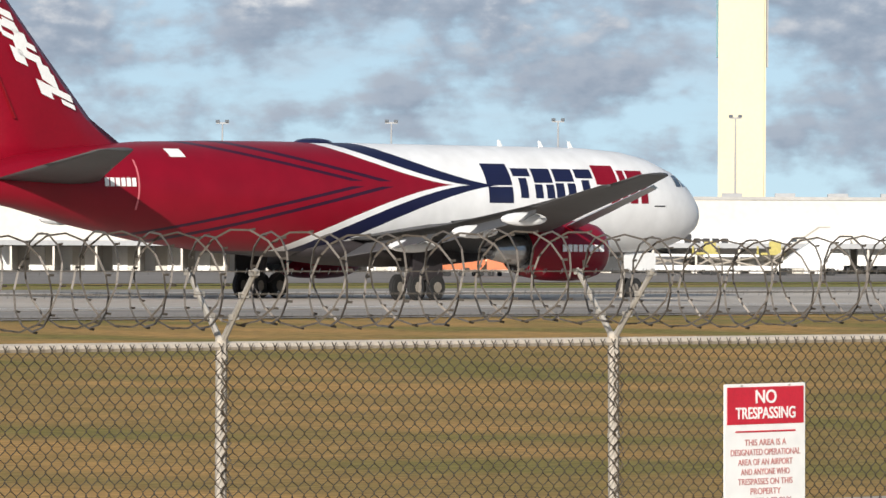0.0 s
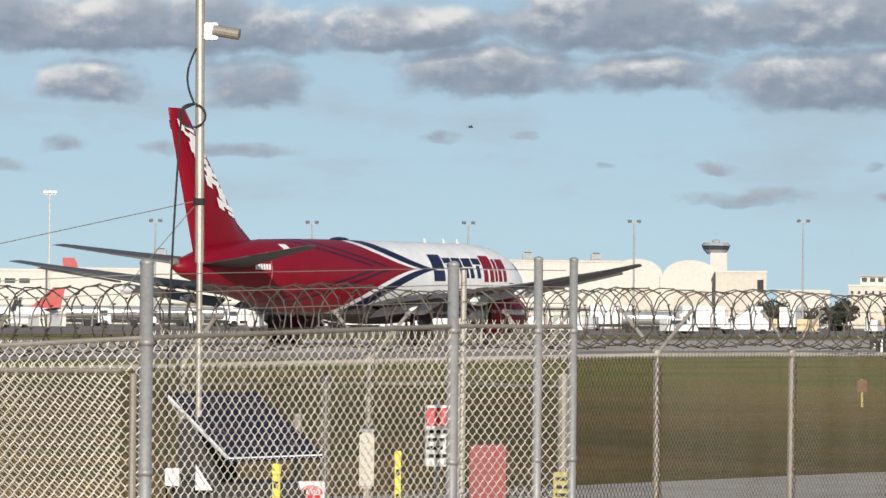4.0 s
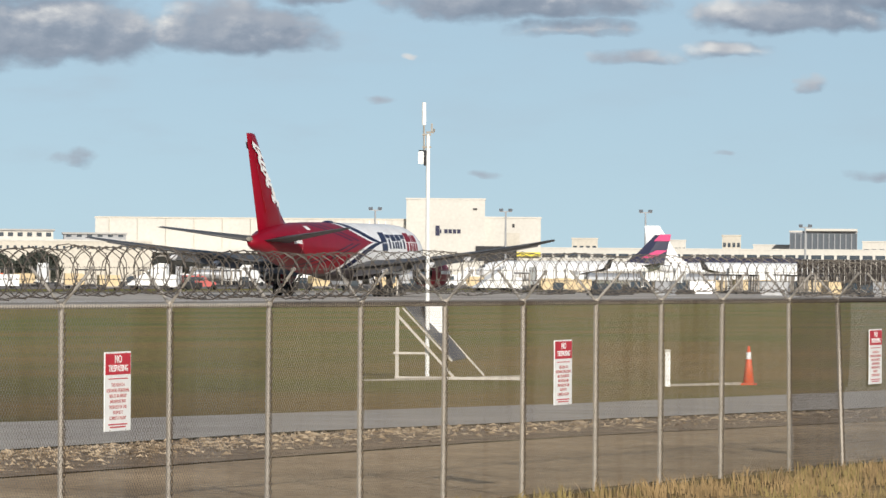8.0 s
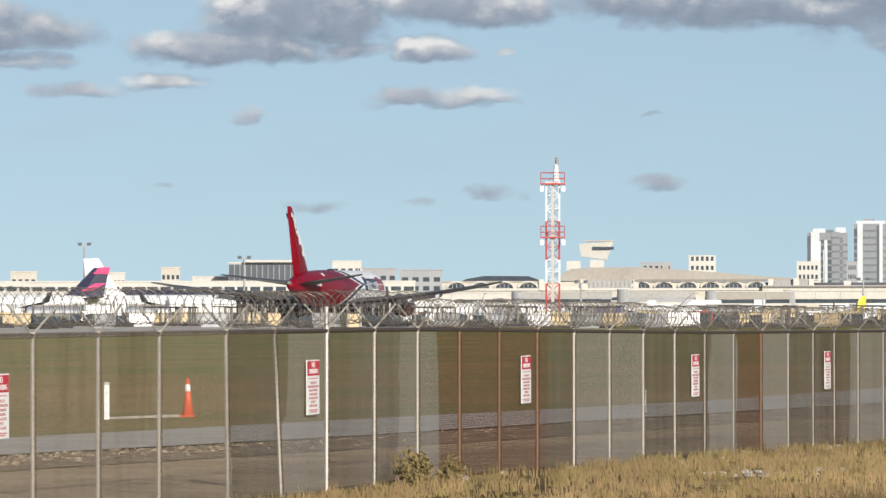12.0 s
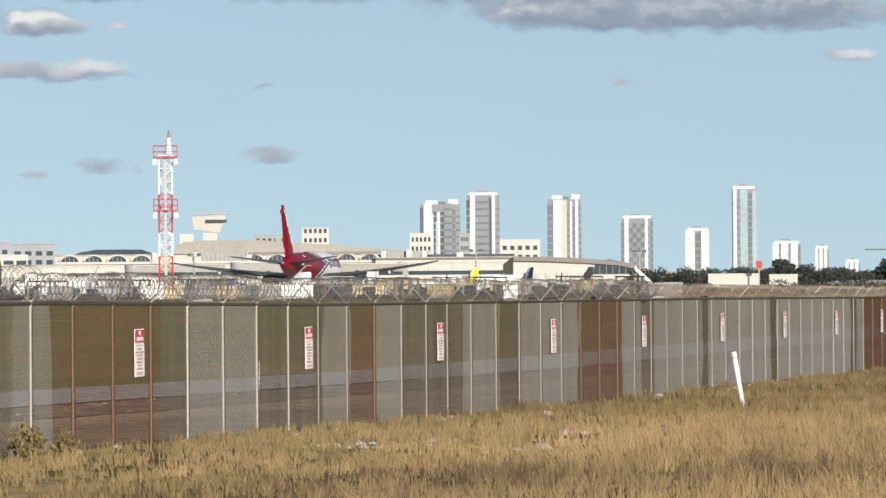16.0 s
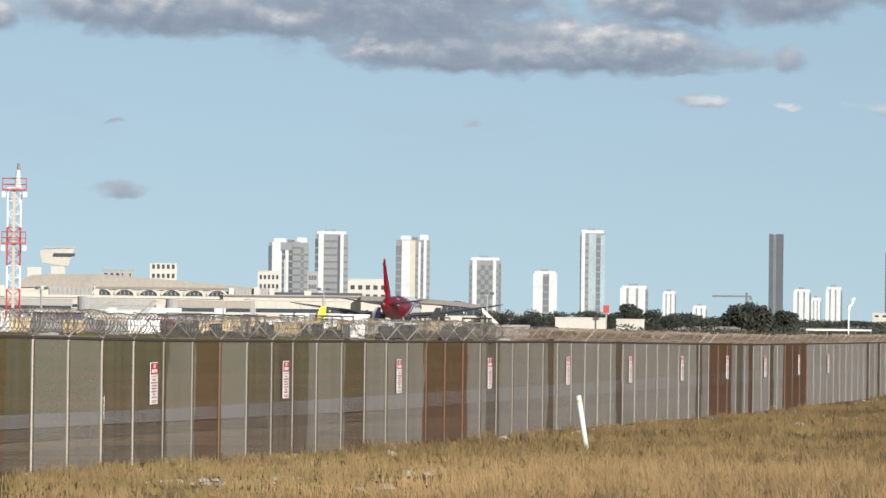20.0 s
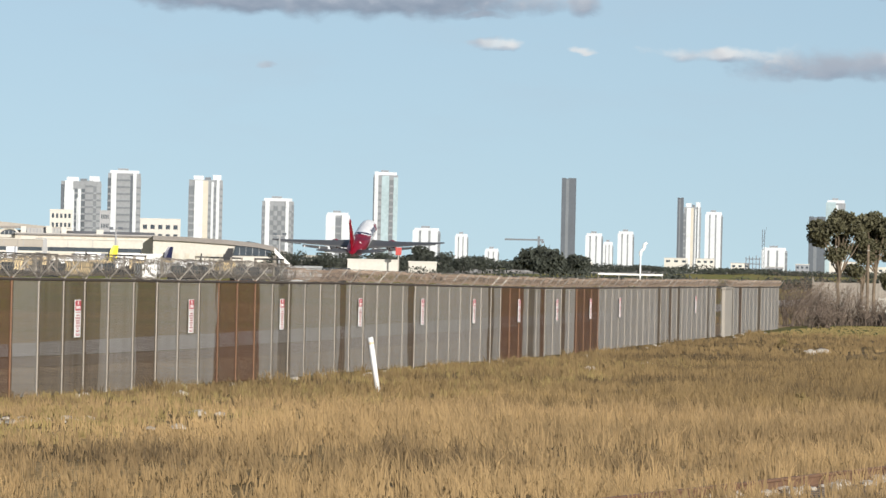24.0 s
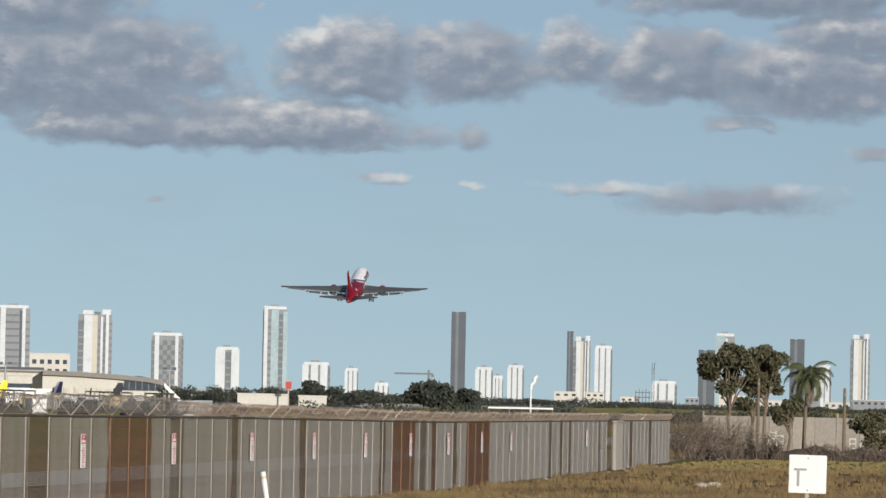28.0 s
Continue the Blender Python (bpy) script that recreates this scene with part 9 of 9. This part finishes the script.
for a, r, e, hf, s in ((65.36, 1000, 0.14, 0.30, 41), (65.93, 1000, 0.13, 0.26, 42), (66.36, 1000, 0.14, 0.27, 43), (64.7, 1000, 0.13, 0.16, 44), (82.64, 1500, 0.14, 0.17, 45), (83.82, 1500, 0.125, 0.32, 46), (84.2, 1500, 0.06, 0.2, 47), (65.6, 1050, 0.43 * 0 + 0.1, 0.1, 48)):
    round_tree(a, r, e, hf, s, "dark round-crowned tree beyond the runway")

# white sheds among the far trees, and a vent stack with a guard strip
hall("far_shed", 81.96, 82.45, 1400, -0.02, 12, "wall_white", "low white shed among far trees", "wall_white")
hall("far_shed", 82.55, 82.82, 1400, -0.03, 12, "wall_white", "low pale shed among far trees", "wall_white")
fs = thing("red_sign_tower", facing(82.45, 1395, GROUND), "small red sign panel on a post above a shed", "sign")
part("panel", box(B(), -0.7, 0.7, -0.1, 0.1, 4.2, 6.0), M["mast_red"], fs)
part("post", box(B(), -0.15, 0.15, -0.1, 0.1, 0, 4.2), M["steel"], fs)
vs = thing("vent_stack", facing(84.79, 700, EG), "white hooked vent pipe over a pale guard strip", "pipe")
part("stack", tube(B(), (0, 0, 0), (0, 0, 4.9), 0.1, seg=10), M["white"], vs)
bm = B()
for p, q in (((0, 0, 4.9), (0.02, 0, 5.4)), ((0.02, 0, 5.4), (0.42, 0, 5.75)), ((0.42, 0, 5.75), (0.40, 0, 6.2)), ((0.40, 0, 6.2), (0.75, 0, 6.45))):
    tube(bm, p, q, 0.19, seg=10)
part("hook", bm, M["white"], vs)
part("guard_strip", box(B(), -5.0, 2.7, -0.1, 0.1, 2.55, 2.75), M["white"], vs)
for x in (-4.9, -2.5, 0.8, 2.6):
    part("strip_post", box(B(), x - 0.05, x + 0.05, 0.1, 0.2, 0, 2.7), M["steel_old"], vs)
c2 = thing("tower_crane", facing(85.95, 3900, -2), "grey tower crane over a building site", "crane")
zt = high(3900, 0.365) + 2
for sx in (0.2, 1.6):
    part("mast_leg", box(B(), sx + 0.0, sx + 0.35, -0.2, 0.2, 0, zt), M["tower_dark"], c2)
for k in range(int(zt / 3)):
    part("mast_brace", slope_bar(0.3, k * 3.0, 1.8, k * 3.0 + 2.6, -0.2, 0.4), M["tower_dark"], c2)
part("jib", slope_bar(0.9, zt - 8, 3.1, zt + 1.5, -0.3, 0.6), M["tower_dark"], c2)
for k in range(3):
    part("deck", box(B(), -10.5, -0.5, -4, 4, 3.5 + k * 3.2, 4.1 + k * 3.2), M["tower_grey"], c2)
for k in range(5):
    part("column", box(B(), -10.3 + k * 2.2, -9.8 + k * 2.2, -4, -3.5, 0, 11.5 + (k % 2)), M["tower_grey"], c2)


# ---- dry grass before the fence ----
def tufts(name, x0, x1, y0, y1, count, blades, h, w, material, seed, label, clump=True):
    g = np.random.default_rng(seed)
    if clump:
        n0 = max(1, count // 9)
        cx, cy = g.uniform(x0, x1, n0), g.uniform(y0, y1, n0)
        k = g.integers(0, n0, count)
        px = cx[k] + g.normal(0, 1.1, count)
        py = np.clip(cy[k] + g.normal(0, 0.35, count), y0, y1)
        hs = h * g.uniform(0.5, 1.25, n0)[k]
    else:
        px, py = g.uniform(x0, x1, count), g.uniform(y0, y1, count)
        hs = h * g.uniform(0.5, 1.1, count)
    gz_ = np.interp(px, [-400, 100, 140, 174, 225, 330, 5000], [0, 0, -0.32, -0.5, -0.78, -0.88, -0.88])
    px, py, gz_, hs = (np.repeat(v, blades) for v in (px, py, gz_, hs))
    n = len(px)
    px, py = px + g.normal(0, 0.06, n), py + g.normal(0, 0.06, n)
    hh = hs * g.uniform(0.4, 1.1, n)
    bx, by = g.normal(0, 0.3, n) * hh, g.normal(0.06, 0.3, n) * hh
    ww = w * g.uniform(0.6, 1.4, n)
    a = np.stack([px, py - ww / 2, gz_ - 0.03], 1)
    b = np.stack([px, py + ww / 2, gz_ - 0.03], 1)
    m1 = np.stack([px + bx * 0.35, py + by * 0.35 + ww * 0.3, gz_ + hh * 0.62], 1)
    m0 = np.stack([px + bx * 0.35, py + by * 0.35 - ww * 0.3, gz_ + hh * 0.62], 1)
    tip = np.stack([px + bx, py + by, gz_ + hh * 0.97], 1)
    v = np.stack([a, b, m1, m0, tip], 1).reshape(-1, 3)
    k = np.arange(n) * 5
    quads = np.stack([k, k + 1, k + 2, k + 3], 1).tolist()
    tris = np.stack([k + 3, k + 2, k + 4], 1).tolist()
    me = mesh_of(name, v.tolist(), quads + tris, material)
    return tagged(new(name, me), label, "grass", kind="stuff")


tufts("dry_grass", 62, 130, 2.0, 16, 3500, 7, 0.46, 0.016, M["blade_straw"], 56, "straw-dry grass tufts on the near side of the fence")
tufts("dry_grass", 130, 240, 2.0, 13, 3500, 6, 0.46, 0.024, M["blade"], 57, "straw-dry grass tufts on the near side of the fence")
tufts("dry_grass", 62, 130, 2.0, 24.5, 7000, 6, 0.26, 0.016, M["blade_straw"], 51, "straw-dry grass tufts on the near side of the fence")
tufts("dry_grass", 130, 250, 2.0, 24.5, 9000, 5, 0.32, 0.026, M["blade"], 52, "straw-dry grass tufts on the near side of the fence")
tufts("dry_grass", 250, 345, 2.0, 24.5, 4000, 4, 0.3, 0.04, M["blade"], 53, "straw-dry grass tufts on the near side of the fence")
tufts("green_grass", 66, 230, 17.0, 25.0, 2600, 6, 0.22, 0.02, M["blade_green"], 54, "green grass tufts growing among the straw")
tufts("green_grass", 335, 400, 2.0, 24.0, 2500, 5, 0.12, 0.05, M["blade_green"], 55, "green grass tufts growing among the straw", False)


def litter(count, seed):
    """Pale chips and dry leaves on the verge, each a small bent flake."""
    g = np.random.default_rng(seed)
    x = 58 + g.gamma(1.6, 16, count)
    y = 38.7 - g.uniform(0, 4.3, count) * g.uniform(0.2, 1, count)
    z = np.interp(x, [-400, 100, 140, 174, 225, 330, 5000], [0, 0, -0.32, -0.5, -0.78, -0.88, -0.88]) + 0.03
    a, w = g.uniform(0, 6.28, count), g.uniform(0.02, 0.075, count) * (1 + x / 250)
    dx, dy = np.cos(a) * w, np.sin(a) * w
    h = g.uniform(0.02, 0.06, count)
    v = np.stack([np.stack([x - dx, y - dy, z], 1), np.stack([x + dy * 0.4, y - dx * 0.4, z + h], 1), np.stack([x + dx, y + dy, z + 0.01], 1), np.stack([x - dy * 0.4, y + dx * 0.4, z + h * 0.4], 1)], 1).reshape(-1, 3)
    return tagged(new("verge_litter", mesh_of("verge_litter", v.tolist(), np.arange(count * 4).reshape(-1, 4).tolist(), M["chip"])), "pale chips and dry leaf litter along the verge", "litter", kind="stuff")


litter(5200, 81)


def weed(x, y, h, seed):
    rnd = random.Random(seed)
    th = thing("weed", pose(x, y, ground_height(x, y)), "tall green and straw-coloured weed in dry grass", "weed", "tall weeds")
    v, f = [], []
    for _ in range(14):
        a, r = rnd.uniform(0, 6.28), rnd.uniform(0.1, 0.5) * h
        p = Vector((rnd.uniform(-0.25, 0.25), rnd.uniform(-0.25, 0.25), 0))
        t_ = p + Vector((r * math.cos(a), r * math.sin(a), h * rnd.uniform(0.5, 1)))
        mid = p.lerp(t_, 0.5) + Vector((0, 0, 0.12 * h))
        wires(v, f, p, mid, 0.009)
        wires(v, f, mid, t_, 0.006)
    st = new("stalk_clump", mesh_of("stalk_clump", v, f, M["blade"]))
    st.parent = th
    lv = new("foliage", leaf_mesh("foliage", [(0, 0, h * 0.45), (0.1, 0.1, h * 0.65), (-0.12, 0.1, h * 0.3)], [(0.4 * h, 0.4 * h, 0.35 * h)] * 3, 260, 0.05, M["blade_green"], seed))
    lv.parent = th


for k, (x, y, h) in enumerate(((94.6, 24.6, 0.7), (96.5, 24.4, 0.5), (283, 18.8, 0.5), (139, 8.7, 0.4), (171, 8, 0.45), (93.5, 24.2, 0.6))):
    weed(x, y, h, 60 + k)


def rock(x, y, s, seed, label="pale limestone lump lying in the grass"):
    rnd = random.Random(seed)
    bm = B()
    bmesh.ops.create_icosphere(bm, subdivisions=2, radius=1)
    for v in bm.verts:
        v.co *= rnd.uniform(0.8, 1.12)
    bmesh.ops.transform(bm, matrix=Matrix.Diagonal((s, s * rnd.uniform(0.6, 1), s * 0.5, 1)), verts=bm.verts)
    me = bpy.data.meshes.new("rock")
    bm.to_mesh(me)
    bm.free()
    me.materials.append(M["stone"])
    ob = new("rock", me)
    ob.matrix_basis = pose(x, y, ground_height(x, y) + s * 0.15, 0, 0, rnd.uniform(0, 180))
    tagged(ob, label, "rock", "rocks in the grass")


rr_ = random.Random(70)
for k, (x, y, s) in enumerate(((100.5, 17, 0.16), (112.7, 18.7, 0.2), (202, 20, 0.25), (219, 19.6, 0.25), (136, 23, 0.2), (267, 16, 0.36), (263, 16.3, 0.35), (99.5, 17.3, 0.1), (113.5, 18.4, 0.12))):
    rock(x, y, s, 71 + k)
for k in range(26):
    rock(rr_.uniform(101, 107), rr_.uniform(19.3, 21.5), rr_.uniform(0.05, 0.14), 300 + k, "pale stone in a bare patch of grass")
for k in range(46):
    x = 96 + k * 5.6 + rr_.uniform(-2, 2)
    rock(x, rr_.uniform(24.0, 25.0), rr_.uniform(0.07, 0.17), 90 + k, "pale stone lying along the foot of the fence")
for k in range(60):
    rock(70 + k * 0.33 + rr_.uniform(-0.15, 0.15), 6.1 - (k * 0.33 - 7) * 0.187 - rr_.uniform(0.25, 1.0), rr_.uniform(0.06, 0.14), 150 + k, "pale ballast stone beside the old rail")

# a bird far off
bd = thing("bird", facing(61.08, 600, 3 + 600 * math.tan(radians(1.75)), 20), "dark bird gliding far off", "bird")
part("body", ball(B(), (0, 0, 0), 0.28, 0.09, 0.09), M["dark"], bd)
for s in (-1, 1):
    part("wing", loft(B(), [[(0.12, 0, 0.02), (-0.1, 0, 0.02), (-0.1, 0, 0.05), (0.12, 0, 0.05)], [(0.0, s * 0.55, 0.16), (-0.1, s * 0.55, 0.16), (-0.1, s * 0.55, 0.17), (0.0, s * 0.55, 0.17)]]), M["dark"], bd)
part("tail", loft(B(), [[(-0.25, -0.03, 0), (-0.25, 0.03, 0), (-0.25, 0, 0.02)], [(-0.5, -0.09, 0), (-0.5, 0.09, 0), (-0.5, 0, 0.015)]]), M["dark"], bd)


# ---- a jet far off, climbing away ----
far_jet = airliner(facing(65.86, 4500, 200, 30), "small white jet climbing away far off", M["plane_white"], M["wall_grey"], 17, 1.9, 5.6)


def far_jet_pose(bearing, up):
    return facing(bearing, 4500, 3 + 4500 * math.tan(radians(up)), 28) @ pose(0, 0, 0, 0, -9, 0)


# ---- what moves ----
def motions():
    walk(far_jet, [(t, far_jet_pose(65.86 + 0.371 * (t - 4.5), 2.50 + 0.1165 * (t - 4.5))) for t in (0.0, 14.0, 28.0)])
    walk(jet, [(t, jet_pose(s, up, p)) for t, s, up, p in JET_RUN])


motions()
